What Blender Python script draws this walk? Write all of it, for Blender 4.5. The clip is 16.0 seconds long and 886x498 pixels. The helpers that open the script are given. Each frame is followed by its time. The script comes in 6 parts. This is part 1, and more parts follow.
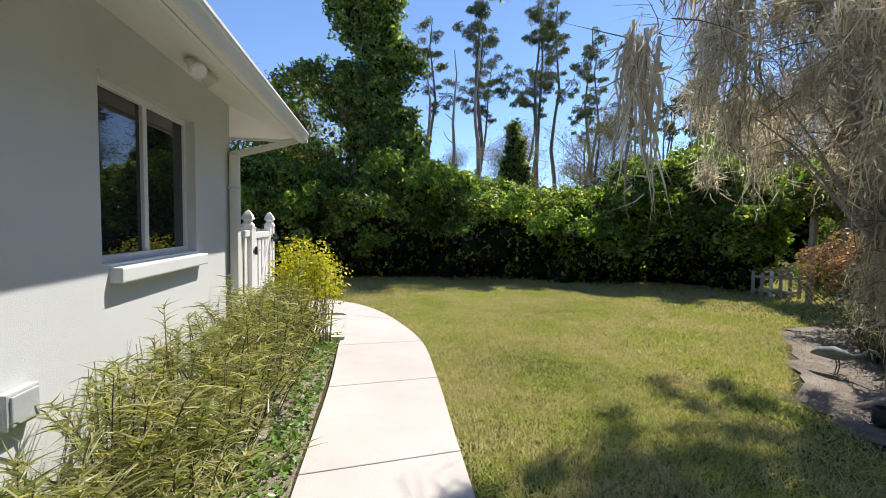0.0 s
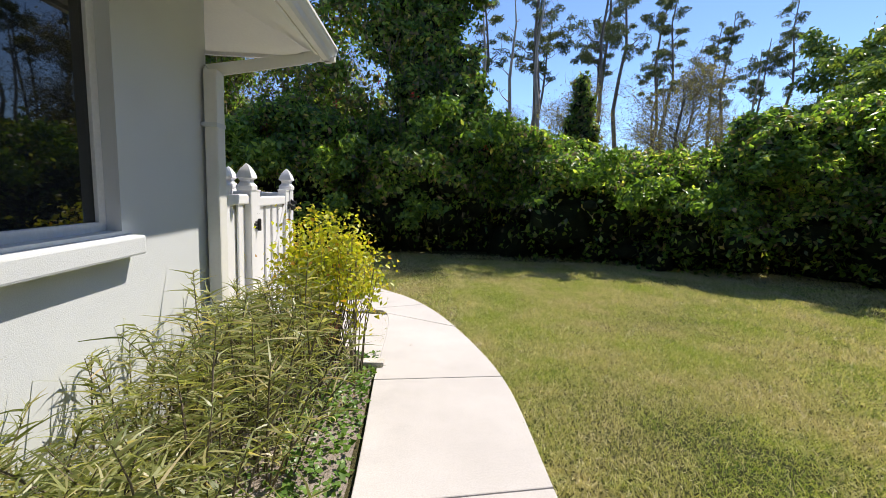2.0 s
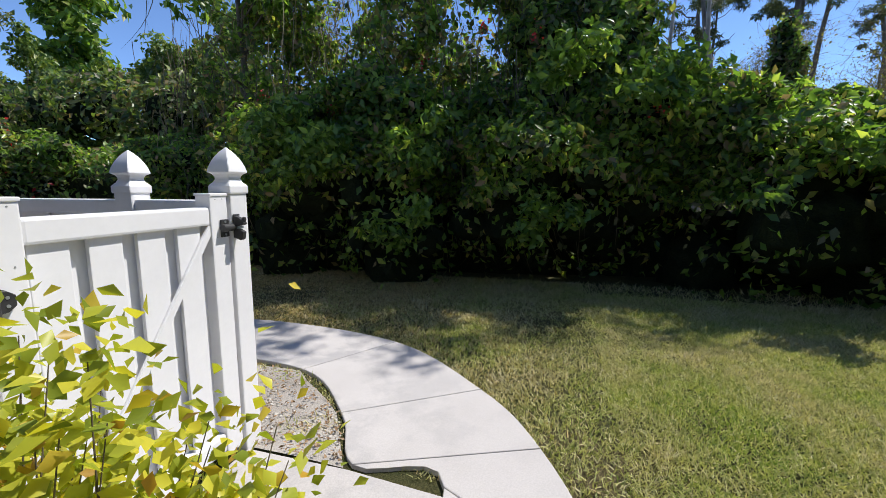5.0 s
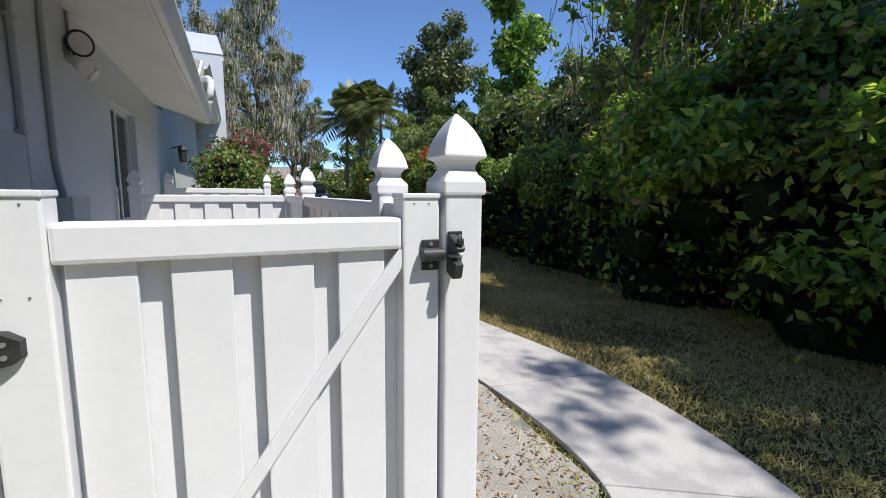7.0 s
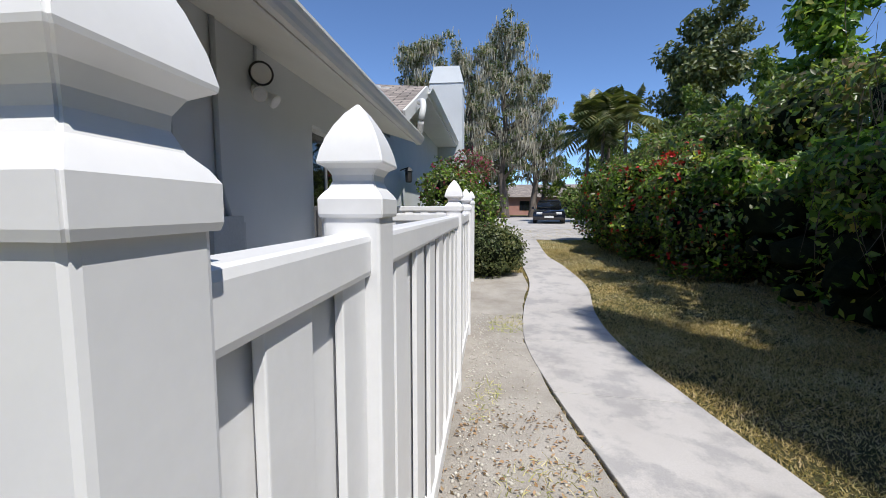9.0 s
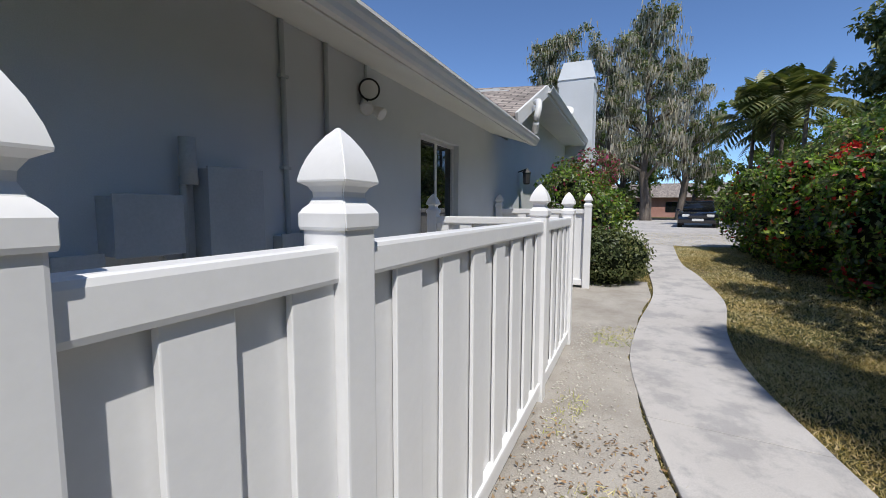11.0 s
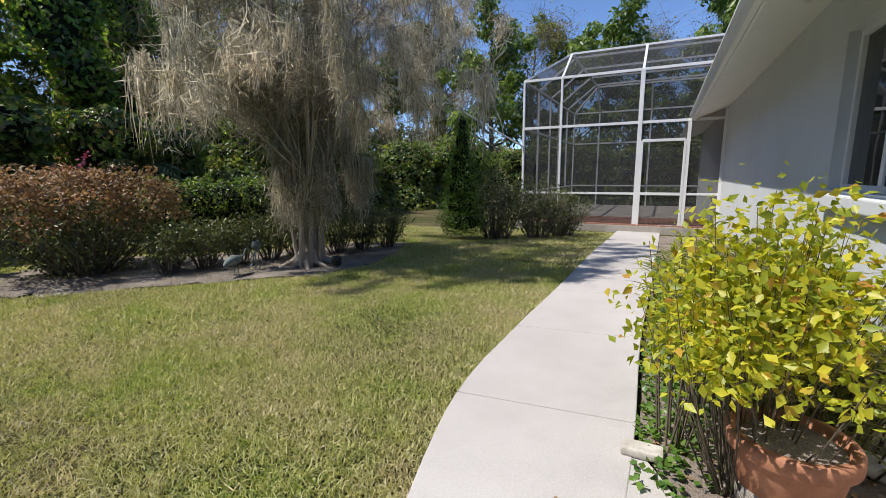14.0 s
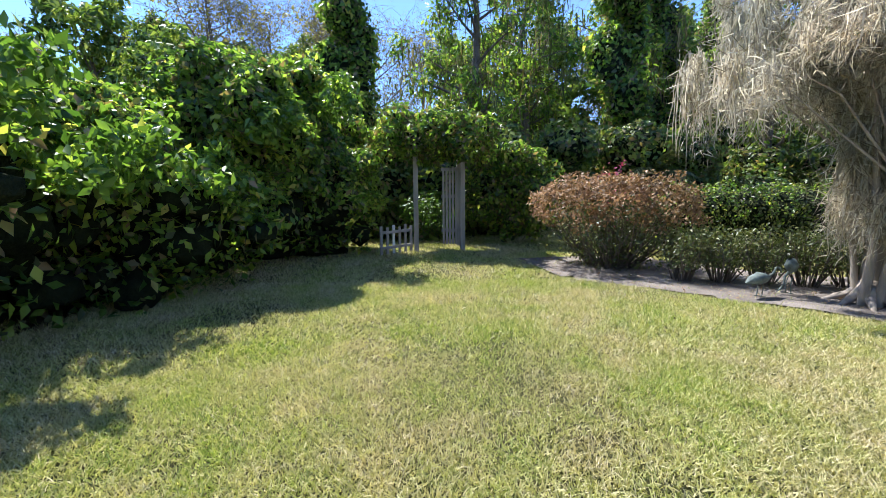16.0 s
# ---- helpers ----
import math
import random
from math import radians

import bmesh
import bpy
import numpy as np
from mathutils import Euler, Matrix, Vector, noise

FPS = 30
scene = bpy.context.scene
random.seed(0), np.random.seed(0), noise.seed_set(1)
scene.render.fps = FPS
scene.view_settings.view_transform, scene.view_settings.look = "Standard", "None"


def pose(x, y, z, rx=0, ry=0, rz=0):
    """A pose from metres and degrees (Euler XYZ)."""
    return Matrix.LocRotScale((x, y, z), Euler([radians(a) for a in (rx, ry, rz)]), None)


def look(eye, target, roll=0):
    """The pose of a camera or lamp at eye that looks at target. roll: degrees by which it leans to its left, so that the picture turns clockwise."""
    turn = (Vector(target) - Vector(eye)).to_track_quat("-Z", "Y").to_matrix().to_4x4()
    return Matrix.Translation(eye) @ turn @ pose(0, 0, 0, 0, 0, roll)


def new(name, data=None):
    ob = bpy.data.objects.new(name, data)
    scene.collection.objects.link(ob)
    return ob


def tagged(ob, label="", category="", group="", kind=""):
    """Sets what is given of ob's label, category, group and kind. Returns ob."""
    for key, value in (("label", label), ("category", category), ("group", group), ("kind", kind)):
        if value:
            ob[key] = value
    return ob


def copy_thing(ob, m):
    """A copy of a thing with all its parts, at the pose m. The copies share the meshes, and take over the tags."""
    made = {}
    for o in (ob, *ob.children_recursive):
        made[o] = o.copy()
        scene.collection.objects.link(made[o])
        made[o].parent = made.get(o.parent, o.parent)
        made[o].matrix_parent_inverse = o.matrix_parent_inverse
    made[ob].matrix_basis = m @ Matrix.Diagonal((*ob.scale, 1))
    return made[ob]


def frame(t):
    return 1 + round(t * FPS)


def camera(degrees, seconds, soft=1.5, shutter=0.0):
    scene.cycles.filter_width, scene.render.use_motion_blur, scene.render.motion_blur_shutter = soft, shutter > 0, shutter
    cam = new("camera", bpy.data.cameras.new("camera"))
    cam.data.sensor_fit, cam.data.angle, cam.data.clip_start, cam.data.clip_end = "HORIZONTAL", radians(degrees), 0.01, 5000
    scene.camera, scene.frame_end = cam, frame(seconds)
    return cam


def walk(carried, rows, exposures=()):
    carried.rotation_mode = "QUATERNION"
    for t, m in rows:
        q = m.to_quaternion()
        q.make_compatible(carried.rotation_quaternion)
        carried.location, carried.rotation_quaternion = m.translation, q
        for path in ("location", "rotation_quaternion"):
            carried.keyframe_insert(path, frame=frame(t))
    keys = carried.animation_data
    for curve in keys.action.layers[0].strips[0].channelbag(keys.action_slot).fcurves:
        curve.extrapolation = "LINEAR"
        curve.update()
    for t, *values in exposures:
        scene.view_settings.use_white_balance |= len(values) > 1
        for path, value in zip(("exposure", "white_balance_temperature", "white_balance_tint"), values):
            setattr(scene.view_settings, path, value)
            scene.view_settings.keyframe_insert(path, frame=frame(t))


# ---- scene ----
cam = camera(91.6, 16.0, 0.6)
PATH = [
    (0, (0.565, -0.528, 1.366), (0.863, 1.446, 1.252), 0.9),
    (0.5, (0.545, -0.099, 1.358), (0.822, 1.877, 1.215), 1.5),
    (1, (0.516, 0.383, 1.362), (0.701, 2.36, 1.127), 2.1),
    (1.5, (0.46, 0.87, 1.36), (0.607, 2.848, 1.102), 2.5),
    (2, (0.431, 1.366, 1.364), (0.538, 3.344, 1.092), 2.5),
    (2.5, (0.434, 1.844, 1.379), (0.46, 3.824, 1.097), 2.7),
    (3, (0.422, 2.336, 1.375), (0.422, 4.315, 1.082), 2.8),
    (3.2, (0.438, 2.516, 1.382), (0.435, 4.494, 1.085), 2.7),
    (5.3, (0.538, 4.47, 1.287), (-0.121, 6.337, 1.009), -0.4),
    (5.5, (0.52, 4.607, 1.261), (-0.251, 6.43, 0.977), -0.7),
    (6, (0.409, 4.921, 1.3), (-0.769, 6.514, 1.025), -1.0),
    (6.5, (0.25, 5.195, 1.301), (-1.404, 6.29, 1.042), 0.2),
    (7, (0.084, 5.431, 1.295), (-1.708, 6.283, 1.041), 0.5),
    (7.5, (-0.128, 5.682, 1.322), (-1.983, 6.395, 1.093), 1.0),
    (8, (-0.242, 5.926, 1.313), (-2.202, 6.271, 1.106), 0.4),
    (8.2, (-0.4, 5.982, 1.301), (-2.379, 6.188, 1.105), 0.0),
    (10.3, (-0.845, 6.552, 1.338), (-2.739, 5.944, 1.137), 0.9),
    (10.5, (-0.834, 6.563, 1.341), (-2.716, 5.916, 1.148), 0.7),
    (11, (-0.801, 6.552, 1.336), (-2.623, 5.749, 1.153), 0.2),
    (11.5, (-0.747, 6.504, 1.327), (-2.372, 5.353, 1.132), 0.2),
    (12, (-0.668, 6.455, 1.316), (-2.087, 5.061, 1.108), 0.4),
    (12.5, (-0.538, 6.403, 1.306), (-1.697, 4.792, 1.058), 1.8),
    (13, (-0.383, 6.369, 1.299), (-1.102, 4.527, 1.004), 1.9),
    (13.5, (-0.15, 6.43, 1.318), (-0.087, 4.46, 0.968), 0.3),
    (14, (0.1, 6.43, 1.24), (0.995, 4.67, 0.898), -0.5),
    (14.4, (0.175, 6.52, 1.296), (1.593, 5.157, 0.93), -0.3),
    (14.5, (0.193, 6.545, 1.3), (1.714, 5.299, 0.939), -0.35),
    (14.6, (0.2, 6.555, 1.288), (1.838, 5.466, 0.928), -0.7),
    (15, (0.225, 6.482, 1.217), (2.117, 5.927, 0.879), -2.0),
    (15.5, (0.355, 6.507, 1.18), (2.324, 6.342, 0.873), -2.0),
    (16, (0.599, 6.484, 1.169), (2.577, 6.366, 0.892), -0.5),
]
walk(cam, [(t, look(eye, target, roll)) for t, eye, target, roll in PATH],
     [(0, 0.88, 6850, 12), (3, 0.75, 6700, 12), (5.5, 0.5, 6350, 11), (8, 0.45, 6350, 10), (10.5, 0.2, 6350, 10), (12, 0.18, 6350, 10), (13, 0.18, 6550, 11), (14, 0.5, 6500, 12), (15, 1.08, 6050, 13), (16, 1.42, 6000, 13)])
# ---- world and light ----
SUN_TO = Vector((0.50, 0.385, 1.0)).normalized()
world = bpy.data.worlds.new("sky")
scene.world = world
world.use_nodes = True
wn = world.node_tree.nodes
sky = wn.new("ShaderNodeTexSky")
sky.sky_type = "NISHITA"
sky.sun_disc = False
sky.sun_elevation = math.asin(SUN_TO.z)
sky.sun_rotation = math.atan2(SUN_TO.x, SUN_TO.y)
sky.air_density, sky.dust_density, sky.ozone_density, sky.altitude = 0.85, 0.0, 6.0, 2500
wn["Background"].inputs["Strength"].default_value = 0.15
world.node_tree.links.new(sky.outputs["Color"], wn["Background"].inputs["Color"])
sun_data = bpy.data.lights.new("sun", "SUN")
sun_data.energy, sun_data.angle, sun_data.color = 4.0, radians(0.53), (1.0, 0.95, 0.87)
sun = new("sun", sun_data)
sun.matrix_world = look((0, 0, 30), Vector((0, 0, 30)) - SUN_TO)


# ---- materials ----
def material(name, rough=0.6, metal=0.0, spec=0.5):
    m = bpy.data.materials.new(name)
    m.use_nodes = True
    b = m.node_tree.nodes["Principled BSDF"]
    b.inputs["Roughness"].default_value = rough
    b.inputs["Metallic"].default_value = metal
    b.inputs["Specular IOR Level"].default_value = spec
    return m, m.node_tree.nodes, m.node_tree.links, b


def ramp(nodes, stops):
    r = nodes.new("ShaderNodeValToRGB")
    while len(r.color_ramp.elements) < len(stops):
        r.color_ramp.elements.new(0.5)
    for e, (p, c) in zip(r.color_ramp.elements, stops):
        e.position, e.color = p, (*c, 1)
    return r


def noise_node(nodes, links, scale, detail=4, rough=0.6, coord="Object", stretch=None):
    tc = nodes.new("ShaderNodeTexCoord")
    n = nodes.new("ShaderNodeTexNoise")
    n.inputs["Scale"].default_value, n.inputs["Detail"].default_value, n.inputs["Roughness"].default_value = scale, detail, rough
    if stretch:
        mp = nodes.new("ShaderNodeMapping")
        mp.inputs["Scale"].default_value = stretch
        links.new(tc.outputs[coord], mp.inputs["Vector"])
        links.new(mp.outputs["Vector"], n.inputs["Vector"])
    else:
        links.new(tc.outputs[coord], n.inputs["Vector"])
    return n


def mixed(nodes, links, fac, a, b, mode="MIX"):
    x = nodes.new("ShaderNodeMix")
    x.data_type, x.blend_type = "RGBA", mode
    for sock, val in ((x.inputs[0], fac), (x.inputs[6], a), (x.inputs[7], b)):
        if isinstance(val, bpy.types.NodeSocket):
            links.new(val, sock)
        elif isinstance(val, (int, float)):
            sock.default_value = val
        else:
            sock.default_value = (*val, 1)
    return x.outputs[2]


def add_bump(nodes, links, bsdf, height, strength, dist):
    bp = nodes.new("ShaderNodeBump")
    bp.inputs["Strength"].default_value, bp.inputs["Distance"].default_value = strength, dist
    links.new(height, bp.inputs["Height"])
    links.new(bp.outputs["Normal"], bsdf.inputs["Normal"])


def surface(name, dark, light, big=1.5, fine=60.0, rough=0.7, bump=0.3, dist=0.003, spec=0.4, metal=0.0, mix=0.35, stretch=None):
    """A two-scale surface: large stains between two colours, fine grain on top, with relief."""
    m, n, l, b = material(name, rough, metal, spec)
    a = noise_node(n, l, big, 5, 0.62, stretch=stretch)
    f = noise_node(n, l, fine, 3, 0.7, stretch=stretch)
    ra = ramp(n, [(0.32, dark), (0.68, light)])
    l.new(a.outputs["Fac"], ra.inputs["Fac"])
    rf = ramp(n, [(0.3, (0.72, 0.72, 0.72)), (0.75, (1.12, 1.12, 1.12))])
    l.new(f.outputs["Fac"], rf.inputs["Fac"])
    c = mixed(n, l, mix, ra.outputs["Color"], mixed(n, l, 1.0, ra.outputs["Color"], rf.outputs["Color"], "MULTIPLY"))
    l.new(c, b.inputs["Base Color"])
    if bump:
        add_bump(n, l, b, f.outputs["Fac"], bump, dist)
    return m


def leaf_material(name, stops, rough=0.42, trans=0.3, gain=1.5, spec=0.45, tint=(1.0, 1.0, 0.45)):
    """Foliage: each leaf takes its own tone, and light shines through it."""
    m, n, l, b = material(name, rough, 0, spec)
    g = n.new("ShaderNodeNewGeometry")
    r = ramp(n, stops)
    l.new(g.outputs["Random Per Island"], r.inputs["Fac"])
    big = noise_node(n, l, 0.9, 2)
    rb = ramp(n, [(0.35, (0.7, 0.75, 0.7)), (0.65, (1.15, 1.1, 1.0))])
    l.new(big.outputs["Fac"], rb.inputs["Fac"])
    c = mixed(n, l, 1.0, r.outputs["Color"], rb.outputs["Color"], "MULTIPLY")
    l.new(c, b.inputs["Base Color"])
    t = n.new("ShaderNodeBsdfTranslucent")
    tc = mixed(n, l, 1.0, c, tuple(gain * k for k in tint), "MULTIPLY")
    l.new(tc, t.inputs["Color"])
    mx = n.new("ShaderNodeMixShader")
    mx.inputs[0].default_value = trans
    l.new(b.outputs[0], mx.inputs[1])
    l.new(t.outputs[0], mx.inputs[2])
    l.new(mx.outputs[0], n["Material Output"].inputs["Surface"])
    return m


STUCCO = surface("stucco", (0.585, 0.615, 0.63), (0.655, 0.685, 0.70), 0.8, 170, 0.85, 0.35, 0.004, 0.2, mix=0.25)
TRIM = surface("white_trim", (0.70, 0.70, 0.67), (0.78, 0.78, 0.75), 1.2, 40, 0.45, 0.08, 0.001, 0.4, mix=0.12)
SOFFIT = surface("soffit_paint", (0.74, 0.74, 0.68), (0.80, 0.80, 0.74), 1.2, 60, 0.7, 0.1, 0.001, 0.3, mix=0.15)
VINYL = surface("white_vinyl", (0.78, 0.78, 0.79), (0.84, 0.84, 0.845), 2.0, 35, 0.38, 0.05, 0.0008, 0.45, mix=0.1)
BLACK_METAL = surface("black_hardware", (0.022, 0.022, 0.023), (0.05, 0.05, 0.05), 20, 180, 0.5, 0.2, 0.0005, 0.4)
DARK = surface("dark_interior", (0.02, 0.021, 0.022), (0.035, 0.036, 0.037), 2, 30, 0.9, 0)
GREYBOX = surface("grey_painted_metal", (0.40, 0.43, 0.44), (0.47, 0.50, 0.51), 3, 60, 0.55, 0.1, 0.001)
ALU = surface("white_aluminium", (0.72, 0.73, 0.74), (0.80, 0.81, 0.82), 2, 50, 0.4, 0.05, 0.001)
TERRA = surface("terracotta", (0.30, 0.13, 0.075), (0.46, 0.22, 0.13), 9, 80, 0.75, 0.25, 0.002, 0.25, mix=0.5)
BRICK = surface("brick_paver", (0.26, 0.12, 0.085), (0.40, 0.20, 0.14), 3, 60, 0.85, 0.4, 0.004, 0.25)
BARK = surface("bark", (0.10, 0.082, 0.068), (0.24, 0.205, 0.175), 4, 40, 0.9, 0.9, 0.02, 0.2, mix=0.8, stretch=(1, 1, 0.25))
PALEBARK = surface("pale_smooth_bark", (0.26, 0.215, 0.17), (0.44, 0.385, 0.32), 7, 40, 0.8, 0.4, 0.006, 0.25, mix=0.4, stretch=(1, 1, 0.2))
WOODGREY = surface("weathered_and_shaded_wood", (0.30, 0.28, 0.24), (0.46, 0.43, 0.38), 6, 60, 0.85, 0.4, 0.004, 0.2, stretch=(1, 1, 0.15))
SAND = surface("sandy_soil", (0.34, 0.31, 0.27), (0.50, 0.465, 0.42), 2.2, 90, 0.95, 0.9, 0.012, 0.1, mix=0.7)
MULCH = surface("mulch_soil", (0.20, 0.16, 0.13), (0.36, 0.31, 0.265), 3.0, 55, 0.95, 1.0, 0.02, 0.1, mix=0.8)
BEDSOIL = surface("grey_bed_soil", (0.15, 0.13, 0.11), (0.38, 0.335, 0.29), 1.6, 70, 0.95, 1.0, 0.02, 0.1, mix=0.8)
ASPHALT = surface("street_asphalt", (0.07, 0.07, 0.072), (0.11, 0.11, 0.11), 1.0, 150, 0.9, 0.5, 0.004, 0.2)
STONE = surface("shell_stone", (0.40, 0.37, 0.32), (0.66, 0.63, 0.57), 14, 90, 0.85, 0.4, 0.004, 0.2)
GALV = surface("galvanised_metal", (0.38, 0.40, 0.41), (0.52, 0.54, 0.55), 6, 60, 0.4, 0.1, 0.001, metal=0.6)
BLUE = surface("blue_plastic", (0.03, 0.12, 0.32), (0.05, 0.17, 0.42), 4, 60, 0.45, 0.05, 0.001)
VERDI = surface("verdigris_metal", (0.08, 0.10, 0.09), (0.19, 0.235, 0.215), 12, 90, 0.7, 0.4, 0.002)


def concrete_material():
    m, n, l, b = material("path_concrete", 0.85, 0, 0.25)
    a = noise_node(n, l, 0.55, 6, 0.65)
    s = noise_node(n, l, 2.6, 6, 0.7)
    f = noise_node(n, l, 130, 3, 0.7)
    ra = ramp(n, [(0.36, (0.445, 0.42, 0.40)), (0.62, (0.53, 0.505, 0.485))])
    l.new(a.outputs["Fac"], ra.inputs["Fac"])
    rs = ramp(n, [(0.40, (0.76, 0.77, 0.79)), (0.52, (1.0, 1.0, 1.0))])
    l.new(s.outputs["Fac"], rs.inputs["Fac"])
    # grey blotches grow stronger towards the western stretch of the walk
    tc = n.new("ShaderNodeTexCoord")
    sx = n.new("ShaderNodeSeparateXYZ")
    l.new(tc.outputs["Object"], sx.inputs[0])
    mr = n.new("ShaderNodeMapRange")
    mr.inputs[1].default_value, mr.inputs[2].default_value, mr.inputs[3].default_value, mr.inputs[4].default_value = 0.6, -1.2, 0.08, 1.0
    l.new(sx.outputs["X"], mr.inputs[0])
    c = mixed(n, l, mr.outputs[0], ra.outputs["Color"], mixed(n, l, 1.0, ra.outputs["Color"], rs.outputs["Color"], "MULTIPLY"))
    rf = ramp(n, [(0.3, (0.86, 0.86, 0.86)), (0.7, (1.06, 1.06, 1.06))])
    l.new(f.outputs["Fac"], rf.inputs["Fac"])
    l.new(mixed(n, l, 1.0, c, rf.outputs["Color"], "MULTIPLY"), b.inputs["Base Color"])
    add_bump(n, l, b, f.outputs["Fac"], 0.3, 0.002)
    return m


def lawn_material():
    m, n, l, b = material("lawn_turf", 0.9, 0, 0.15)
    a = noise_node(n, l, 0.45, 5, 0.6)
    s = noise_node(n, l, 3.2, 5, 0.7)
    f = noise_node(n, l, 75, 4, 0.75)
    ra = ramp(n, [(0.36, (0.06, 0.07, 0.027)), (0.5, (0.10, 0.10, 0.046)), (0.66, (0.17, 0.145, 0.085))])
    l.new(a.outputs["Fac"], ra.inputs["Fac"])
    rs = ramp(n, [(0.36, (0.75, 0.85, 0.7)), (0.66, (1.3, 1.2, 1.15))])
    l.new(s.outputs["Fac"], rs.inputs["Fac"])
    rf = ramp(n, [(0.3, (0.35, 0.36, 0.33)), (0.7, (1.35, 1.3, 1.25))])
    l.new(f.outputs["Fac"], rf.inputs["Fac"])
    c = mixed(n, l, 1.0, ra.outputs["Color"], rs.outputs["Color"], "MULTIPLY")
    l.new(mixed(n, l, 1.0, c, rf.outputs["Color"], "MULTIPLY"), b.inputs["Base Color"])
    add_bump(n, l, b, f.outputs["Fac"], 1.0, 0.03)
    return m


def grass_material(name, greens, straws, lo, hi):
    """Turf blades: patches of green and of straw, and each blade its own tone."""
    m, n, l, b = material(name, 0.55, 0, 0.25)
    g = n.new("ShaderNodeNewGeometry")
    ra, rb = ramp(n, greens), ramp(n, straws)
    l.new(g.outputs["Random Per Island"], ra.inputs["Fac"])
    l.new(g.outputs["Random Per Island"], rb.inputs["Fac"])
    big = noise_node(n, l, 1.1, 6, 0.72)
    rm = ramp(n, [(lo, (0, 0, 0)), (hi, (1, 1, 1))])
    l.new(big.outputs["Fac"], rm.inputs["Fac"])
    c = mixed(n, l, rm.outputs["Color"], ra.outputs["Color"], rb.outputs["Color"])
    l.new(c, b.inputs["Base Color"])
    t = n.new("ShaderNodeBsdfTranslucent")
    l.new(mixed(n, l, 1.0, c, (1.3, 1.35, 0.7), "MULTIPLY"), t.inputs["Color"])
    mx = n.new("ShaderNodeMixShader")
    mx.inputs[0].default_value = 0.3
    l.new(b.outputs[0], mx.inputs[1])
    l.new(t.outputs[0], mx.inputs[2])
    l.new(mx.outputs[0], n["Material Output"].inputs["Surface"])
    return m


def glass_material():
    m, n, l, b = material("window_glass", 0.02, 0, 0.6)
    b.inputs["Base Color"].default_value = (0.012, 0.014, 0.016, 1)
    b.inputs["IOR"].default_value = 1.55
    wv = noise_node(n, l, 2.5, 1)
    add_bump(n, l, b, wv.outputs["Fac"], 0.03, 0.02)
    return m


def screen_material():
    m, n, l, b = material("insect_screen", 0.7, 0, 0.2)
    b.inputs["Base Color"].default_value = (0.045, 0.047, 0.05, 1)
    t = n.new("ShaderNodeBsdfTransparent")
    mx = n.new("ShaderNodeMixShader")
    mx.inputs[0].default_value = 0.5
    l.new(t.outputs[0], mx.inputs[1])
    l.new(b.outputs[0], mx.inputs[2])
    l.new(mx.outputs[0], n["Material Output"].inputs["Surface"])
    return m


def shingle_material():
    m, n, l, b = material("roof_shingle", 0.9, 0, 0.2)
    tc = n.new("ShaderNodeTexCoord")
    mp = n.new("ShaderNodeMapping")
    mp.inputs["Rotation"].default_value = (0, 0, math.pi / 2)
    br = n.new("ShaderNodeTexBrick")
    br.inputs["Color1"].default_value, br.inputs["Color2"].default_value, br.inputs["Mortar"].default_value = (0.24, 0.21, 0.19, 1), (0.40, 0.355, 0.32, 1), (0.09, 0.08, 0.075, 1)
    br.inputs["Scale"].default_value, br.inputs["Mortar Size"].default_value = 1.0, 0.014
    br.inputs["Brick Width"].default_value, br.inputs["Row Height"].default_value = 0.30, 0.13
    l.new(tc.outputs["Object"], mp.inputs["Vector"])
    l.new(mp.outputs["Vector"], br.inputs["Vector"])
    f = noise_node(n, l, 2.2, 5)
    rf = ramp(n, [(0.3, (0.75, 0.75, 0.75)), (0.7, (1.15, 1.12, 1.1))])
    l.new(f.outputs["Fac"], rf.inputs["Fac"])
    l.new(mixed(n, l, 1.0, br.outputs["Color"], rf.outputs["Color"], "MULTIPLY"), b.inputs["Base Color"])
    add_bump(n, l, b, br.outputs["Fac"], -0.8, 0.02)
    return m


SHINGLE = shingle_material()
CONCRETE, LAWN, GLASS, SCREEN = concrete_material(), lawn_material(), glass_material(), screen_material()
VINE = leaf_material("vine_leaf", [(0.0, (0.045, 0.10, 0.022)), (0.4, (0.115, 0.215, 0.042)), (0.75, (0.22, 0.345, 0.07)), (0.93, (0.37, 0.46, 0.11)), (1.0, (0.48, 0.42, 0.15))], 0.33, 0.48, 2.0)
VINEDARK = leaf_material("dry_vine_leaf", [(0.0, (0.055, 0.08, 0.032)), (0.6, (0.15, 0.165, 0.07)), (1.0, (0.32, 0.23, 0.14))], 0.45, 0.35)
TREELEAF = leaf_material("tree_leaf", [(0.0, (0.065, 0.12, 0.035)), (0.6, (0.16, 0.25, 0.065)), (1.0, (0.32, 0.37, 0.11))], 0.36, 0.42)
NEEDLE = leaf_material("pine_needle", [(0.0, (0.06, 0.09, 0.042)), (1.0, (0.17, 0.20, 0.085))], 0.5, 0.2)
YELLOWLEAF = leaf_material("yellow_green_leaf", [(0.0, (0.20, 0.26, 0.03)), (0.5, (0.44, 0.46, 0.045)), (0.9, (0.62, 0.56, 0.06)), (1.0, (0.45, 0.22, 0.05))], 0.42, 0.42, 1.75)
WEED = leaf_material("long_narrow_leaf", [(0.0, (0.14, 0.175, 0.07)), (0.5, (0.30, 0.325, 0.145)), (0.85, (0.45, 0.43, 0.24)), (1.0, (0.52, 0.42, 0.29))], 0.4, 0.45, 1.7)
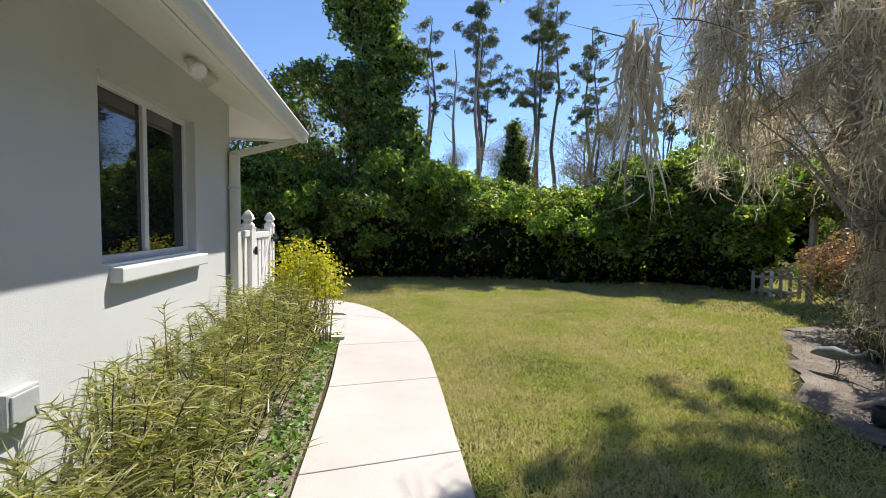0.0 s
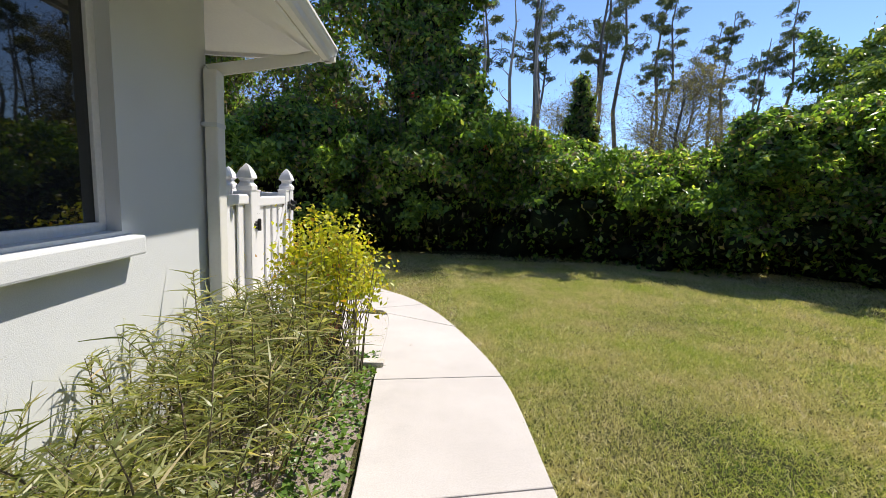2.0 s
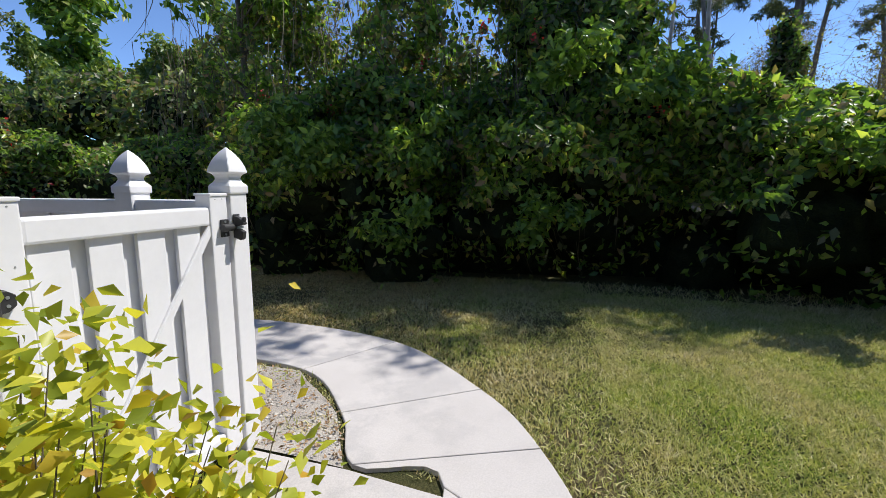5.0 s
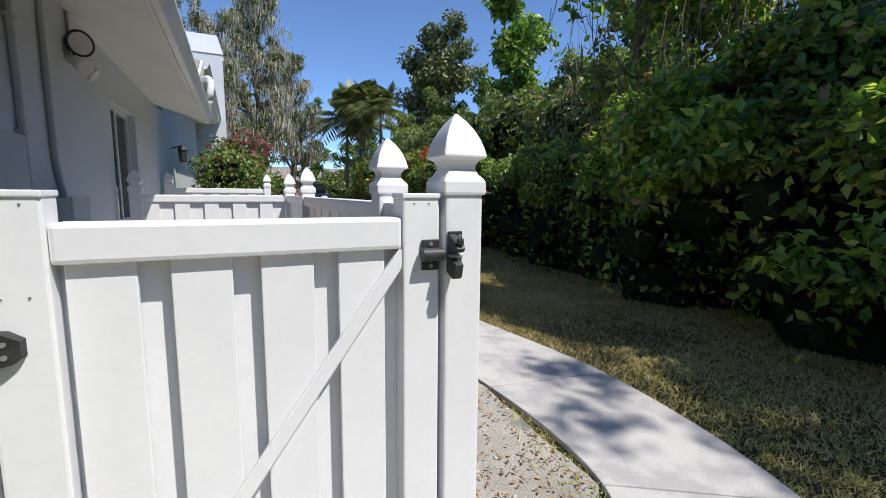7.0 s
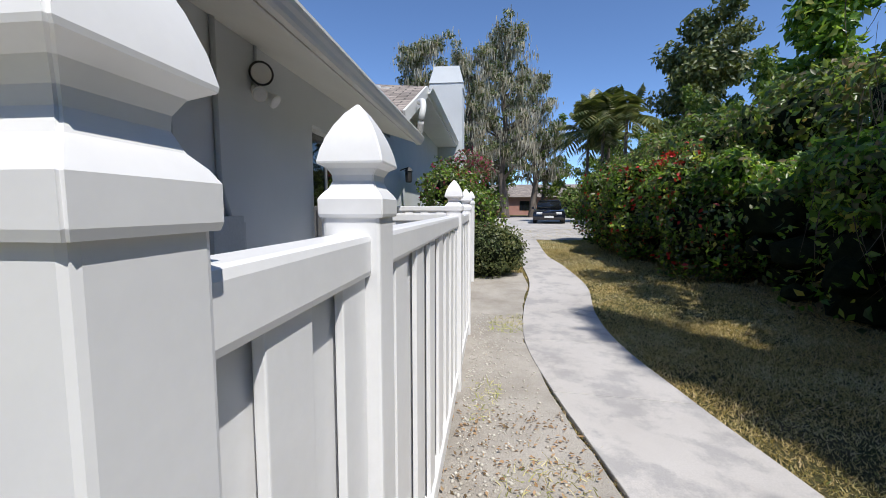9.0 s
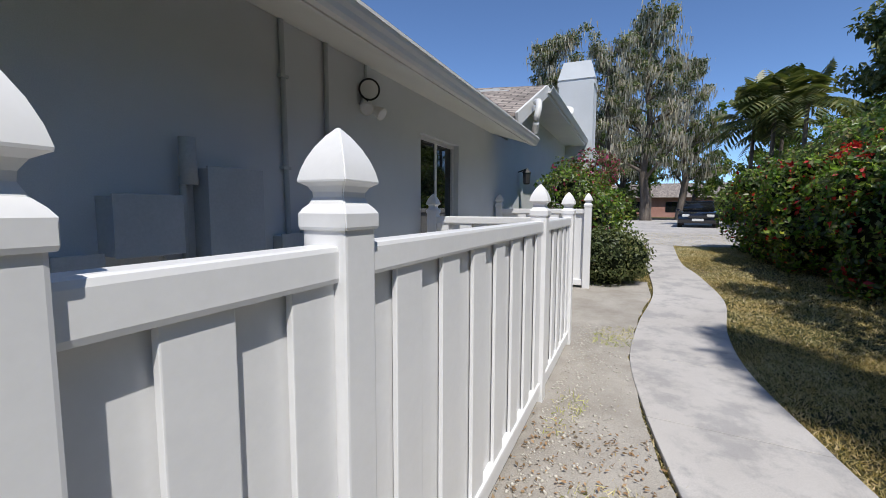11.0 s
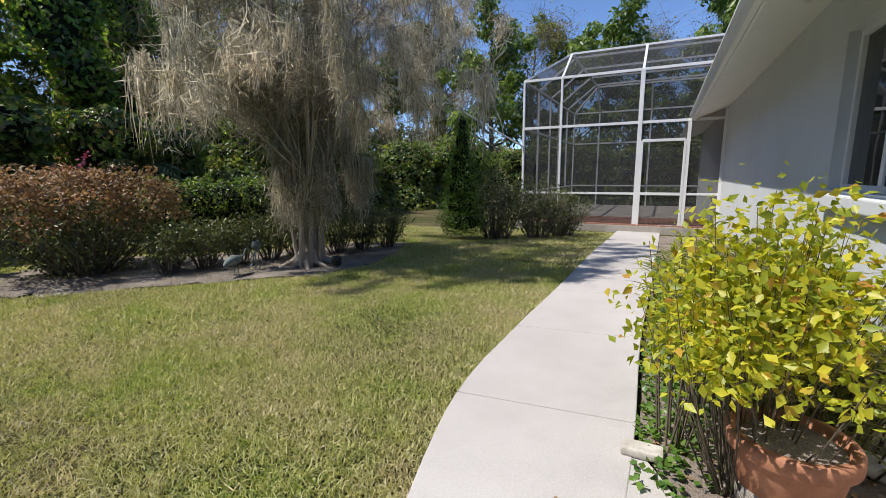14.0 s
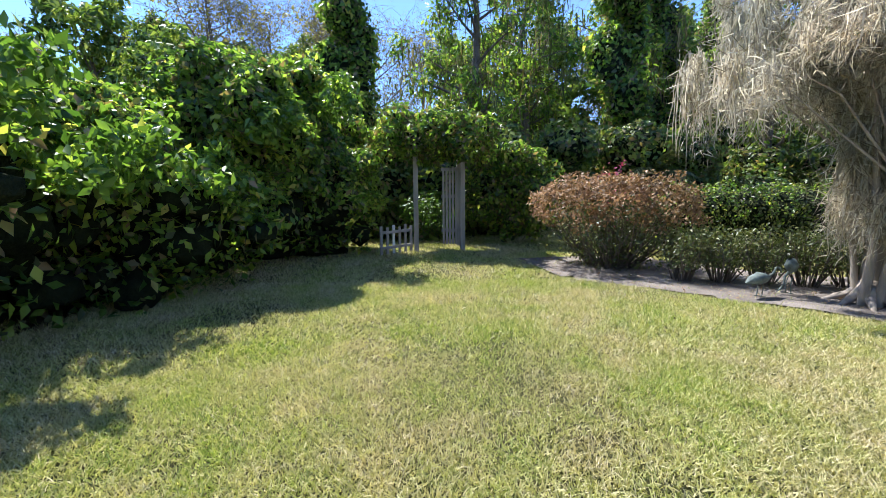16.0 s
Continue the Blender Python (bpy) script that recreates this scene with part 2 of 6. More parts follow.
GREENS = [(0.0, (0.15, 0.24, 0.05)), (0.5, (0.43, 0.485, 0.13)), (0.85, (0.60, 0.585, 0.24)), (1.0, (0.70, 0.62, 0.36))]
STRAWS = [(0.0, (0.30, 0.27, 0.13)), (0.35, (0.55, 0.49, 0.265)), (0.75, (0.70, 0.61, 0.40)), (1.0, (0.74, 0.67, 0.50))]
BROWNS = [(0.0, (0.24, 0.20, 0.08)), (0.4, (0.46, 0.37, 0.16)), (0.75, (0.62, 0.48, 0.24)), (1.0, (0.74, 0.58, 0.36))]
GRASS = grass_material("grass_blade", GREENS, STRAWS, 0.39, 0.62)
DRYGRASS = grass_material("dry_grass_blade", STRAWS, BROWNS, 0.36, 0.52)
RUST = leaf_material("rust_leaf", [(0.0, (0.15, 0.105, 0.06)), (0.5, (0.36, 0.235, 0.14)), (1.0, (0.53, 0.37, 0.25))], 0.5, 0.3, 1.3, 0.3, (1.0, 0.85, 0.6))
OLIVE = leaf_material("olive_leaf", [(0.0, (0.060, 0.085, 0.034)), (0.6, (0.128, 0.162, 0.060)), (1.0, (0.221, 0.221, 0.102))], 0.42, 0.25)
REDBRACT = leaf_material("red_bract", [(0.0, (0.40, 0.015, 0.02)), (1.0, (0.65, 0.05, 0.05))], 0.5, 0.35)
PINKBRACT = leaf_material("pink_bract", [(0.0, (0.35, 0.03, 0.14)), (1.0, (0.55, 0.10, 0.25))], 0.5, 0.35)
MOSS = leaf_material("spanish_moss", [(0.0, (0.26, 0.235, 0.195)), (0.5, (0.52, 0.485, 0.42)), (1.0, (0.72, 0.685, 0.62))], 0.9, 0.5, 1.5, 0.1, (1.0, 0.97, 0.9))
BROWNTWIG = leaf_material("dry_twig", [(0.0, (0.10, 0.08, 0.06)), (1.0, (0.24, 0.20, 0.15))], 0.8, 0.15)
SPRING = leaf_material("spring_leaf", [(0.0, (0.140, 0.140, 0.042)), (0.6, (0.280, 0.266, 0.084)), (1.0, (0.420, 0.364, 0.154))], 0.5, 0.35)
FERN = leaf_material("fern_leaf", [(0.0, (0.075, 0.165, 0.030)), (1.0, (0.180, 0.300, 0.060))], 0.4, 0.3)
# filler colour: the shade between the leaves is put into this near-black
SHADE_CORE = surface("inner_shade", (0.012, 0.018, 0.009), (0.03, 0.04, 0.018), 5, 40, 0.95, 1.0, 0.05, 0.1, mix=0.8)


# ---- mesh helpers ----
def box(bm, x0, x1, y0, y1, z0, z1, bevel=0.0):
    made = bmesh.ops.create_cube(bm, size=1.0, matrix=Matrix.Translation(((x0 + x1) / 2, (y0 + y1) / 2, (z0 + z1) / 2)) @ Matrix.Diagonal((abs(x1 - x0), abs(y1 - y0), abs(z1 - z0), 1)))
    if bevel:
        edges = {e for v in made["verts"] for e in v.link_edges}
        bmesh.ops.bevel(bm, geom=list(edges), offset=bevel, segments=2, affect="EDGES", profile=0.6)


def beam(bm, a, b, w, h=None, bevel=0.0):
    """A square bar from a to b."""
    a, b = Vector(a), Vector(b)
    d = b - a
    q = d.to_track_quat("Z", "Y" if abs(d.normalized().z) < 0.99 else "X").to_matrix().to_4x4()
    made = bmesh.ops.create_cube(bm, size=1.0, matrix=Matrix.Translation((a + b) / 2) @ q @ Matrix.Diagonal((w, h or w, d.length, 1)))
    if bevel:
        bmesh.ops.bevel(bm, geom=list({e for v in made["verts"] for e in v.link_edges}), offset=bevel, segments=2, affect="EDGES")


def rod(bm, a, b, r, r2=None, sides=10):
    a, b = Vector(a), Vector(b)
    d = b - a
    q = d.to_track_quat("Z", "Y").to_matrix().to_4x4()
    bmesh.ops.create_cone(bm, cap_ends=True, segments=sides, radius1=r, radius2=r if r2 is None else r2, depth=d.length, matrix=Matrix.Translation((a + b) / 2) @ q)


def lathe(bm, profile, at=(0, 0, 0), steps=24, square=False):
    """Turns (radius, height) pairs round z; square makes a four-sided turning."""
    n = 4 if square else steps
    rings = []
    for r, h in profile:
        rings.append([bm.verts.new((at[0] + r * (1.41421 if square else 1) * math.cos(2 * math.pi * (i + (0.5 if square else 0)) / n),
                                    at[1] + r * (1.41421 if square else 1) * math.sin(2 * math.pi * (i + (0.5 if square else 0)) / n), at[2] + h)) for i in range(n)])
    for p, q in zip(rings, rings[1:]):
        for i in range(n):
            bm.faces.new((p[i], p[(i + 1) % n], q[(i + 1) % n], q[i]))
    bm.faces.new(list(reversed(rings[0])))
    bm.faces.new(rings[-1])


def link_mesh(name, bm, mat, smooth=False):
    me = bpy.data.meshes.new(name)
    bmesh.ops.recalc_face_normals(bm, faces=bm.faces)
    bm.to_mesh(me)
    bm.free()
    me.materials.append(mat)
    if smooth:
        me.shade_smooth()
    return new(name, me)


def part(name, bm, mat, parent=None, label="", smooth=False):
    ob = link_mesh(name, bm, mat, smooth)
    ob.parent = parent
    if label:
        tagged(ob, label)
    return ob


def thing(name, at, label, category, group="", kind=""):
    ob = new(name)
    ob.empty_display_size = 0.1
    ob.location = at
    return tagged(ob, label, category, group, kind)


def raw(name, verts, faces, mat, parent=None, smooth=False):
    me = bpy.data.meshes.new(name)
    verts = np.asarray(verts, dtype=np.float32)
    faces = np.asarray(faces, dtype=np.int32)
    k = faces.shape[1]
    me.vertices.add(len(verts))
    me.vertices.foreach_set("co", verts.ravel())
    me.loops.add(faces.size)
    me.loops.foreach_set("vertex_index", faces.ravel())
    me.polygons.add(len(faces))
    me.polygons.foreach_set("loop_start", np.arange(0, faces.size, k, dtype=np.int32))
    me.update(calc_edges=True)
    me.materials.append(mat)
    if smooth:
        me.shade_smooth()
    ob = new(name, me)
    ob.parent = parent
    return ob


RNG = np.random.default_rng(7)


def unit(v):
    return v / np.maximum(np.linalg.norm(v, axis=1, keepdims=True), 1e-6)


def leaf_arrays(p, n, size, width=0.5, droop=0.25, wild=0.6, fold=0.12):
    """Folded four-point leaves at p, facing roughly n."""
    k = len(p)
    n = unit(n + RNG.normal(0, wild, (k, 3)))
    d = RNG.normal(0, 1, (k, 3))
    d = unit(d - n * np.sum(d * n, 1, keepdims=True))
    d[:, 2] -= droop
    d = unit(d)
    s = unit(np.cross(n, d))
    L = (size * RNG.uniform(0.65, 1.35, k))[:, None]
    w = L * width * 0.5
    v = np.stack([p, p + d * L * 0.42 + s * w + n * L * fold, p + d * L, p + d * L * 0.42 - s * w + n * L * fold], 1).reshape(-1, 3)
    i = np.arange(k)[:, None] * 4
    f = np.concatenate([i + [0, 1, 2], i + [0, 2, 3]], 0)
    return v, f


def strands(p, d, length, width, bend=0.3, seg=3, droop=0.0):
    """Narrow blades from p along d, bending over; each is one strip."""
    k = len(p)
    d = unit(d)
    side = unit(np.cross(d, RNG.normal(0, 1, (k, 3))))
    L = (length * RNG.uniform(0.6, 1.3, k))[:, None]
    b = RNG.normal(0, bend, (k, 3))
    b[:, 2] = -abs(b[:, 2]) * 0.7 - droop
    rows = []
    for j in range(seg + 1):
        t = j / seg
        c = p + d * L * t + b * L * t * t
        w = width * (1 - 0.92 * t ** 1.5)
        if j == seg:
            rows.append(c[:, None])
        else:
            rows.append(np.stack([c - side * w * 0.5, c + side * w * 0.5], 1))
    v = np.concatenate(rows, 1)
    m = v.shape[1]
    i = np.arange(k)[:, None] * m
    f = []
    for j in range(seg - 1):
        f += [i + [2 * j, 2 * j + 1, 2 * j + 3], i + [2 * j, 2 * j + 3, 2 * j + 2]]
    f.append(i + [2 * seg - 2, 2 * seg - 1, 2 * seg])
    return v.reshape(-1, 3), np.concatenate(f, 0)


def joined(pairs):
    vs, fs, o = [], [], 0
    for v, f in pairs:
        vs.append(v)
        fs.append(f + o)
        o += len(v)
    return np.concatenate(vs), np.concatenate(fs)


def tube_arrays(points, radii, sides=7):
    """A tapered tube along points, as triangles."""
    pts = np.asarray(points, float)
    t = unit(np.gradient(pts, axis=0))
    up = np.array([[0.31, 0.17, 0.94]]) if abs(t[0, 2]) < 0.9 else np.array([[1.0, 0.1, 0.0]])
    a = unit(np.cross(t, np.repeat(up, len(pts), 0)))
    b = np.cross(t, a)
    ang = np.arange(sides) * 2 * math.pi / sides
    v = pts[:, None] + np.asarray(radii)[:, None, None] * (a[:, None] * np.cos(ang)[None, :, None] + b[:, None] * np.sin(ang)[None, :, None])
    f = []
    for j in range(len(pts) - 1):
        for i in range(sides):
            p, q = j * sides + i, j * sides + (i + 1) % sides
            f += [(p, q, q + sides), (p, q + sides, p + sides)]
    return v.reshape(-1, 3), np.array(f)


def gz(x, y):
    """Ground height: it rises to the drive in the west and falls a little to the patio in the south."""
    u = np.clip((-np.asarray(x, float) - 5.5) / 8.0, 0, 1)
    w = np.clip(-np.asarray(y, float) / 4.5, 0, 1)
    return 0.42 * u * u * (3 - 2 * u) - 0.14 * w * w * (3 - 2 * w)


# ---- ground ----
def spread(lo, hi, step, far, grow=1.35):
    xs = list(np.arange(lo, hi + 0.01, step))
    s, a, b = step, lo, hi
    while b < far or a > -far:
        s *= grow
        a, b = a - s, b + s
        xs = [a] + xs + [b]
    return np.array(xs)


def build_ground():
    xs, ys = spread(-14, 12, 0.2, 900), spread(-9, 13, 0.2, 900)
    X, Y = np.meshgrid(xs, ys)
    near = (abs(X) < 20) & (abs(Y) < 20)
    Z = gz(X, Y) + np.where(near, 0.012 * np.sin(X * 1.7 + 0.4 * Y) * np.sin(Y * 1.3) - 0.012, -0.012)
    v = np.stack([X, Y, Z], -1).reshape(-1, 3)
    a = np.arange(len(xs) - 1)[None, :] + len(xs) * np.arange(len(ys) - 1)[:, None]
    f = np.stack([a, a + 1, a + 1 + len(xs), a + len(xs)], -1).reshape(-1, 4)
    return tagged(raw("ground", v, f, LAWN, smooth=True), "mown lawn of green and straw-coloured turf", "lawn", kind="structure")


build_ground()

# edges of the concrete walk, from the patio to the drive: (left/inner, right/outer)
WALK = [((0.10, -4.6), (1.02, -4.6)), ((0.12, -1.2), (1.03, -1.2)), ((0.13, 0.45), (1.04, 0.5)), ((0.15, 1.78), (1.06, 1.92)), ((0.17, 3.03), (1.09, 3.16)),
        ((0.14, 4.26), (1.07, 4.36)), ((0.10, 5.90), (0.81, 5.50)), ((-0.36, 5.94), (0.50, 6.30)), ((-0.64, 6.36), (0.10, 6.86)), ((-1.20, 6.84), (-0.75, 7.54)), ((-2.25, 6.90), (-2.10, 7.78)),
        ((-3.75, 6.68), (-3.65, 7.60)), ((-4.95, 6.57), (-4.95, 7.47)), ((-6.3, 6.66), (-6.2, 7.53)), ((-7.8, 6.86), (-7.7, 7.74)), ((-9.3, 6.84), (-9.3, 7.62)),
        ((-10.7, 6.80), (-10.5, 7.45)), ((-13.2, 6.9), (-13.2, 7.5))]


def rail_curve(points, steps=6):
    """A smooth line through points."""
    p = [Vector(q) for q in points]
    p = [p[0] * 2 - p[1]] + p + [p[-1] * 2 - p[-2]]
    out = []
    for i in range(1, len(p) - 2):
        for j in range(steps):
            t = j / steps
            out.append(0.5 * ((2 * p[i]) + (p[i + 1] - p[i - 1]) * t + (2 * p[i - 1] - 5 * p[i] + 4 * p[i + 1] - p[i + 2]) * t * t + (3 * p[i] - p[i - 1] - 3 * p[i + 1] + p[i + 2]) * t ** 3))
    return out + [p[-2]]


STEP = 6
INNER, OUTER = rail_curve([a for a, b in WALK], STEP), rail_curve([b for a, b in WALK], STEP)
WALK_POLY = np.array([tuple(p) for p in INNER] + [tuple(p) for p in reversed(OUTER)])


def slab(bm, outline, top=0.022, deep=0.12, round_off=0.008):
    """A flat slab over the ground, with a rounded rim."""
    c = sum((Vector(p) for p in outline), Vector((0, 0))) / len(outline)
    rings = []
    for inset, z in ((0.0, -deep), (0.0, top - round_off), (round_off * 0.3, top - round_off * 0.3), (round_off, top)):
        ring = []
        for p in outline:
            q = Vector(p)
            d = (c - q).normalized() * inset
            ring.append(bm.verts.new((q.x + d.x, q.y + d.y, float(gz(q.x, q.y)) + z)))
        rings.append(ring)
    n = len(outline)
    for a, b in zip(rings, rings[1:]):
        for i in range(n):
            bm.faces.new((a[i], a[(i + 1) % n], b[(i + 1) % n], b[i]))
    f = bm.faces.new(rings[-1])
    bmesh.ops.triangulate(bm, faces=[f])


def build_walk():
    root = thing("pavement", (0, 0, 0), "pale concrete garden walk of jointed slabs curving past the fence", "path", kind="structure")
    for i in range(len(WALK) - 1):
        a, b = INNER[i * STEP:(i + 1) * STEP + 1], OUTER[i * STEP:(i + 1) * STEP + 1]
        gap = 0.006
        line = [Vector(p) for p in a] + [Vector(p) for p in reversed(b)]
        da, db = (a[1] - a[0]).normalized() * gap, (b[1] - b[0]).normalized() * gap
        line[0] = line[0] + da
        line[-1] = line[-1] + db
        bm = bmesh.new()
        slab(bm, [tuple(p) for p in line])
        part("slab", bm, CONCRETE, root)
    bm = bmesh.new()
    slab(bm, [(-0.93, 4.98), (-0.35, 4.98), (-0.10, 4.86), (0.05, 4.60), (0.17, 4.40), (0.26, 5.2), (0.20, 5.84), (-0.37, 5.91), (-0.93, 5.93)], 0.018)
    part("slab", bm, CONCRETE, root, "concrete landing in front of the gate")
    bm = bmesh.new()
    slab(bm, [(-13.25, 5.2), (-13.25, 12.2), (-45, 15.5), (-45, 3.0), (-20, 3.6)], 0.02)
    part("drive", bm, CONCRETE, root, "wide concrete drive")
    return root


build_walk()


def flat_bed(name, outline, mat, label, category, lift=0.012, rough=0.10, seed=3):
    """An irregular patch of bare soil lying on the ground."""
    r = random.Random(seed)
    pts = []
    for a, b in zip(outline, outline[1:] + outline[:1]):
        a, b = Vector(a), Vector(b)
        k = max(2, int((b - a).length / 0.18))
        for i in range(k):
            q = a.lerp(b, i / k)
            pts.append((q.x + r.uniform(-rough, rough), q.y + r.uniform(-rough, rough)))
    bm = bmesh.new()
    vs = [bm.verts.new((x, y, float(gz(x, y)) + lift)) for x, y in pts]
    f = bm.faces.new(vs)
    bmesh.ops.triangulate(bm, faces=[f])
    return tagged(link_mesh(name, bm, mat), label, category, kind="structure")


BED_HOUSE = [(-1.05, -4), (0.1, -4), (0.12, 0.5), (0.14, 3.0), (0.12, 4.35), (0.03, 4.62), (-0.12, 4.86), (-0.35, 4.97), (-0.93, 4.97), (-1.05, 4.39)]
BED_FENCE = [(-0.93, 5.95), (-0.40, 5.93), (-0.66, 6.36), (-1.22, 6.82), (-2.25, 6.88), (-3.75, 6.66), (-4.95, 6.56), (-6.3, 6.64), (-7.8, 6.84), (-8.6, 6.8), (-8.6, 4.42), (-1.05, 4.39), (-1.05, 5.9)]
BED_TREE = [(3.75, 1.8), (3.9, 2.4), (4.4, 2.9), (5.3, 3.8), (6.2, 4.65), (7.6, 4.8), (7.8, 3.0), (6.0, 1.6), (5.2, 0.2), (4.2, -0.3), (3.8, 0.9), (3.7, 1.6)]
flat_bed("bed_house", BED_HOUSE, MULCH, "planting bed of soil along the house wall", "flower bed", rough=0.01)
flat_bed("bed_fence", BED_FENCE, SAND, "bare sandy soil strip along the white fence", "bare soil", rough=0.012)
flat_bed("bed_tree", BED_TREE, BEDSOIL, "bare sandy bed under the mossy tree", "bare soil", rough=0.12, lift=0.004)


# ---- house ----
EX, NY = -1.0, 4.37          # outer faces of the east and north walls
SOFFIT_Z, GUT_Z = 2.36, 2.46


def wall_with_opening(bm, axis, face, back, lo, hi, z0, z1, openings):
    """A wall slab along x ('y' face) or y ('x' face), pieced round its openings."""
    def piece(a, b, c, d):
        if axis == "x":
            box(bm, back, face, a, b, c, d)
        else:
            box(bm, a, b, back, face, c, d)
    edge = lo
    for a, b, c, d in sorted(openings):
        piece(edge, a, z0, z1)
        piece(a, b, z0, c)
        piece(a, b, d, z1)
        edge = b
    piece(edge, hi, z0, z1)


WIN_E = (2.20, 3.50, 1.10, 2.21)
WIN_N = (-6.26, -5.13, 0.95, 2.18)
bm = bmesh.new()
wall_with_opening(bm, "x", EX, EX - 0.2, -12.0, NY, -0.3, SOFFIT_Z + 0.24, [WIN_E])
tagged(link_mesh("wall_east", bm, STUCCO), "pale grey-green painted stucco house wall", "wall", kind="structure")
bm = bmesh.new()
wall_with_opening(bm, "y", NY, NY - 0.2, -9.0, EX - 0.2, -0.3, SOFFIT_Z + 0.24, [WIN_N])
tagged(link_mesh("wall_north", bm, STUCCO), "pale grey-green painted stucco house wall", "wall", kind="structure")
bm = bmesh.new()
box(bm, -21, -8.8, 4.15, NY - 0.03, -0.3, 3.55)
box(bm, -9.0, -8.8, -12, 4.15, -0.3, 3.6)
tagged(link_mesh("wall_wing", bm, STUCCO), "higher stucco wing wall beyond the main house", "wall", kind="structure")
bm = bmesh.new()
box(bm, -21, EX - 0.2, -12.2, -12.0, -0.3, 2.5)
box(bm, -21.2, -21, -12.2, 4.15, -0.3, 3.5)
tagged(link_mesh("wall_south", bm, STUCCO), "stucco back wall closing the house", "wall", kind="structure")

EAVE_E, EAVE_N = -0.40, 5.04
bm = bmesh.new()
SW = SOFFIT_Z + 0.22
for quad in ([(EX, -12, SW), (EAVE_E, -12, SOFFIT_Z), (EAVE_E, EAVE_N, SOFFIT_Z), (EX, NY, SW)], [(EX, NY, SW), (EAVE_E, EAVE_N, SOFFIT_Z), (-7.75, EAVE_N, SOFFIT_Z), (-7.75, NY, SW)]):
    lo = [bm.verts.new(p) for p in quad]
    hi = [bm.verts.new((p[0], p[1], p[2] + 0.02)) for p in quad]
    bm.faces.new(lo)
    bm.faces.new(list(reversed(hi)))
    for i in range(4):
        bm.faces.new((lo[i], lo[(i + 1) % 4], hi[(i + 1) % 4], hi[i]))
tagged(link_mesh("ceiling_soffit", bm, SOFFIT), "cream painted soffit under the eaves", "soffit", kind="structure")


def gutter(bm, a, b, out, depth=0.10, high=0.12):
    """A K-style gutter from a to b; out is the way it faces."""
    a, b, out = Vector(a), Vector(b), Vector(out)
    prof = [(0, 0), (0.045, 0), (0.06, 0.02), (0.07, 0.05), (depth - 0.012, 0.075), (depth - 0.004, high - 0.02), (depth, high - 0.02), (depth, high), (depth - 0.016, high),
            (depth - 0.016, high - 0.012), (depth - 0.02, 0.08), (0.06, 0.06), (0.05, 0.03), (0, 0.03)]
    ends = []
    for p in (a, b):
        ends.append([bm.verts.new(p + out * u + Vector((0, 0, v))) for u, v in prof])
    n = len(prof)
    for i in range(n):
        bm.faces.new((ends[0][i], ends[0][(i + 1) % n], ends[1][(i + 1) % n], ends[1][i]))
    bm.faces.new(ends[0])
    bm.faces.new(list(reversed(ends[1])))


bm = bmesh.new()
box(bm, EAVE_E - 0.02, EAVE_E, -12.0, EAVE_N, SOFFIT_Z - 0.02, SOFFIT_Z + 0.16)
box(bm, -7.75, EAVE_E - 0.02, EAVE_N - 0.02, EAVE_N, SOFFIT_Z - 0.02, SOFFIT_Z + 0.16)
tagged(link_mesh("trim_fascia", bm, TRIM), "white painted fascia boards along the eaves", "fascia", kind="structure")
gut = thing("rain_gutter", (0, 0, 0), "white aluminium rain gutter along the eaves", "gutter")
bm = bmesh.new()
gutter(bm, (EAVE_E + 0.002, -12, SOFFIT_Z - 0.01), (EAVE_E + 0.002, EAVE_N + 0.09, SOFFIT_Z - 0.01), (1, 0, 0))
part("trough", bm, TRIM, gut)
bm = bmesh.new()
gutter(bm, (-7.8, EAVE_N + 0.002, SOFFIT_Z - 0.01), (EAVE_E + 0.09, EAVE_N + 0.002, SOFFIT_Z - 0.01), (0, 1, 0))
part("trough", bm, TRIM, gut)


def roof_plane(bm, quad, thick=0.05):
    vs = [bm.verts.new(p) for p in quad]
    lo = [bm.verts.new((p[0], p[1], p[2] - thick)) for p in quad]
    n = len(quad)
    bm.faces.new(vs)
    bm.faces.new(list(reversed(lo)))
    for i in range(n):
        bm.faces.new((vs[i], lo[i], lo[(i + 1) % n], vs[(i + 1) % n]))


bm = bmesh.new()
zr = SOFFIT_Z + 0.17
rise = 0.37
W = 5.2
roof_plane(bm, [(EAVE_E + 0.03, -12, zr), (EAVE_E + 0.03, EAVE_N + 0.03, zr), (EAVE_E - W, EAVE_N - W, zr + W * rise), (EAVE_E - W, -12, zr + W * rise)])
roof_plane(bm, [(EAVE_E + 0.03, EAVE_N + 0.03, zr), (-7.8, EAVE_N + 0.03, zr), (-7.8, EAVE_N - W, zr + W * rise), (EAVE_E - W, EAVE_N - W, zr + W * rise)])
tagged(link_mesh("roof_main", bm, SHINGLE), "brown-grey asphalt shingle roof over the house", "roof", kind="structure")

# the higher wing in the west
bm = bmesh.new()
roof_plane(bm, [(-7.0, 4.95, 2.72), (-9.2, 4.95, 3.66), (-9.2, -6.0, 4.4), (-7.0, -6.0, 2.72)])
roof_plane(bm, [(-9.2, 4.95, 3.66), (-21, 4.95, 3.66), (-21, 0.0, 5.0), (-9.2, 0.0, 4.0)])
tagged(link_mesh("roof_wing", bm, SHINGLE), "shingle roof of the higher wing", "roof", kind="structure")
bm = bmesh.new()
beam(bm, (-7.0, 4.97, 2.62), (-9.2, 4.97, 3.56), 0.04, 0.2)
beam(bm, (-9.2, 4.97, 3.56), (-21, 4.97, 3.56), 0.04, 0.2)
box(bm, -21, -9.1, NY - 0.03, 4.95, 3.46, 3.48)
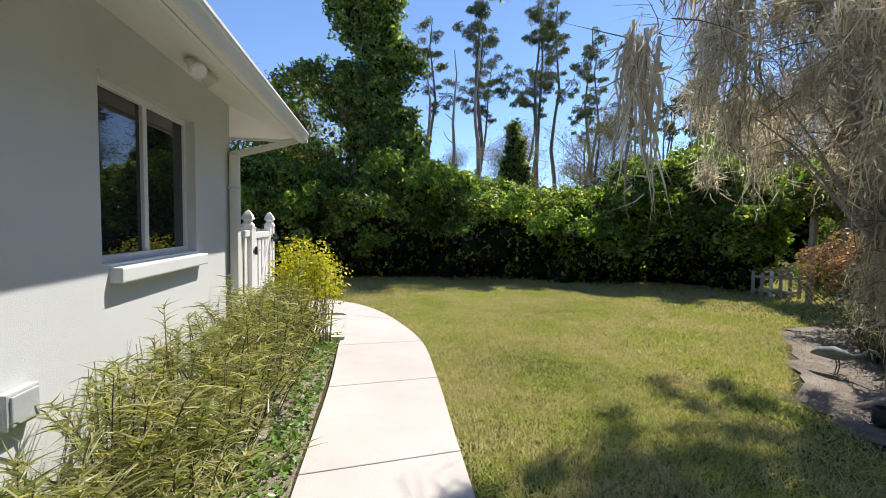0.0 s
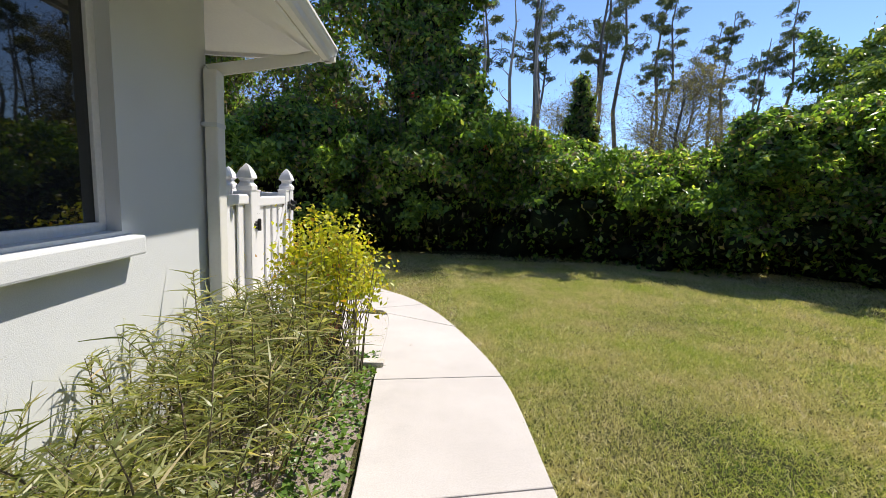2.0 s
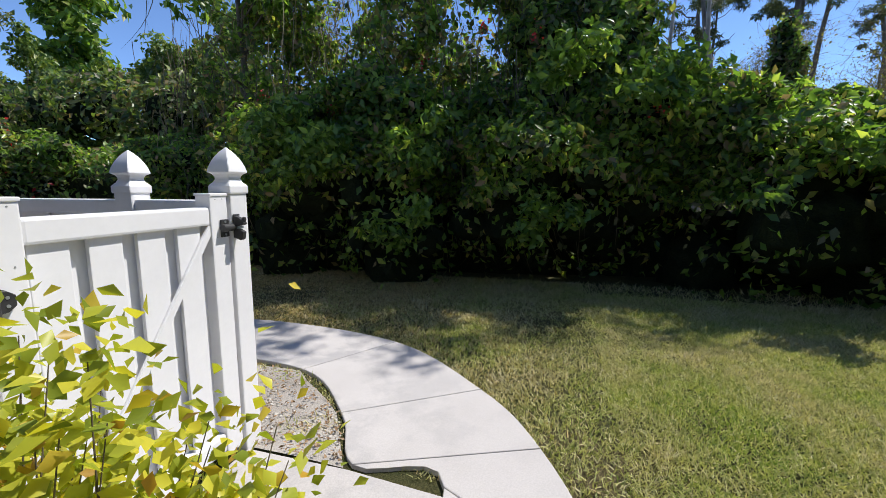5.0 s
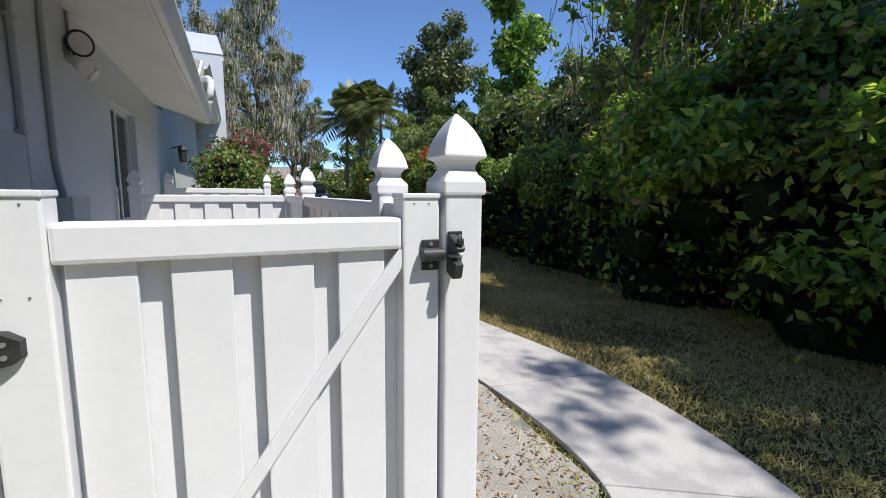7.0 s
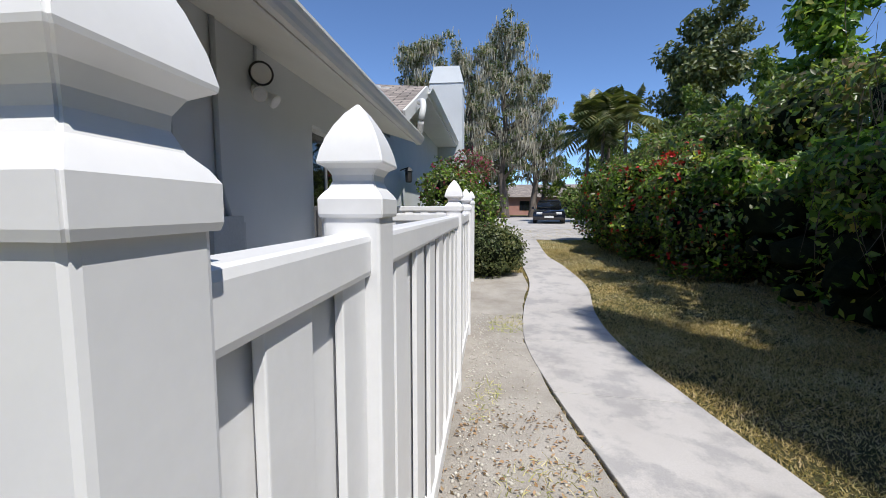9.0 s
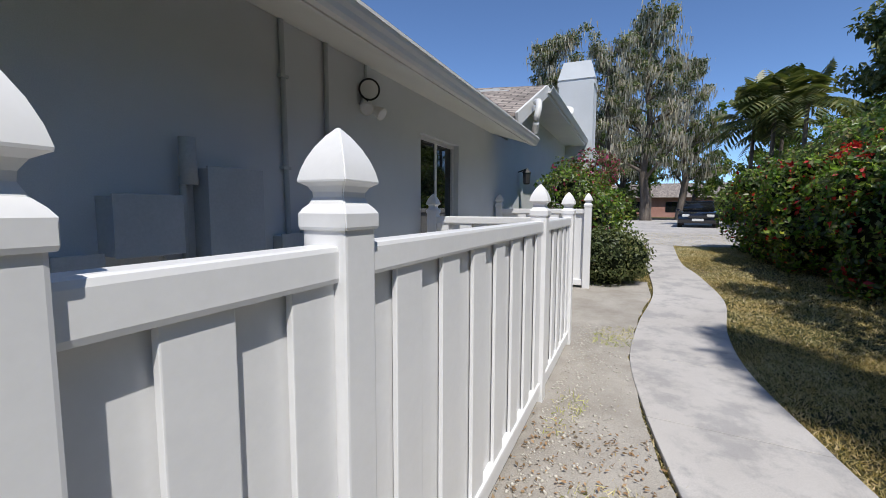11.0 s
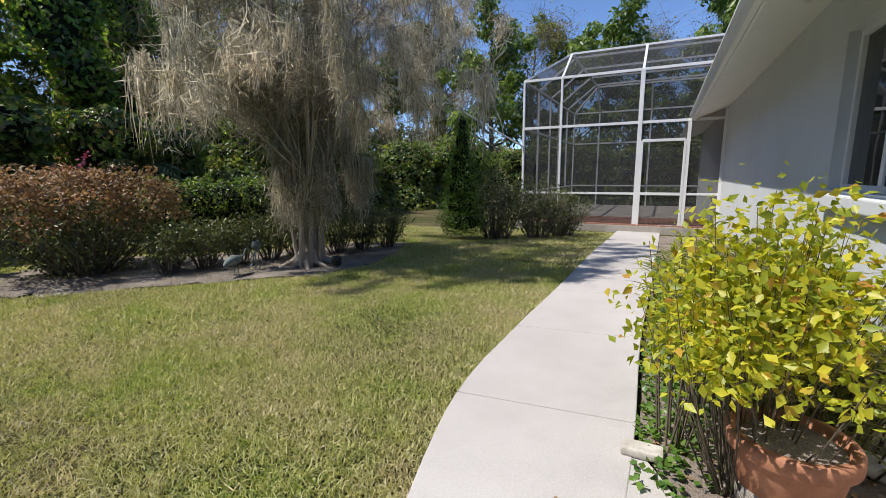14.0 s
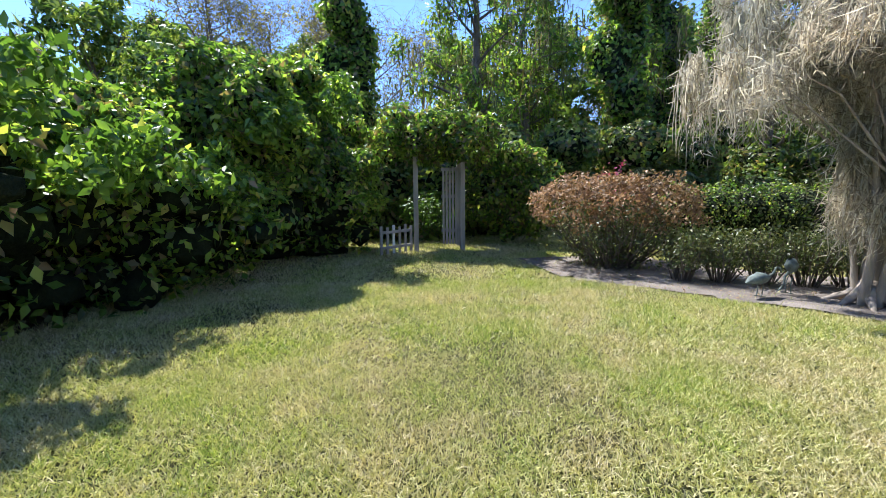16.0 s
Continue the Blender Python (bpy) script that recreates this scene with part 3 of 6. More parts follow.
tagged(link_mesh("trim_wing", bm, TRIM), "white fascia of the higher wing", "fascia", kind="structure")
bm = bmesh.new()
gutter(bm, (-21, 4.99, 3.52), (-9.2, 4.99, 3.52), (0, 1, 0))
wg = thing("wing_gutter", (0, 0, 0), "white gutter on the higher wing with a curved elbow", "gutter")
part("trough", bm, TRIM, wg)


def pipe_along(name, pts, r, mat, parent=None, sides=12, smooth=True, steps=5):
    c = rail_curve(pts, steps) if len(pts) > 2 else [Vector(p) for p in pts]
    v, f = tube_arrays([tuple(p) for p in c], [r] * len(c), sides)
    return raw(name, v, f, mat, parent, smooth)


pipe_along("elbow", [(-7.9, 5.05, 3.05), (-7.75, 5.12, 3.02), (-7.62, 5.15, 2.9), (-7.6, 5.12, 2.72), (-7.72, 5.08, 2.55)], 0.05, TRIM, wg)


def window(name, axis, face, lo, hi, z0, z1, label):
    """A two-light sliding window set back in its opening."""
    root = thing(name, (0, 0, 0), label, "window", kind="structure")
    back = face - 0.10
    mid = (lo + hi) / 2
    def put(nm, a, b, c, d, t0, t1, mat, bev=0.004):
        bm = bmesh.new()
        if axis == "x":
            box(bm, back + t0, back + t1, a, b, c, d, bev)
        else:
            box(bm, a, b, back + t0, back + t1, c, d, bev)
        return part(nm, bm, mat, root)
    w = 0.045
    put("window_frame", lo, lo + w, z0, z1, -0.03, 0.03, ALU)
    put("window_frame", hi - w, hi, z0, z1, -0.03, 0.03, ALU)
    put("window_frame", lo + w, hi - w, z1 - w, z1, -0.03, 0.03, ALU)
    put("window_frame", lo + w, hi - w, z0, z0 + w, -0.03, 0.035, ALU)
    put("mullion", mid - 0.028, mid + 0.028, z0 + w, z1 - w, -0.02, 0.025, ALU)
    put("pane", lo + w, mid - 0.028, z0 + w, z1 - w, -0.006, 0.0, GLASS, 0)
    put("pane", mid + 0.028, hi - w, z0 + w, z1 - w, 0.006, 0.012, GLASS, 0)
    # dark sheet added behind the panes; its colour stands for the unlit room
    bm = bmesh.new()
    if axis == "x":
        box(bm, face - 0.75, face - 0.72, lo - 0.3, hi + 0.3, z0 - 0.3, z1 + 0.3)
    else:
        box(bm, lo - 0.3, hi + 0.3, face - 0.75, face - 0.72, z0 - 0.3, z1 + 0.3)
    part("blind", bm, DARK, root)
    return root


window("window_1", "x", EX, *WIN_E, "white aluminium sliding window with dark glass")
window("window_2", "y", NY, *WIN_N, "white aluminium sliding window with dark glass")
bm = bmesh.new()
box(bm, EX - 0.12, EX + 0.075, 2.26, 3.56, 0.985, 1.08, 0.012)
tagged(link_mesh("window_sill", bm, STUCCO), "thick painted masonry window sill", "window sill", kind="structure")

# downspout at the corner
ds = thing("downspout", (EX + 0.05, 4.36, 0), "pale grey rain downspout with corrugated foot beside the house corner", "downspout")


def local(root, ob):
    """Keeps a part that was built in place where it is, under its thing."""
    ob.parent = root
    ob.matrix_parent_inverse = Matrix.Translation(-Vector(root.location))
    return ob


bm = bmesh.new()
box(bm, EX + 0.02, EX + 0.105, 4.285, 4.395, 0.16, 2.06, 0.012)
local(ds, part("pipe", bm, TRIM))
for z in (0.5, 1.7):
    bm = bmesh.new()
    box(bm, EX + 0.003, EX + 0.108, 4.27, 4.398, z, z + 0.028, 0.003)
    local(ds, part("strap", bm, STUCCO))
bm = bmesh.new()
beam(bm, (-0.42, 4.92, 2.34), (-0.52, 4.83, 2.30), 0.10, 0.075, 0.01)
beam(bm, (-0.50, 4.85, 2.30), (-1.0, 4.34, 2.05), 0.10, 0.075, 0.012)
local(ds, part("offset_pipe", bm, TRIM))
local(ds, pipe_along("foot", [(EX + 0.06, 4.345, 0.2), (EX + 0.075, 4.335, 0.12), (EX + 0.14, 4.30, 0.065), (EX + 0.34, 4.20, 0.055)], 0.05, TRIM))
for k in range(7):
    bm = bmesh.new()
    rod(bm, (EX + 0.062, 4.345, 0.115 + k * 0.012), (EX + 0.062, 4.345, 0.121 + k * 0.012), 0.057)
    local(ds, part("rib", bm, STUCCO))

# chimney
ch = thing("chimney", (-16.5, 4.6, 3.6), "tall pale stucco chimney with a tapered cap", "chimney")
bm = bmesh.new()
box(bm, -17.2, -16.0, 4.08, 5.2, 0.2, 5.45)
local(ch, part("stack", bm, STUCCO))
bm = bmesh.new()
lathe(bm, [(0.6, 0), (0.6, 0.12), (0.57, 0.12), (0.57, 0.2), (0.6, 0.2), (0.44, 0.8)], (-16.6, 4.64, 5.45), square=True)
local(ch, part("cap", bm, STUCCO))
bm = bmesh.new()
bmesh.ops.create_uvsphere(bm, u_segments=18, v_segments=10, radius=0.3, matrix=pose(-15.95, 4.3, 4.6, 0, 60, 0) @ Matrix.Diagonal((1, 1, 0.25, 1)))
local(ch, part("dish", bm, TRIM, label="small white satellite dish"))


# ---- fence and gate ----
PW = 0.0545


def cap_mesh():
    bm = bmesh.new()
    lathe(bm, [(0.0593, 0.0), (0.0611, 0.006), (0.0611, 0.034), (0.0550, 0.044), (0.0456, 0.054), (0.0396, 0.068), (0.0404, 0.078), (0.0473, 0.09), (0.0611, 0.098), (0.0619, 0.102),
               (0.0568, 0.124), (0.0482, 0.148), (0.0361, 0.172), (0.0206, 0.195), (0.0034, 0.214)], square=True)
    bmesh.ops.bevel(bm, geom=[e for e in bm.edges if abs(e.verts[0].co.z - e.verts[1].co.z) > 0.004], offset=0.0022, segments=2, affect="EDGES")
    me = bpy.data.meshes.new("cap")
    bmesh.ops.recalc_face_normals(bm, faces=bm.faces)
    bm.to_mesh(me)
    bm.free()
    me.shade_smooth()
    me.set_sharp_from_angle(angle=radians(15))
    me.materials.append(VINYL)
    return me


def post_mesh():
    bm = bmesh.new()
    box(bm, -PW, PW, -PW, PW, -0.05, 1.30, 0.007)
    me = bpy.data.meshes.new("post")
    bm.to_mesh(me)
    bm.free()
    me.materials.append(VINYL)
    return me


CAP, POST = cap_mesh(), post_mesh()


def post(parent, x, y):
    z = float(gz(x, y))
    p = new("post", POST)
    p.parent = parent
    p.location = Vector((x, y, z)) - parent.location
    c = new("cap", CAP)
    c.parent = p
    c.location = (0, 0, 1.293)
    return p


def board_mesh(width, thick, z0, z1, axis):
    bm = bmesh.new()
    if axis == "x":
        box(bm, -width / 2, width / 2, -thick / 2, thick / 2, z0, z1, 0.003)
    else:
        box(bm, -thick / 2, thick / 2, -width / 2, width / 2, z0, z1, 0.003)
    me = bpy.data.meshes.new("picket")
    bm.to_mesh(me)
    bm.free()
    me.materials.append(VINYL)
    return me


def panel(parent, a, b, top=1.262, step=0.285, outward=1):
    """Rails and overlapping pickets between two post centres along x or y."""
    (ax, ay), (bx, by) = a, b
    axis = "x" if abs(bx - ax) > abs(by - ay) else "y"
    length = (abs(bx - ax) if axis == "x" else abs(by - ay)) - 2 * PW
    lo = min(ax, bx) + PW if axis == "x" else min(ay, by) + PW
    mid = ay if axis == "x" else ax
    zg = float(gz((ax + bx) / 2, (ay + by) / 2))
    for z0, z1 in ((top - 0.078, top), (0.05, 0.15)):
        bm = bmesh.new()
        if axis == "x":
            box(bm, lo - 0.01, lo + length + 0.01, mid - 0.038, mid + 0.038, z0 + zg, z1 + zg, 0.012)
        else:
            box(bm, mid - 0.038, mid + 0.038, lo - 0.01, lo + length + 0.01, z0 + zg, z1 + zg, 0.012)
        part("rail", bm, VINYL, parent).matrix_parent_inverse = Matrix.Translation(-Vector(parent.location))
    n = max(1, round(length / step))
    s = length / n
    front, behind = board_mesh(0.50 * s, 0.016, 0.12, top - 0.04, axis), board_mesh(0.84 * s, 0.012, 0.12, top - 0.04, axis)
    for i in range(n):
        for me, off, o in ((front, 0.26 * s, 0.018 * outward), (behind, 0.76 * s if i < n - 1 else 0.57 * s, -0.004 * outward)):
            u = lo + i * s + off
            if u > lo + length - 0.03:
                continue
            k = new("picket", me)
            k.parent = parent
            k.location = Vector((u, mid + o, zg) if axis == "x" else (mid + o, u, zg)) - parent.location


PX, PY = -0.978, 5.972
HY, WY = 4.944, 4.47
fence = thing("picket_fence", (PX, PY, 0), "white vinyl picket fence with pointed post caps", "fence")
for x, y in ((PX, PY), (-1.564, PY), (-3.748, PY), (-5.141, PY), (PX, HY), (PX - 0.01, WY), (-5.141, 4.52)):
    post(fence, x, y)
panel(fence, (PX, PY), (-1.564, PY))
panel(fence, (-1.564, PY), (-3.748, PY))
panel(fence, (-3.748, PY), (-5.141, PY))
panel(fence, (-5.141, PY), (-5.141, 4.52))
panel(fence, (PX, WY), (PX, HY), step=0.2)

gate = thing("garden_gate", (PX, HY, 0), "closed white vinyl garden gate with a diagonal brace", "gate")
g0, g1 = HY + PW + 0.012, PY - PW - 0.014
def gpart(name, bm, mat=VINYL, label="", smooth=False):
    return local(gate, part(name, bm, mat, None, label, smooth))
for a, b in ((g0, g0 + 0.10), (g1 - 0.10, g1)):
    bm = bmesh.new()
    box(bm, PX - 0.035, PX + 0.045, a, b, 0.06, 1.285, 0.006)
    box(bm, PX - 0.039, PX + 0.049, a - 0.002, b + 0.002, 1.283, 1.296, 0.003)
    gpart("stile", bm)
for z0, z1 in ((1.155, 1.235), (0.08, 0.17)):
    bm = bmesh.new()
    box(bm, PX - 0.03, PX + 0.04, g0 + 0.10, g1 - 0.10, z0, z1, 0.01)
    gpart("rail", bm)
gl = g1 - g0 - 0.2
for i in range(4):
    u = g0 + 0.10 + gl * (i + 0.42) / 4
    bm = bmesh.new()
    box(bm, PX + 0.006, PX + 0.022, u - 0.058, u + 0.058, 0.15, 1.17, 0.003)
    gpart("picket", bm)
    bm = bmesh.new()
    box(bm, PX - 0.022, PX - 0.010, u + 0.052, u + 0.128 if i < 3 else g1 - 0.1, 0.15, 1.17, 0.002)
    gpart("picket", bm)
bm = bmesh.new()
box(bm, PX - 0.022, PX - 0.010, g0 + 0.095, g0 + 0.135, 0.15, 1.17, 0.002)
gpart("picket", bm)
bm = bmesh.new()
beam(bm, (PX + 0.031, g0 + 0.09, 0.16), (PX + 0.031, g1 - 0.09, 1.15), 0.016, 0.034, 0.003)
gpart("brace", bm)


def hinge(z):
    """Two tapered plates on either side of an upright knuckle."""
    y = (HY + PW + g0) / 2
    bm = bmesh.new()
    rod(bm, (PX + 0.074, y, z - 0.047), (PX + 0.074, y, z + 0.047), 0.0145, sides=14)
    rod(bm, (PX + 0.074, y, z + 0.047), (PX + 0.074, y, z + 0.052), 0.010, sides=12)
    h = gpart("hinge", bm, BLACK_METAL, "black gate hinge")
    for side, x0 in ((-1, PX + PW + 0.0005), (1, PX + 0.0455)):
        bm = bmesh.new()
        line = [(0.004, -0.036), (0.042, -0.032), (0.064, -0.016), (0.064, 0.016), (0.042, 0.032), (0.004, 0.036)]
        lo = [bm.verts.new((x0, y + side * u, z + w)) for u, w in line]
        hi = [bm.verts.new((PX + 0.070 - 0.14 * u, y + side * (u * 0.94), z + w * 0.9)) for u, w in line]
        bm.faces.new(lo)
        bm.faces.new(hi)
        for i in range(6):
            bm.faces.new((lo[i], lo[(i + 1) % 6], hi[(i + 1) % 6], hi[i]))
        gpart("hinge_plate", bm, BLACK_METAL)
        for w in (-0.012, 0.012):
            bm = bmesh.new()
            rod(bm, (PX + 0.060, y + side * 0.038, z + w), (PX + 0.0665, y + side * 0.038, z + w), 0.005, sides=10)
            gpart("screw", bm, GALV)
    return h


hinge(1.01)
hinge(0.36)
yy = PY - PW
fx = PX + PW


def jaw(bm, outline, y0, y1):
    """A flat piece cut to an outline of (outward, height), from y0 to y1."""
    a = [bm.verts.new((fx + u, y0, z)) for u, z in outline]
    b = [bm.verts.new((fx + u, y1, z)) for u, z in outline]
    bm.faces.new(a)
    bm.faces.new(list(reversed(b)))
    for i in range(len(a)):
        bm.faces.new((a[i], b[i], b[(i + 1) % len(a)], a[(i + 1) % len(a)]))
    bmesh.ops.bevel(bm, geom=list({e for v in a + b for e in v.link_edges}), offset=0.0015, segments=1, affect="EDGES")


bm = bmesh.new()
box(bm, fx + 0.0005, fx + 0.006, yy + 0.004, yy + 0.046, 1.088, 1.198, 0.003)
local(fence, part("latch", bm, BLACK_METAL, None, "black gate latch with two jaws"))
bm = bmesh.new()
jaw(bm, [(0.005, 1.192), (0.028, 1.186), (0.052, 1.172), (0.062, 1.158), (0.056, 1.150), (0.030, 1.144), (0.005, 1.142)], yy + 0.002, yy + 0.026)
box(bm, fx + 0.048, fx + 0.064, yy + 0.006, yy + 0.022, 1.166, 1.186, 0.006)
local(fence, part("upper_jaw", bm, BLACK_METAL))
bm = bmesh.new()
jaw(bm, [(0.005, 1.132), (0.034, 1.130), (0.058, 1.118), (0.050, 1.084), (0.040, 1.078), (0.005, 1.092)], yy + 0.0, yy + 0.024)
local(fence, part("lower_jaw", bm, BLACK_METAL))
bm = bmesh.new()
rod(bm, (fx + 0.034, yy - 0.004, 1.138), (fx + 0.034, yy + 0.03, 1.138), 0.006, sides=12)
local(fence, part("pin", bm, GALV, None, "worn metal pin of the latch"))
for y_, z_ in ((0.038, 1.186), (0.038, 1.100)):
    bm = bmesh.new()
    rod(bm, (fx + 0.005, yy + y_, z_), (fx + 0.0085, yy + y_, z_), 0.0045, sides=10)
    local(fence, part("screw", bm, GALV))
bm = bmesh.new()
box(bm, PX + 0.0455, PX + 0.054, g1 - 0.052, g1 - 0.004, 1.098, 1.178, 0.004)
gpart("striker", bm, BLACK_METAL, "black latch striker")
bm = bmesh.new()
rod(bm, (PX + 0.064, g1 - 0.056, 1.140), (PX + 0.064, g1 + 0.002, 1.140), 0.017, sides=18)
box(bm, PX + 0.05, PX + 0.064, g1 - 0.054, g1 - 0.002, 1.124, 1.156, 0.004)
gpart("striker_barrel", bm, BLACK_METAL)
bm = bmesh.new()
rod(bm, (PX + 0.066, g1, 1.138), (PX + 0.066, g1 + 0.05, 1.138), 0.0055, sides=12)
gpart("striker_bar", bm, GALV, "worn metal striker bar")
for z_ in (1.110, 1.167):
    bm = bmesh.new()
    rod(bm, (PX + 0.053, g1 - 0.028, z_), (PX + 0.0565, g1 - 0.028, z_), 0.0055, sides=10)
    gpart("screw", bm, GALV)
back_fence = thing("picket_fence", (-7.9, 5.9, 0), "low white vinyl fence half hidden by a flowering shrub", "fence")
for y in (4.47, 5.9):
    post(back_fence, -7.9, y)
panel(back_fence, (-7.9, 4.47), (-7.9, 5.9))


# ---- planting ----
def blob_points(blobs, per_m2, keep=None, inner=0.25):
    """Points and outward ways over a heap of ellipsoids (x, y, z, rx, ry, rz), leaving out what lies inside another."""
    ps, ns = [], []
    B = np.array(blobs, float)
    for i, (x, y, z, rx, ry, rz) in enumerate(B):
        area = 4 * math.pi * ((rx * ry) ** 1.6 / 3 + (rx * rz) ** 1.6 / 3 + (ry * rz) ** 1.6 / 3) ** (1 / 1.6)
        k = int(area * per_m2)
        u = unit(RNG.normal(0, 1, (k, 3)))
        lump = 1 + 0.16 * np.sin(u[:, 0] * 5 + i) * np.sin(u[:, 1] * 6 + 2 * i) + 0.12 * np.sin(u[:, 2] * 8 + i * 3)
        r = lump * (1 - inner * RNG.random(k) ** 2)
        p = np.array([x, y, z]) + u * np.array([rx, ry, rz]) * r[:, None]
        n = unit(u / np.array([rx, ry, rz]))
        ok = p[:, 2] > gz(p[:, 0], p[:, 1]) + 0.02
        if keep:
            ok &= keep(p, n)
        near = [j for j in range(len(B)) if j != i and np.all(abs(B[j, :3] - B[i, :3]) < B[j, 3:] + B[i, 3:])]
        for j in near:
            q = (p - B[j, :3]) / B[j, 3:]
            ok &= np.sum(q * q, 1) > 0.55
        ps.append(p[ok])
        ns.append(n[ok])
    return np.concatenate(ps), np.concatenate(ns)


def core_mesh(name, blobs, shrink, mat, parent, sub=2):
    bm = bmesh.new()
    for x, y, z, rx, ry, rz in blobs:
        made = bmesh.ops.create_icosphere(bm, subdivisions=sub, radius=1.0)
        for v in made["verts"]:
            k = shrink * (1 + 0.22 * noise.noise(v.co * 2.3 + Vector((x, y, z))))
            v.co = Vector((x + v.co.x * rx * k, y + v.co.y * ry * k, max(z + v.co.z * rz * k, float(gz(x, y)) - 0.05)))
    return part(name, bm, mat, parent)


def foliage(name, blobs, mats, per_m2, size, label, category, core=0.72, kind="", keep=None, wild=0.6, width=0.55, droop=0.35, inner=0.25, coremat=None, group="", backing=(), core_below=99):
    """A shrub or vine mass: leaves of one or more kinds over a heap of lobes, round near-black lumps that paint its
    inner shade.
    """
    at = np.mean(np.array(blobs)[:, :2], 0)
    root = thing(name, (float(at[0]), float(at[1]), float(gz(*at))), label, category, group, kind)
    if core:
        # added filler lumps, coloured near-black as the shade inside the foliage
        local(root, core_mesh("thicket", [b for b in blobs if b[2] < core_below] + list(backing), core, coremat or SHADE_CORE, None, 2 if len(blobs) < 60 else 1))["kind"] = "stuff"
    p, n = blob_points(blobs, per_m2, keep, inner)
    pick = RNG.random(len(p))
    lo = 0.0
    for mat, share, nm in mats:
        m = (pick >= lo) & (pick < lo + share)
        lo += share
        v, f = leaf_arrays(p[m], n[m], size, width, droop, wild)
        local(root, raw(nm, v, f, mat))["kind"] = "stuff"
    return root


def lobes_along(line, spacing, height, depth, lumps=3, seed=1, jitter=0.42):
    """Ellipsoids heaped along a line of (x, y, height factor)."""
    r = random.Random(seed)
    out = []
    for (xa, ya, ha), (xb, yb, hb) in zip(line, line[1:]):
        k = max(1, int(math.hypot(xb - xa, yb - ya) / spacing))
        for i in range(k):
            t = (i + 0.5 + r.uniform(-0.3, 0.3)) / k
            x, y, h = xa + (xb - xa) * t, ya + (yb - ya) * t, (ha + (hb - ha) * t) * height
            g = float(gz(x, y))
            for j in range(lumps):
                z = g + h * (0.1 + 0.75 * j / max(1, lumps - 1))
                s = r.uniform(0.6, 1.35)
                out.append((x + r.uniform(-jitter, jitter), y + r.uniform(-jitter, jitter) * 0.7 + (0.42, -0.12, -0.08, 0.5, 0.5)[j], z, spacing * 0.85 * s, depth * s, h * 0.32 * s))
    return out


def southward(p, n):
    """Leaves of the sunny crest and face; near the foot most are left out, so the near-black core shows as painted
    shade.
    """
    low = p[:, 2] - gz(p[:, 0], p[:, 1]) < 1.32 + 0.22 * np.sin(p[:, 0] * 2.3)
    return ((n[:, 1] < 0.35) | (n[:, 2] > 0.25)) & (~low | (RNG.random(len(p)) < 0.06))


def crest(p, n):
    # few leaves are kept low down, where the near-black core imitates shade
    low = p[:, 2] < 0.95 + 0.25 * np.sin(p[:, 0] * 2.9)
    return ~low | (RNG.random(len(p)) < 0.1)


def tangled(p, n):
    """Uneven growth with hollows between hanging curtains of leaves."""
    x, z = p[:, 0], p[:, 2]
    thick = np.sin(x * 2.6 + 0.9 * np.sin(z * 1.7)) + 0.8 * np.sin(z * 3.1 + x * 1.3) + 0.5 * np.sin(x * 7.3 - z * 2.0)
    return ((n[:, 1] < 0.35) | (n[:, 2] > 0.25)) & ((thick > -0.25) | (RNG.random(len(p)) < 0.22))


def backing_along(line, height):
    """Close-set near-black lumps inside a hedge, painted as its shade, so that no light comes through at its foot."""
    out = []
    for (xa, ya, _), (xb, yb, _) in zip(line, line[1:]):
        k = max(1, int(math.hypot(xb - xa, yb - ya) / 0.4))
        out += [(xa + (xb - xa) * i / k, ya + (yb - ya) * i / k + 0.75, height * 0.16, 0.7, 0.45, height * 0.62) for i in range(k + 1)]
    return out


def clumps_over(lobes, count, seed, lo=0.16, hi=0.36):
    """Small heaps of leaves standing out of the crest and the front of larger lobes."""
    rr = random.Random(seed)
    out = []
    while len(out) < count:
        x, y, z, rx, ry, rz = lobes[rr.randrange(len(lobes))]
        d = Vector((rr.gauss(0, 1), rr.gauss(-0.4, 0.8), rr.gauss(0.5, 0.8))).normalized()
        if d.y > 0.5 or d.z < -0.15:
            continue
        q = rr.uniform(lo, hi)
        out.append((x + d.x * rx, y + d.y * ry, z + d.z * rz, q * rr.uniform(0.8, 1.5), q, q * rr.uniform(0.7, 1.5)))
    return out


# hedge of vines along the north side, then bending to the arbour in the east
NORTH = [(-15.5, 10.9, 0.88), (-9, 10.9, 0.88), (-5, 10.4, 0.95), (-2.6, 10.05, 1.08), (-1.0, 10.25, 1.15), (0.6, 10.55, 1.3), (2.3, 10.6, 1.16), (3.2, 10.5, 1.18), (4.3, 10.3, 0.98), (5.2, 9.9, 0.80)]
EAST = [(5.2, 9.9, 0.80), (5.9, 9.5, 0.95), (6.8, 9.1, 1.08), (7.7, 8.7, 1.28), (8.5, 8.4, 1.34), (9.4, 7.9, 1.0)]
for line, step, seed, dense, size, where, rule, lumps in ((NORTH[:3], 1.15, 5, 420, 0.115, "grown over a boundary fence", southward, 90), (NORTH[2:], 0.95, 9, 560, 0.115, "with a sunlit crest", southward, 110),
                                                          (EAST, 0.9, 12, 600, 0.11, "beside the garden arbour", crest, 90)):
    lobes = lobes_along(line, step, 2.05, 0.85, 4, seed, 0.5)
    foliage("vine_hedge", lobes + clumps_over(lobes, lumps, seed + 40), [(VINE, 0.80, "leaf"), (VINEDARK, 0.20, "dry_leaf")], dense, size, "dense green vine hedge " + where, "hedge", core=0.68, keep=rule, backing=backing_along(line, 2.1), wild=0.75)

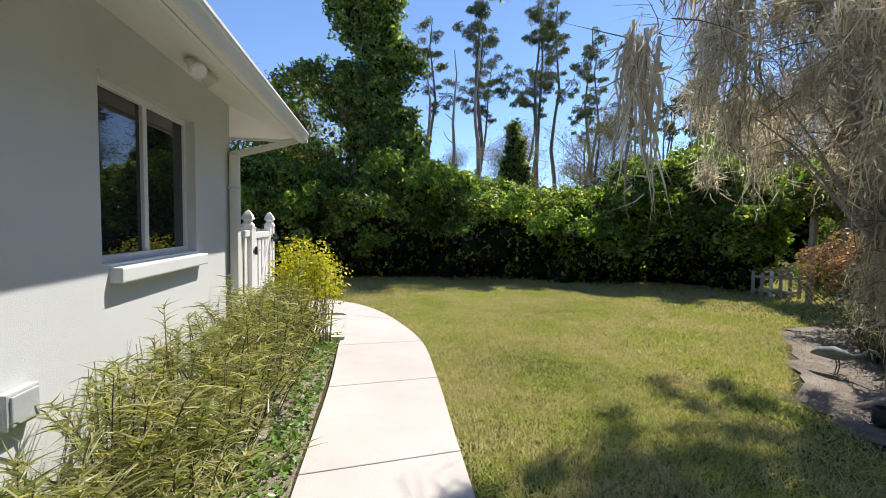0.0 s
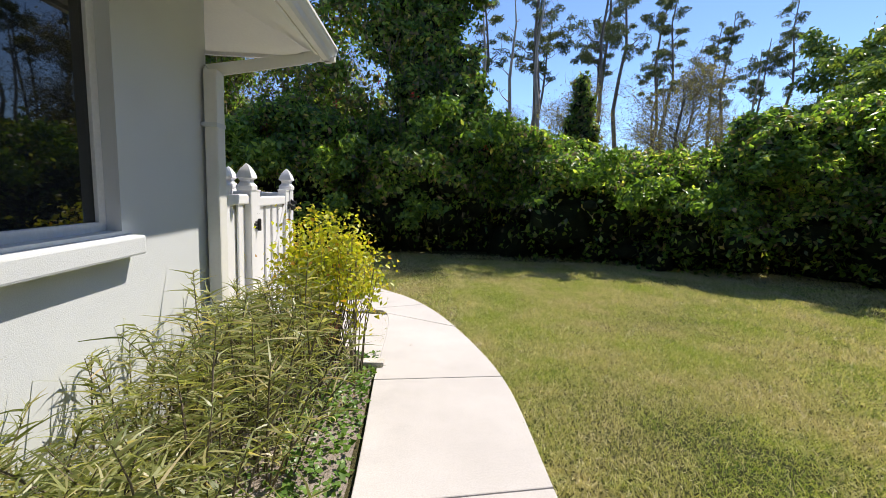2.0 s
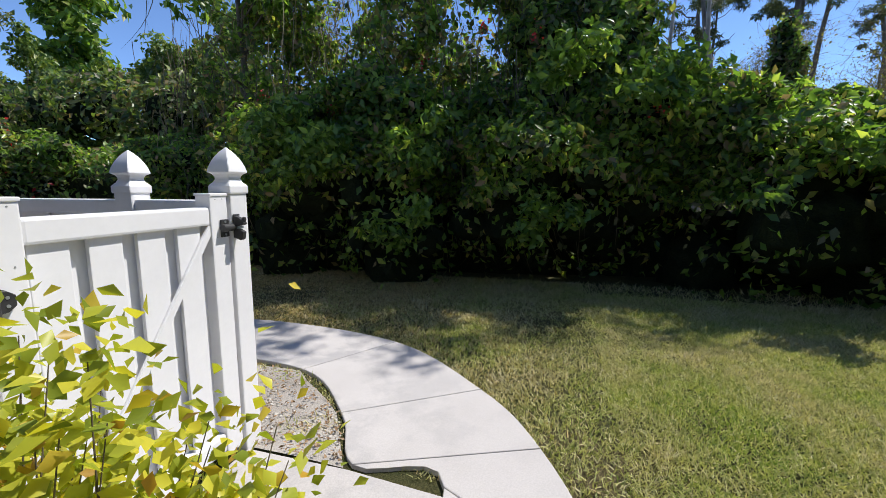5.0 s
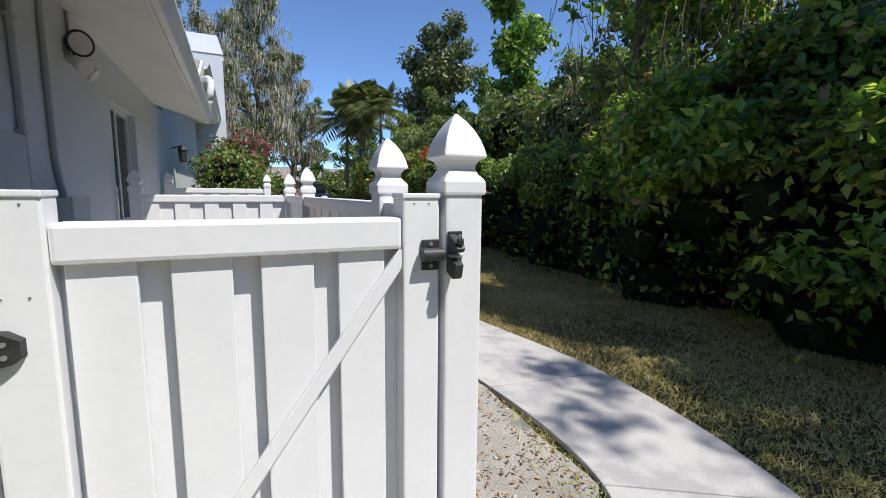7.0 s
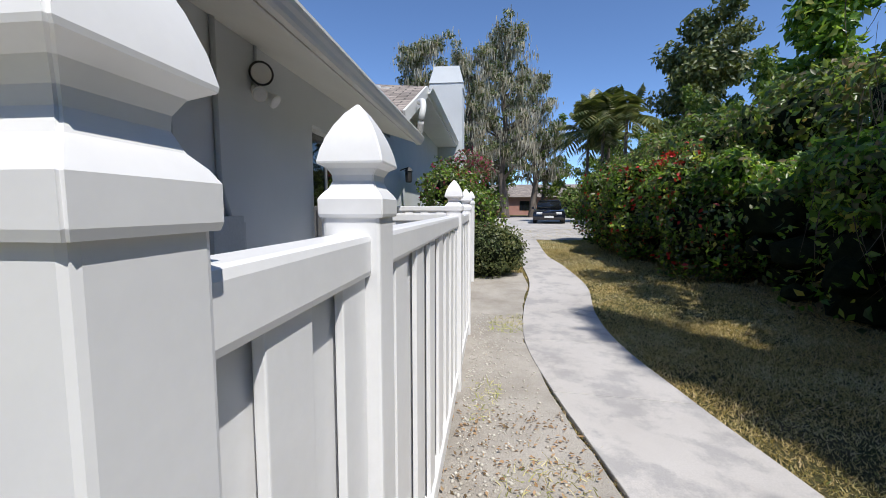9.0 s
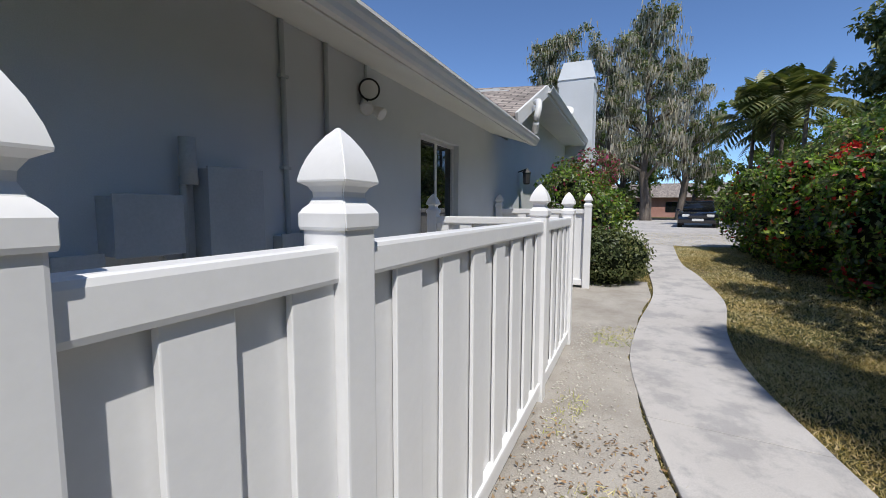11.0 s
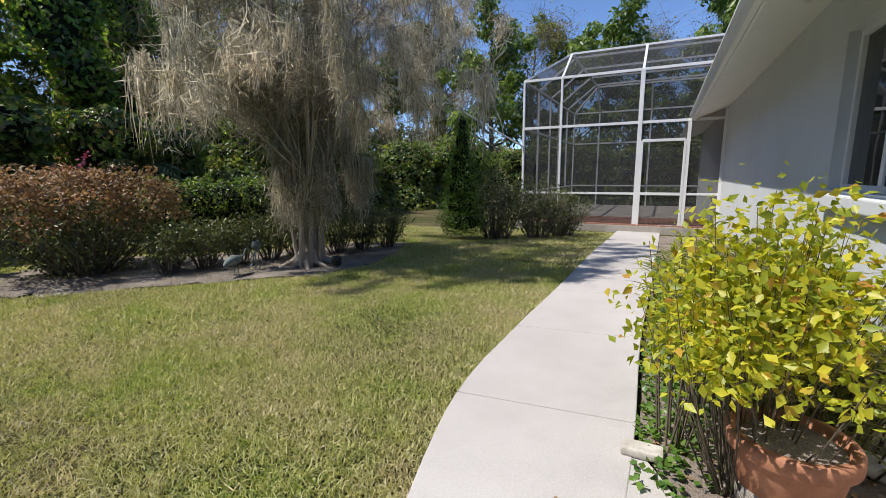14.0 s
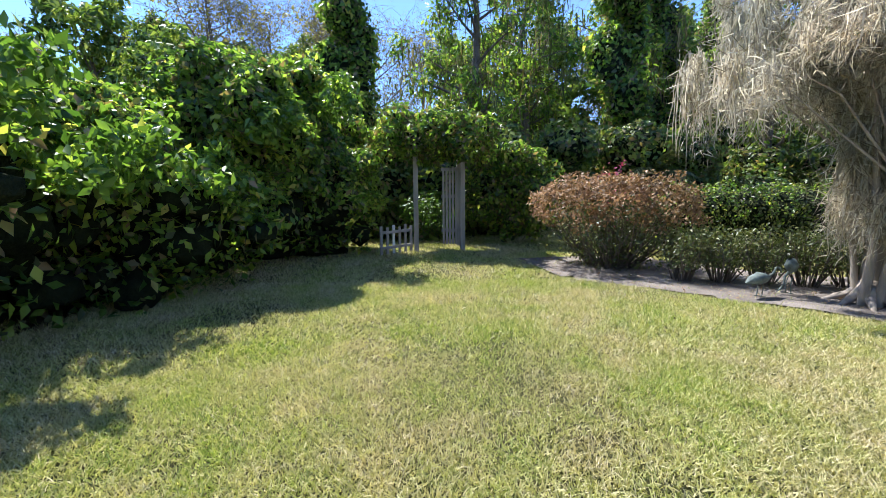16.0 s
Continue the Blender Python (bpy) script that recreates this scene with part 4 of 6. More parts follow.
# tall mass of vine-clad trees behind the walk's bend
r = random.Random(21)
mass = []
for i in range(40):
    x = r.uniform(-5.2, 0.8)
    top = 4.6 - 0.35 * max(0, -x - 3.3) ** 2 - 0.7 * max(0, x + 0.6)
    z = r.uniform(1.2, top)
    mass.append((x, 10.9 + r.uniform(-0.2, 1.3) + 0.1 * z, z, r.uniform(0.6, 1.15), r.uniform(0.6, 1.0), r.uniform(0.6, 1.1)))
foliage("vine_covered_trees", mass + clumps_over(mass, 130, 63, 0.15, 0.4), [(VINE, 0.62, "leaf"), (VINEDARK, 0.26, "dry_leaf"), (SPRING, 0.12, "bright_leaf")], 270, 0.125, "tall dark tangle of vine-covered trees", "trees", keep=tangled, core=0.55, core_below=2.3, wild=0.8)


def hanging_stems(count):
    """Bare brown vine stems hanging down the front of the tangle."""
    rr = np.random.default_rng(5)
    x, z = rr.uniform(-6.5, 1.2, count), rr.uniform(1.0, 4.6, count)
    y = 9.95 + 0.12 * z + rr.uniform(-0.1, 0.9, count)
    d = np.stack([rr.normal(0, 0.25, count), rr.normal(0, 0.15, count), -np.ones(count)], 1)
    v, f = strands(np.stack([x, y, z], 1), d, 0.9, 0.014, 0.25, 5)
    v[:, 2] = np.maximum(v[:, 2], 0.03)
    return tagged(raw("vine_stems", v, f, BROWNTWIG), "bare brown vine stems hanging in the shaded tangle", "vines", kind="stuff")


hanging_stems(900)
column = [(0.45 + 0.3 * math.sin(k * 1.9), 11.0 + 0.1 * k, 2.6 + 0.7 * k, 0.80 + 0.22 * math.sin(k * 2.3) - 0.015 * k, 0.6, 0.7) for k in range(13)] + [(1.2, 10.9, 3.0, 0.55, 0.5, 0.6), (1.05, 11.0, 3.9, 0.45, 0.5, 0.6), (-0.4, 11.2, 4.6, 0.6, 0.5, 0.6)]
foliage("vine_clad_tree", column + clumps_over(column, 70, 77, 0.15, 0.34), [(VINE, 0.8, "leaf"), (VINEDARK, 0.2, "dry_leaf")], 380, 0.12, "tall trunk wholly clad in green vines", "tree", keep=southward)
stump = [(7.7 + 0.12 * math.sin(k * 2), 21.8, 1.0 + 0.62 * k, 1.12 - 0.016 * k * k, 0.9, 0.7) for k in range(9)]
foliage("vine_clad_tree", stump + clumps_over(stump, 40, 78, 0.15, 0.3), [(VINE, 0.55, "leaf"), (VINEDARK, 0.45, "dry_leaf")], 150, 0.17, "dark broken trunk clad in vines behind the hedge", "tree")

# out of view: leaf clumps added high up to dapple the walk and lawn
foliage("overhanging_branch", [(2.2 + 0.36 * k, 11.0 + 0.3 * math.sin(k * 2.3), 9.0 + 0.25 * math.sin(k * 1.3), 0.30, 0.34, 0.22) for k in range(7)] + [(1.0 + 0.3 * k, 11.4, 8.6, 0.2, 0.2, 0.15) for k in range(4)] + [(3.1 + 0.95 * (k % 4) + 0.3 * math.sin(k * 5), 11.8 + 0.6 * (k // 4) + 0.3 * math.sin(k * 3), 9.3 + 0.4 * math.sin(k * 1.9), 0.55, 0.45, 0.3) for k in range(12)],
        [(VINE, 1.0, "leaf")], 110, 0.12, "unseen high leafy branch of the vine-clad tree, added for its dappled shade", "tree", core=0, inner=0.8)


def limb_tree(name, at, label, category, height, r0, limbs, spread_, seed, crown=None, bark=BARK, bare=0.0, twig=None, group="", lean=(0, 0), twigs=0):
    """Tapered trunk with forking limbs; crown(points) adds leaves at the limb tips."""
    rr = random.Random(seed)
    root = thing(name, at, label, category, group)
    tubes, tips = [], []
    n = 8
    trunk = [(lean[0] * (k / n) ** 1.5 + 0.12 * height / 10 * math.sin(k * 1.3 + seed), lean[1] * (k / n) ** 1.5 + 0.12 * height / 10 * math.cos(k * 1.7 + seed) - 0.12 * height / 10 * math.cos(seed), height * k / n) for k in range(n + 1)]
    trunk[0] = (0, 0, -0.1)
    tubes.append(tube_arrays(trunk, [r0 * (1 - 0.85 * k / n) + (0.25 * r0 if k == 0 else 0) for k in range(n + 1)], 8))
    for i in range(limbs):
        t = bare + (0.97 - bare) * (i + rr.random()) / limbs
        k = t * n
        a = Vector(trunk[int(k)]).lerp(Vector(trunk[min(n, int(k) + 1)]), k - int(k))
        ang = rr.random() * 6.283
        ln = spread_ * (1.15 - 0.75 * t) * rr.uniform(0.6, 1.2)
        d = Vector((math.cos(ang), math.sin(ang), rr.uniform(0.15, 0.8)))
        pts = [a + d * ln * s + Vector((0, 0, 0.18 * ln * s * s)) + Vector((rr.uniform(-1, 1), rr.uniform(-1, 1), rr.uniform(-1, 1))) * 0.06 * ln * (s > 0) for s in (0, 0.33, 0.66, 1)]
        rb = r0 * (1 - 0.85 * t) * 0.5
        tubes.append(tube_arrays([tuple(p) for p in pts], [rb, rb * 0.7, rb * 0.45, rb * 0.2], 5))
        tips += [pts[2], pts[3]]
        for j in range(3):
            b = pts[1].lerp(pts[3], rr.random())
            e = b + Vector((rr.uniform(-1, 1), rr.uniform(-1, 1), rr.uniform(-0.2, 0.9))) * ln * 0.45
            tubes.append(tube_arrays([tuple(b), tuple(b.lerp(e, 0.5) + Vector((0, 0, 0.05 * ln))), tuple(e)], [rb * 0.35, rb * 0.25, rb * 0.1], 4))
            tips.append(e)
    v, f = joined(tubes)
    raw("trunk", v, f, bark, root, True)
    if twigs:
        T = np.array([tuple(p) for p in tips])
        q = T[RNG.integers(0, len(T), twigs)] + RNG.normal(0, spread_ * 0.12, (twigs, 3))
        v, f = strands(q, RNG.normal(0, 1, (twigs, 3)) + [0, 0, 0.4], spread_ * 0.3, 0.016 * max(1, height / 10), 0.3, 2)
        raw("twig", v, f, twig or BROWNTWIG, root)["kind"] = "stuff"
    if crown:
        crown(root, np.array([tuple(p) for p in tips]), rr)
    return root


def leafy(mat, count, size, radius, flat=0.7, width=0.5, name="crown"):
    def fn(root, tips, rr):
        c = tips[RNG.integers(0, len(tips), count)]
        off = RNG.normal(0, 1, (count, 3)) * radius * np.array([1, 1, flat])
        v, f = leaf_arrays(c + off, off + [0, 0, 0.4], size, width, 0.3, 0.8)
        raw(name, v, f, mat, root)["kind"] = "stuff"
    return fn


def clumpy(mat, leaves, size, r, share=1.0, flat=0.75, name="crown", width=0.5):
    """Drooping leaves in separate heaps round the limb tips, with sky between them."""
    def fn(root, tips, rr):
        ps, ns = [], []
        for t in tips:
            if rr.random() > share:
                continue
            k = int(leaves * rr.uniform(0.6, 1.4))
            q = r * rr.uniform(0.65, 1.3)
            u = unit(RNG.normal(0, 1, (k, 3)))
            ps.append(t + u * np.array([q, q, q * flat]) * (1 - 0.55 * RNG.random((k, 1)) ** 2))
            ns.append(u + [0, 0, 0.35])
        v, f = leaf_arrays(np.concatenate(ps), np.concatenate(ns), size, width, 0.5, 0.6)
        raw(name, v, f, mat, root)["kind"] = "stuff"
    return fn


def hanging(mat, count, length, width, radius, also=None):
    def fn(root, tips, rr):
        if also:
            also(root, tips, rr)
        c = tips[RNG.integers(0, len(tips), count)] + RNG.normal(0, radius, (count, 3))
        v, f = strands(c, np.tile([0, 0, -1.0], (count, 1)) + RNG.normal(0, 0.12, (count, 3)), length, width, 0.08, 3)
        raw("hanging_moss" if mat is MOSS else "hanging_vine", v, f, mat, root)["kind"] = "stuff"
    return fn


# far woods: a few kinds, copied
def place(ob, spots, seed):
    rr = random.Random(seed)
    for x, y, s in spots:
        g = float(gz(x, y))
        copy_thing(ob, Matrix.Translation((x, y, g)) @ Matrix.Rotation(rr.random() * 6.28, 4, "Z") @ Matrix.Diagonal((s, s, s * rr.uniform(0.92, 1.1), 1)))


pine = limb_tree("pine_tree", (9.0, 36, 0), "tall slender pine with a bare trunk and a thin crown", "tree", 22, 0.26, 15, 2.8, 4, clumpy(NEEDLE, 75, 0.34, 0.40, 0.55, 0.5, width=0.17), bare=0.55, group="pines behind the hedge")
pine_b = limb_tree("pine_tree", (14.5, 40, 0), "tall slender pine with a sparse flat crown", "tree", 17, 0.22, 11, 3.3, 8, clumpy(NEEDLE, 85, 0.34, 0.44, 0.6, 0.42, width=0.17), bare=0.66, group="pines behind the hedge", lean=(1.5, 0))
snag = limb_tree("dead_tree", (3.6, 27, 0), "bare grey dead trunk without a crown", "tree", 12, 0.2, 5, 0.9, 13, None, bare=0.5, group="dead trunks behind the hedge", bark=PALEBARK)
bare_tree = limb_tree("bare_tree", (18, 30, 0), "leafless brown winter tree with fine twigs", "tree", 8.5, 0.17, 20, 3.2, 17, leafy(SPRING, 2600, 0.13, 0.55), bare=0.2, twigs=2600, group="winter trees in the woods")
broad = limb_tree("broadleaf_tree", (-13, 20, 0), "dark green broadleaf tree in the woods", "tree", 8.5, 0.2, 20, 2.9, 23, clumpy(TREELEAF, 70, 0.28, 0.5), bare=0.15, group="broadleaf trees in the woods")
mossy = limb_tree("mossy_cypress", (-42, 7.5, 0.4), "tall cypress hung with grey Spanish moss", "tree", 17, 0.42, 34, 4.2, 31,
                  hanging(MOSS, 3600, 0.7, 0.10, 0.35, clumpy(OLIVE, 70, 0.28, 0.6, 0.6)), bare=0.2, group="moss-hung cypresses")
limb_tree("slender_tree", (-21.5, 20.0, 0), "slender tree with separate heaps of bright green leaves", "tree", 13.5, 0.16, 12, 2.3, 41, clumpy(VINE, 90, 0.40, 0.72), bare=0.42)
limb_tree("broadleaf_tree", (-33.0, 20.5, 0.3), "dark green broadleaf tree rising above the boundary hedge", "tree", 13.0, 0.22, 18, 4.2, 43, clumpy(OLIVE, 130, 0.36, 0.9), bare=0.4)
limb_tree("broadleaf_tree", (-10.7, 15.4, 0.1), "open tree with clustered leaves behind the hedge", "tree", 5.2, 0.09, 14, 1.5, 47, clumpy(TREELEAF, 120, 0.17, 0.4), bare=0.35)
limb_tree("broadleaf_tree", (-5.2, 11.6, 0.0), "leafy tree leaning out over the boundary hedge", "tree", 6.4, 0.1, 16, 2.0, 49, clumpy(VINE, 100, 0.16, 0.36, 0.42), bare=0.45, lean=(0.4, -0.8))
place(pine, [(15, 38, 1), (17.5, 44, 1.1), (20, 37, 0.85), (24, 46, 1.0), (12, 48, 1.2), (27, 40, 0.8), (31, 48, 0.9), (6, 46, 1.1), (21.5, 50, 1.2), (36, 44, 0.9)], 3)
place(pine_b, [(22, 42, 0.8), (26.5, 36, 0.75), (30, 41, 0.8), (33, 36, 0.7), (38, 38, 0.8), (10, 41, 1.0)], 5)
place(snag, [(5.6, 28, 1.0), (6.6, 26, 1.08), (16, 30, 0.75), (12.4, 31, 0.6), (21.5, 29, 0.8)], 6)
place(bare_tree, [(10, 30, 0.9), (14, 27, 0.7), (22, 33, 0.9), (26, 28, 1.0), (30, 32, 1.0), (34, 27, 1.0), (38, 32, 1.0), (6, 33, 0.8), (1, 30, 0.9), (-4, 24, 0.9), (-9, 22, 1.0), (-7, 26, 1.1),
                  (24, 18, 1.1), (27, 12, 1.2), (30, 6, 1.2), (28, 0, 1.2), (26, -6, 1.2), (24, -12, 1.2), (20, -18, 1.2), (15, -22, 1.2), (33, -4, 1.4), (31, 16, 1.3), (18, 14, 1.0), (21, 9, 1.0),
                  (8, -22, 1.2), (2, -24, 1.2), (-4, -25, 1.2), (12, 21, 0.8), (8, 23, 0.7)], 7)
place(broad, [(-15, 17.5, 0.62), (-18, 16, 0.6), (-26, 18, 0.75), (-31, 17, 0.7), (16, 17, 0.8), (19, 4, 0.85), (20, -3, 0.9), (17.5, -9, 0.9), (14, -14, 0.9), (9, -17, 1.0), (3, -19, 1.0),
              (-2, -20, 1.1), (22, 13, 0.9), (23, 0, 1.0), (12.5, 12.5, 0.6), (19, -14, 1.0), (6, -24, 1.1), (25, -9, 1.1), (-52, 3, 1.2), (-50, 12, 1.1), (-56, 8, 1.3), (-48, 18, 1.1), (-44, 24, 1.1), (-36, 22, 1.1), (-58, -2, 1.3)], 9)
place(mossy, [(-47, 10.5, 0.85), (-38, 4.5, 0.8), (-53, 5, 0.9), (-33, 1, 0.75), (23, -16, 0.7), (13, -19, 0.65)], 11)

# vine-clad trunks east of the lawn
clad = foliage("vine_clad_tree", [(13.5 + r.uniform(-0.45, 0.45), 0.45 + r.uniform(-0.4, 0.4), 0.4 + 0.55 * k, r.uniform(0.35, 0.95), r.uniform(0.4, 0.9), r.uniform(0.5, 1.1)) for k in range(20)], [(VINE, 0.75, "leaf"), (VINEDARK, 0.25, "dry_leaf")], 160, 0.17,
               "tall trunk clad in hanging green vines", "tree", group="vine-clad trees beyond the lawn")
place(clad, [(14.6, 8.5, 1.05), (15.2, 14.2, 0.6), (17.5, -3.0, 1.05), (20, -7, 1.0)], 15)
draped = limb_tree("vine_draped_tree", (14.6, 4.6, 0), "dark limbed tree with hanging curtains of vine leaves", "tree", 10.5, 0.2, 22, 2.2, 52, hanging(VINEDARK, 700, 0.6, 0.05, 0.22, clumpy(VINE, 80, 0.17, 0.42, 0.75, 1.3)), bare=0.22, group="vine-draped trees beyond the lawn", twigs=1500)
place(draped, [(17.4, 2.4, 1.0), (18, -1.5, 1.1), (12.8, -3.6, 0.8)], 16)

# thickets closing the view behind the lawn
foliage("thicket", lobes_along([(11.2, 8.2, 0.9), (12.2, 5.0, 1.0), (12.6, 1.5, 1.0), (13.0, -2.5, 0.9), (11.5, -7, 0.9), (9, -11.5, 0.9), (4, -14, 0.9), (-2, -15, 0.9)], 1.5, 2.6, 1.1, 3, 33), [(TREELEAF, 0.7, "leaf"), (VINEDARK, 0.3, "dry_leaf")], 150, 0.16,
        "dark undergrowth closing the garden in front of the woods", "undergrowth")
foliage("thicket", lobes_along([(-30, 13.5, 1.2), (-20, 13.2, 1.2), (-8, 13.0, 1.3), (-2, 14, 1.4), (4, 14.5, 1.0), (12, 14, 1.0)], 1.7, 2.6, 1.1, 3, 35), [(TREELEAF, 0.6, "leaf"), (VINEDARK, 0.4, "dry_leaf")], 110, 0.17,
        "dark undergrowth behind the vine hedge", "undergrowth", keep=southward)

# distant woods closing the horizon
far = []
rf_ = random.Random(91)
for i in range(150):
    an = 2 * math.pi * i / 150
    if math.cos(an) < -0.55 and abs(math.sin(an)) < 0.83:
        continue
    rd = rf_.uniform(48, 62)
    far.append((rd * math.cos(an), rd * math.sin(an), rf_.uniform(1.5, 3.2), rf_.uniform(2.2, 3.6), rf_.uniform(2.2, 3.6), rf_.uniform(2.5, 4.2)))
foliage("far_woods", far, [(BROWNTWIG, 0.35, "twig"), (TREELEAF, 0.4, "leaf"), (SPRING, 0.25, "spring_leaf")], 7, 0.7, "distant belt of brown and green woods", "woods", kind="stuff", core=0.8)
east = []
for i in range(34):
    t = i / 33
    x, y = 23 + 3 * math.sin(t * 7), 20 - 42 * t
    east.append((x, y, rf_.uniform(1.2, 3.5), rf_.uniform(1.4, 2.2), rf_.uniform(1.4, 2.2), rf_.uniform(1.8, 3.2)))
foliage("far_woods", east, [(VINEDARK, 0.4, "twig"), (TREELEAF, 0.6, "leaf")], 30, 0.34, "shaded woods beyond the eastern garden", "woods", kind="stuff", core=0.85)

for line in ([(-43.5, -8, 1), (-43.5, 6.5, 1)], [(-43.5, 13.5, 1), (-43, 28, 1)]):
    foliage("street_hedge", lobes_along(line, 1.8, 2.6, 1.2, 3, 71), [(TREELEAF, 0.7, "leaf"), (VINEDARK, 0.3, "dry_leaf")], 40, 0.3, "dark shrubs in front of the street", "shrubs")


# ---- mossy tree on the lawn ----
def moss_tree(x, y):
    root = thing("mossy_tree", (x, y, 0), "many-stemmed pale-barked tree draped in grey Spanish moss", "tree")
    rr = random.Random(44)
    tubes, stems, twig_at = [], [], []
    for i in range(7):
        a = i * 0.9 + rr.uniform(-0.2, 0.2)
        b = Vector((0.17 * math.cos(a), 0.17 * math.sin(a), -0.05)) * (1 if i else 0.3)
        d = Vector((math.cos(a), math.sin(a), 0))
        h = rr.uniform(4.6, 6.2)
        pts = [b + d * (0.28 * s + 0.6 * s * s * rr.uniform(0.7, 1.3)) + Vector((rr.uniform(-0.04, 0.04), rr.uniform(-0.04, 0.04), h * s)) for s in (0, 0.12, 0.25, 0.4, 0.6, 0.8, 1)]
        r0 = rr.uniform(0.018, 0.04) if i else 0.10
        tubes.append(tube_arrays([tuple(p) for p in pts], [r0 * 1.5, r0 * 1.1, r0, r0 * 0.85, r0 * 0.6, r0 * 0.4, r0 * 0.15], 8))
        stems.append(pts)
    for i in range(9):
        a = i * 0.7
        tubes.append(tube_arrays([(0.08 * math.cos(a), 0.08 * math.sin(a), 0.22), (0.2 * math.cos(a), 0.2 * math.sin(a), 0.07), (0.42 * math.cos(a + 0.2), 0.42 * math.sin(a + 0.2), -0.02)], [0.05, 0.045, 0.02], 6))
    ps, ln = [], []
    for i in range(400):
        a = rr.uniform(0, 6.283)
        rad = 0.2 + 1.75 * rr.random() ** 0.9
        z = rr.uniform(2.0 + 0.45 * rad, 5.6)
        if rr.random() < 0.22:
            z = rr.uniform(2.1, 3.0)
        if i % 3 == 0:
            rad, z = rr.uniform(0.14, 0.38), rr.uniform(0.85, 2.7)
        if i >= 230:
            rad, z = rr.uniform(1.3, 2.7), rr.uniform(2.3, 5.2)
        anchor = Vector((rad * math.cos(a), rad * math.sin(a) - (0.9 if i >= 185 else 0), z))
        st = min(stems, key=lambda s: (s[4] - anchor).length)
        k = min(5, max(2, int(z / 1.0)))
        base = st[k] if i % 3 else Vector((anchor.x * 0.75, anchor.y * 0.75, z - 0.08))
        m = base.lerp(anchor, 0.5) + Vector((rr.uniform(-0.1, 0.1), rr.uniform(-0.1, 0.1), 0.18))
        if i % 6 == 1:
            tubes.append(tube_arrays([tuple(base), tuple(m), tuple(anchor)], [0.016, 0.010, 0.004], 4))
        for q in (m, anchor, m.lerp(anchor, 0.5)):
            twig_at.append(q)
        L = min(rr.uniform(0.2, 0.8) if i % 3 else rr.uniform(0.4, 1.3), z - (0.3 if i % 3 == 0 else 1.3) - 0.25 * rr.random())
        n = int((56 if i < 230 else 36) + 30 * rr.random())
        c = np.array(m.lerp(anchor, 0.8))[None] + RNG.normal(0, 1, (n, 3)) * [0.05, 0.05, 0.06]
        ps.append(c)
        ln.append(max(0.3, L) * RNG.uniform(0.18, 1.0, n))
    v, f = joined(tubes)
    raw("trunk", v, f, PALEBARK, root, True)
    T = np.array([tuple(q) for q in twig_at])
    k = 7500
    q = T[RNG.integers(0, len(T), k)] + RNG.normal(0, 0.16, (k, 3))
    v, f = strands(q, RNG.normal(0, 1, (k, 3)) + [0, 0, 0.1], 0.34, 0.007, 0.35, 3)
    raw("twig", v, f, BROWNTWIG, root)["kind"] = "stuff"
    P, Ls = np.concatenate(ps), np.concatenate(ln)
    d = np.tile([0, 0, -1.0], (len(P), 1)) + RNG.normal(0, 0.05, (len(P), 3))
    v, f = strands(P, d, 1.0, 0.024, 0.07, 5)
    v = v.reshape(len(P), -1, 3)
    v = P[:, None] + (v - P[:, None]) * np.clip(Ls, 0.1, 1.8)[:, None, None] * [1.1, 1.1, 0.85]
    wob = np.sin(v[:, :, 2:3] * RNG.uniform(7, 22, (len(P), 1, 1)) + RNG.random((len(P), 1, 1)) * 6) * 0.022
    v = v + np.concatenate([wob, np.roll(wob, 1, 0), np.zeros_like(wob)], 2)
    raw("hanging_moss", v.reshape(-1, 3), f, MOSS, root)["kind"] = "stuff"
    # frayed curls along the strands
    k = 60000
    pick = RNG.integers(0, len(P), k)
    t = RNG.random((k, 1))
    q = P[pick] - np.concatenate([np.zeros((k, 2)), t * np.clip(Ls[pick], 0.1, 1.8)[:, None] * 0.85], 1) + RNG.normal(0, 0.06, (k, 3))
    v, f = strands(q, RNG.normal(0, 1, (k, 3)) + [0, 0, -0.7], 0.10, 0.012, 0.7, 2)
    raw("moss_curl", v, f, MOSS, root)["kind"] = "stuff"
    return root


moss_tree(4.5, 1.95)


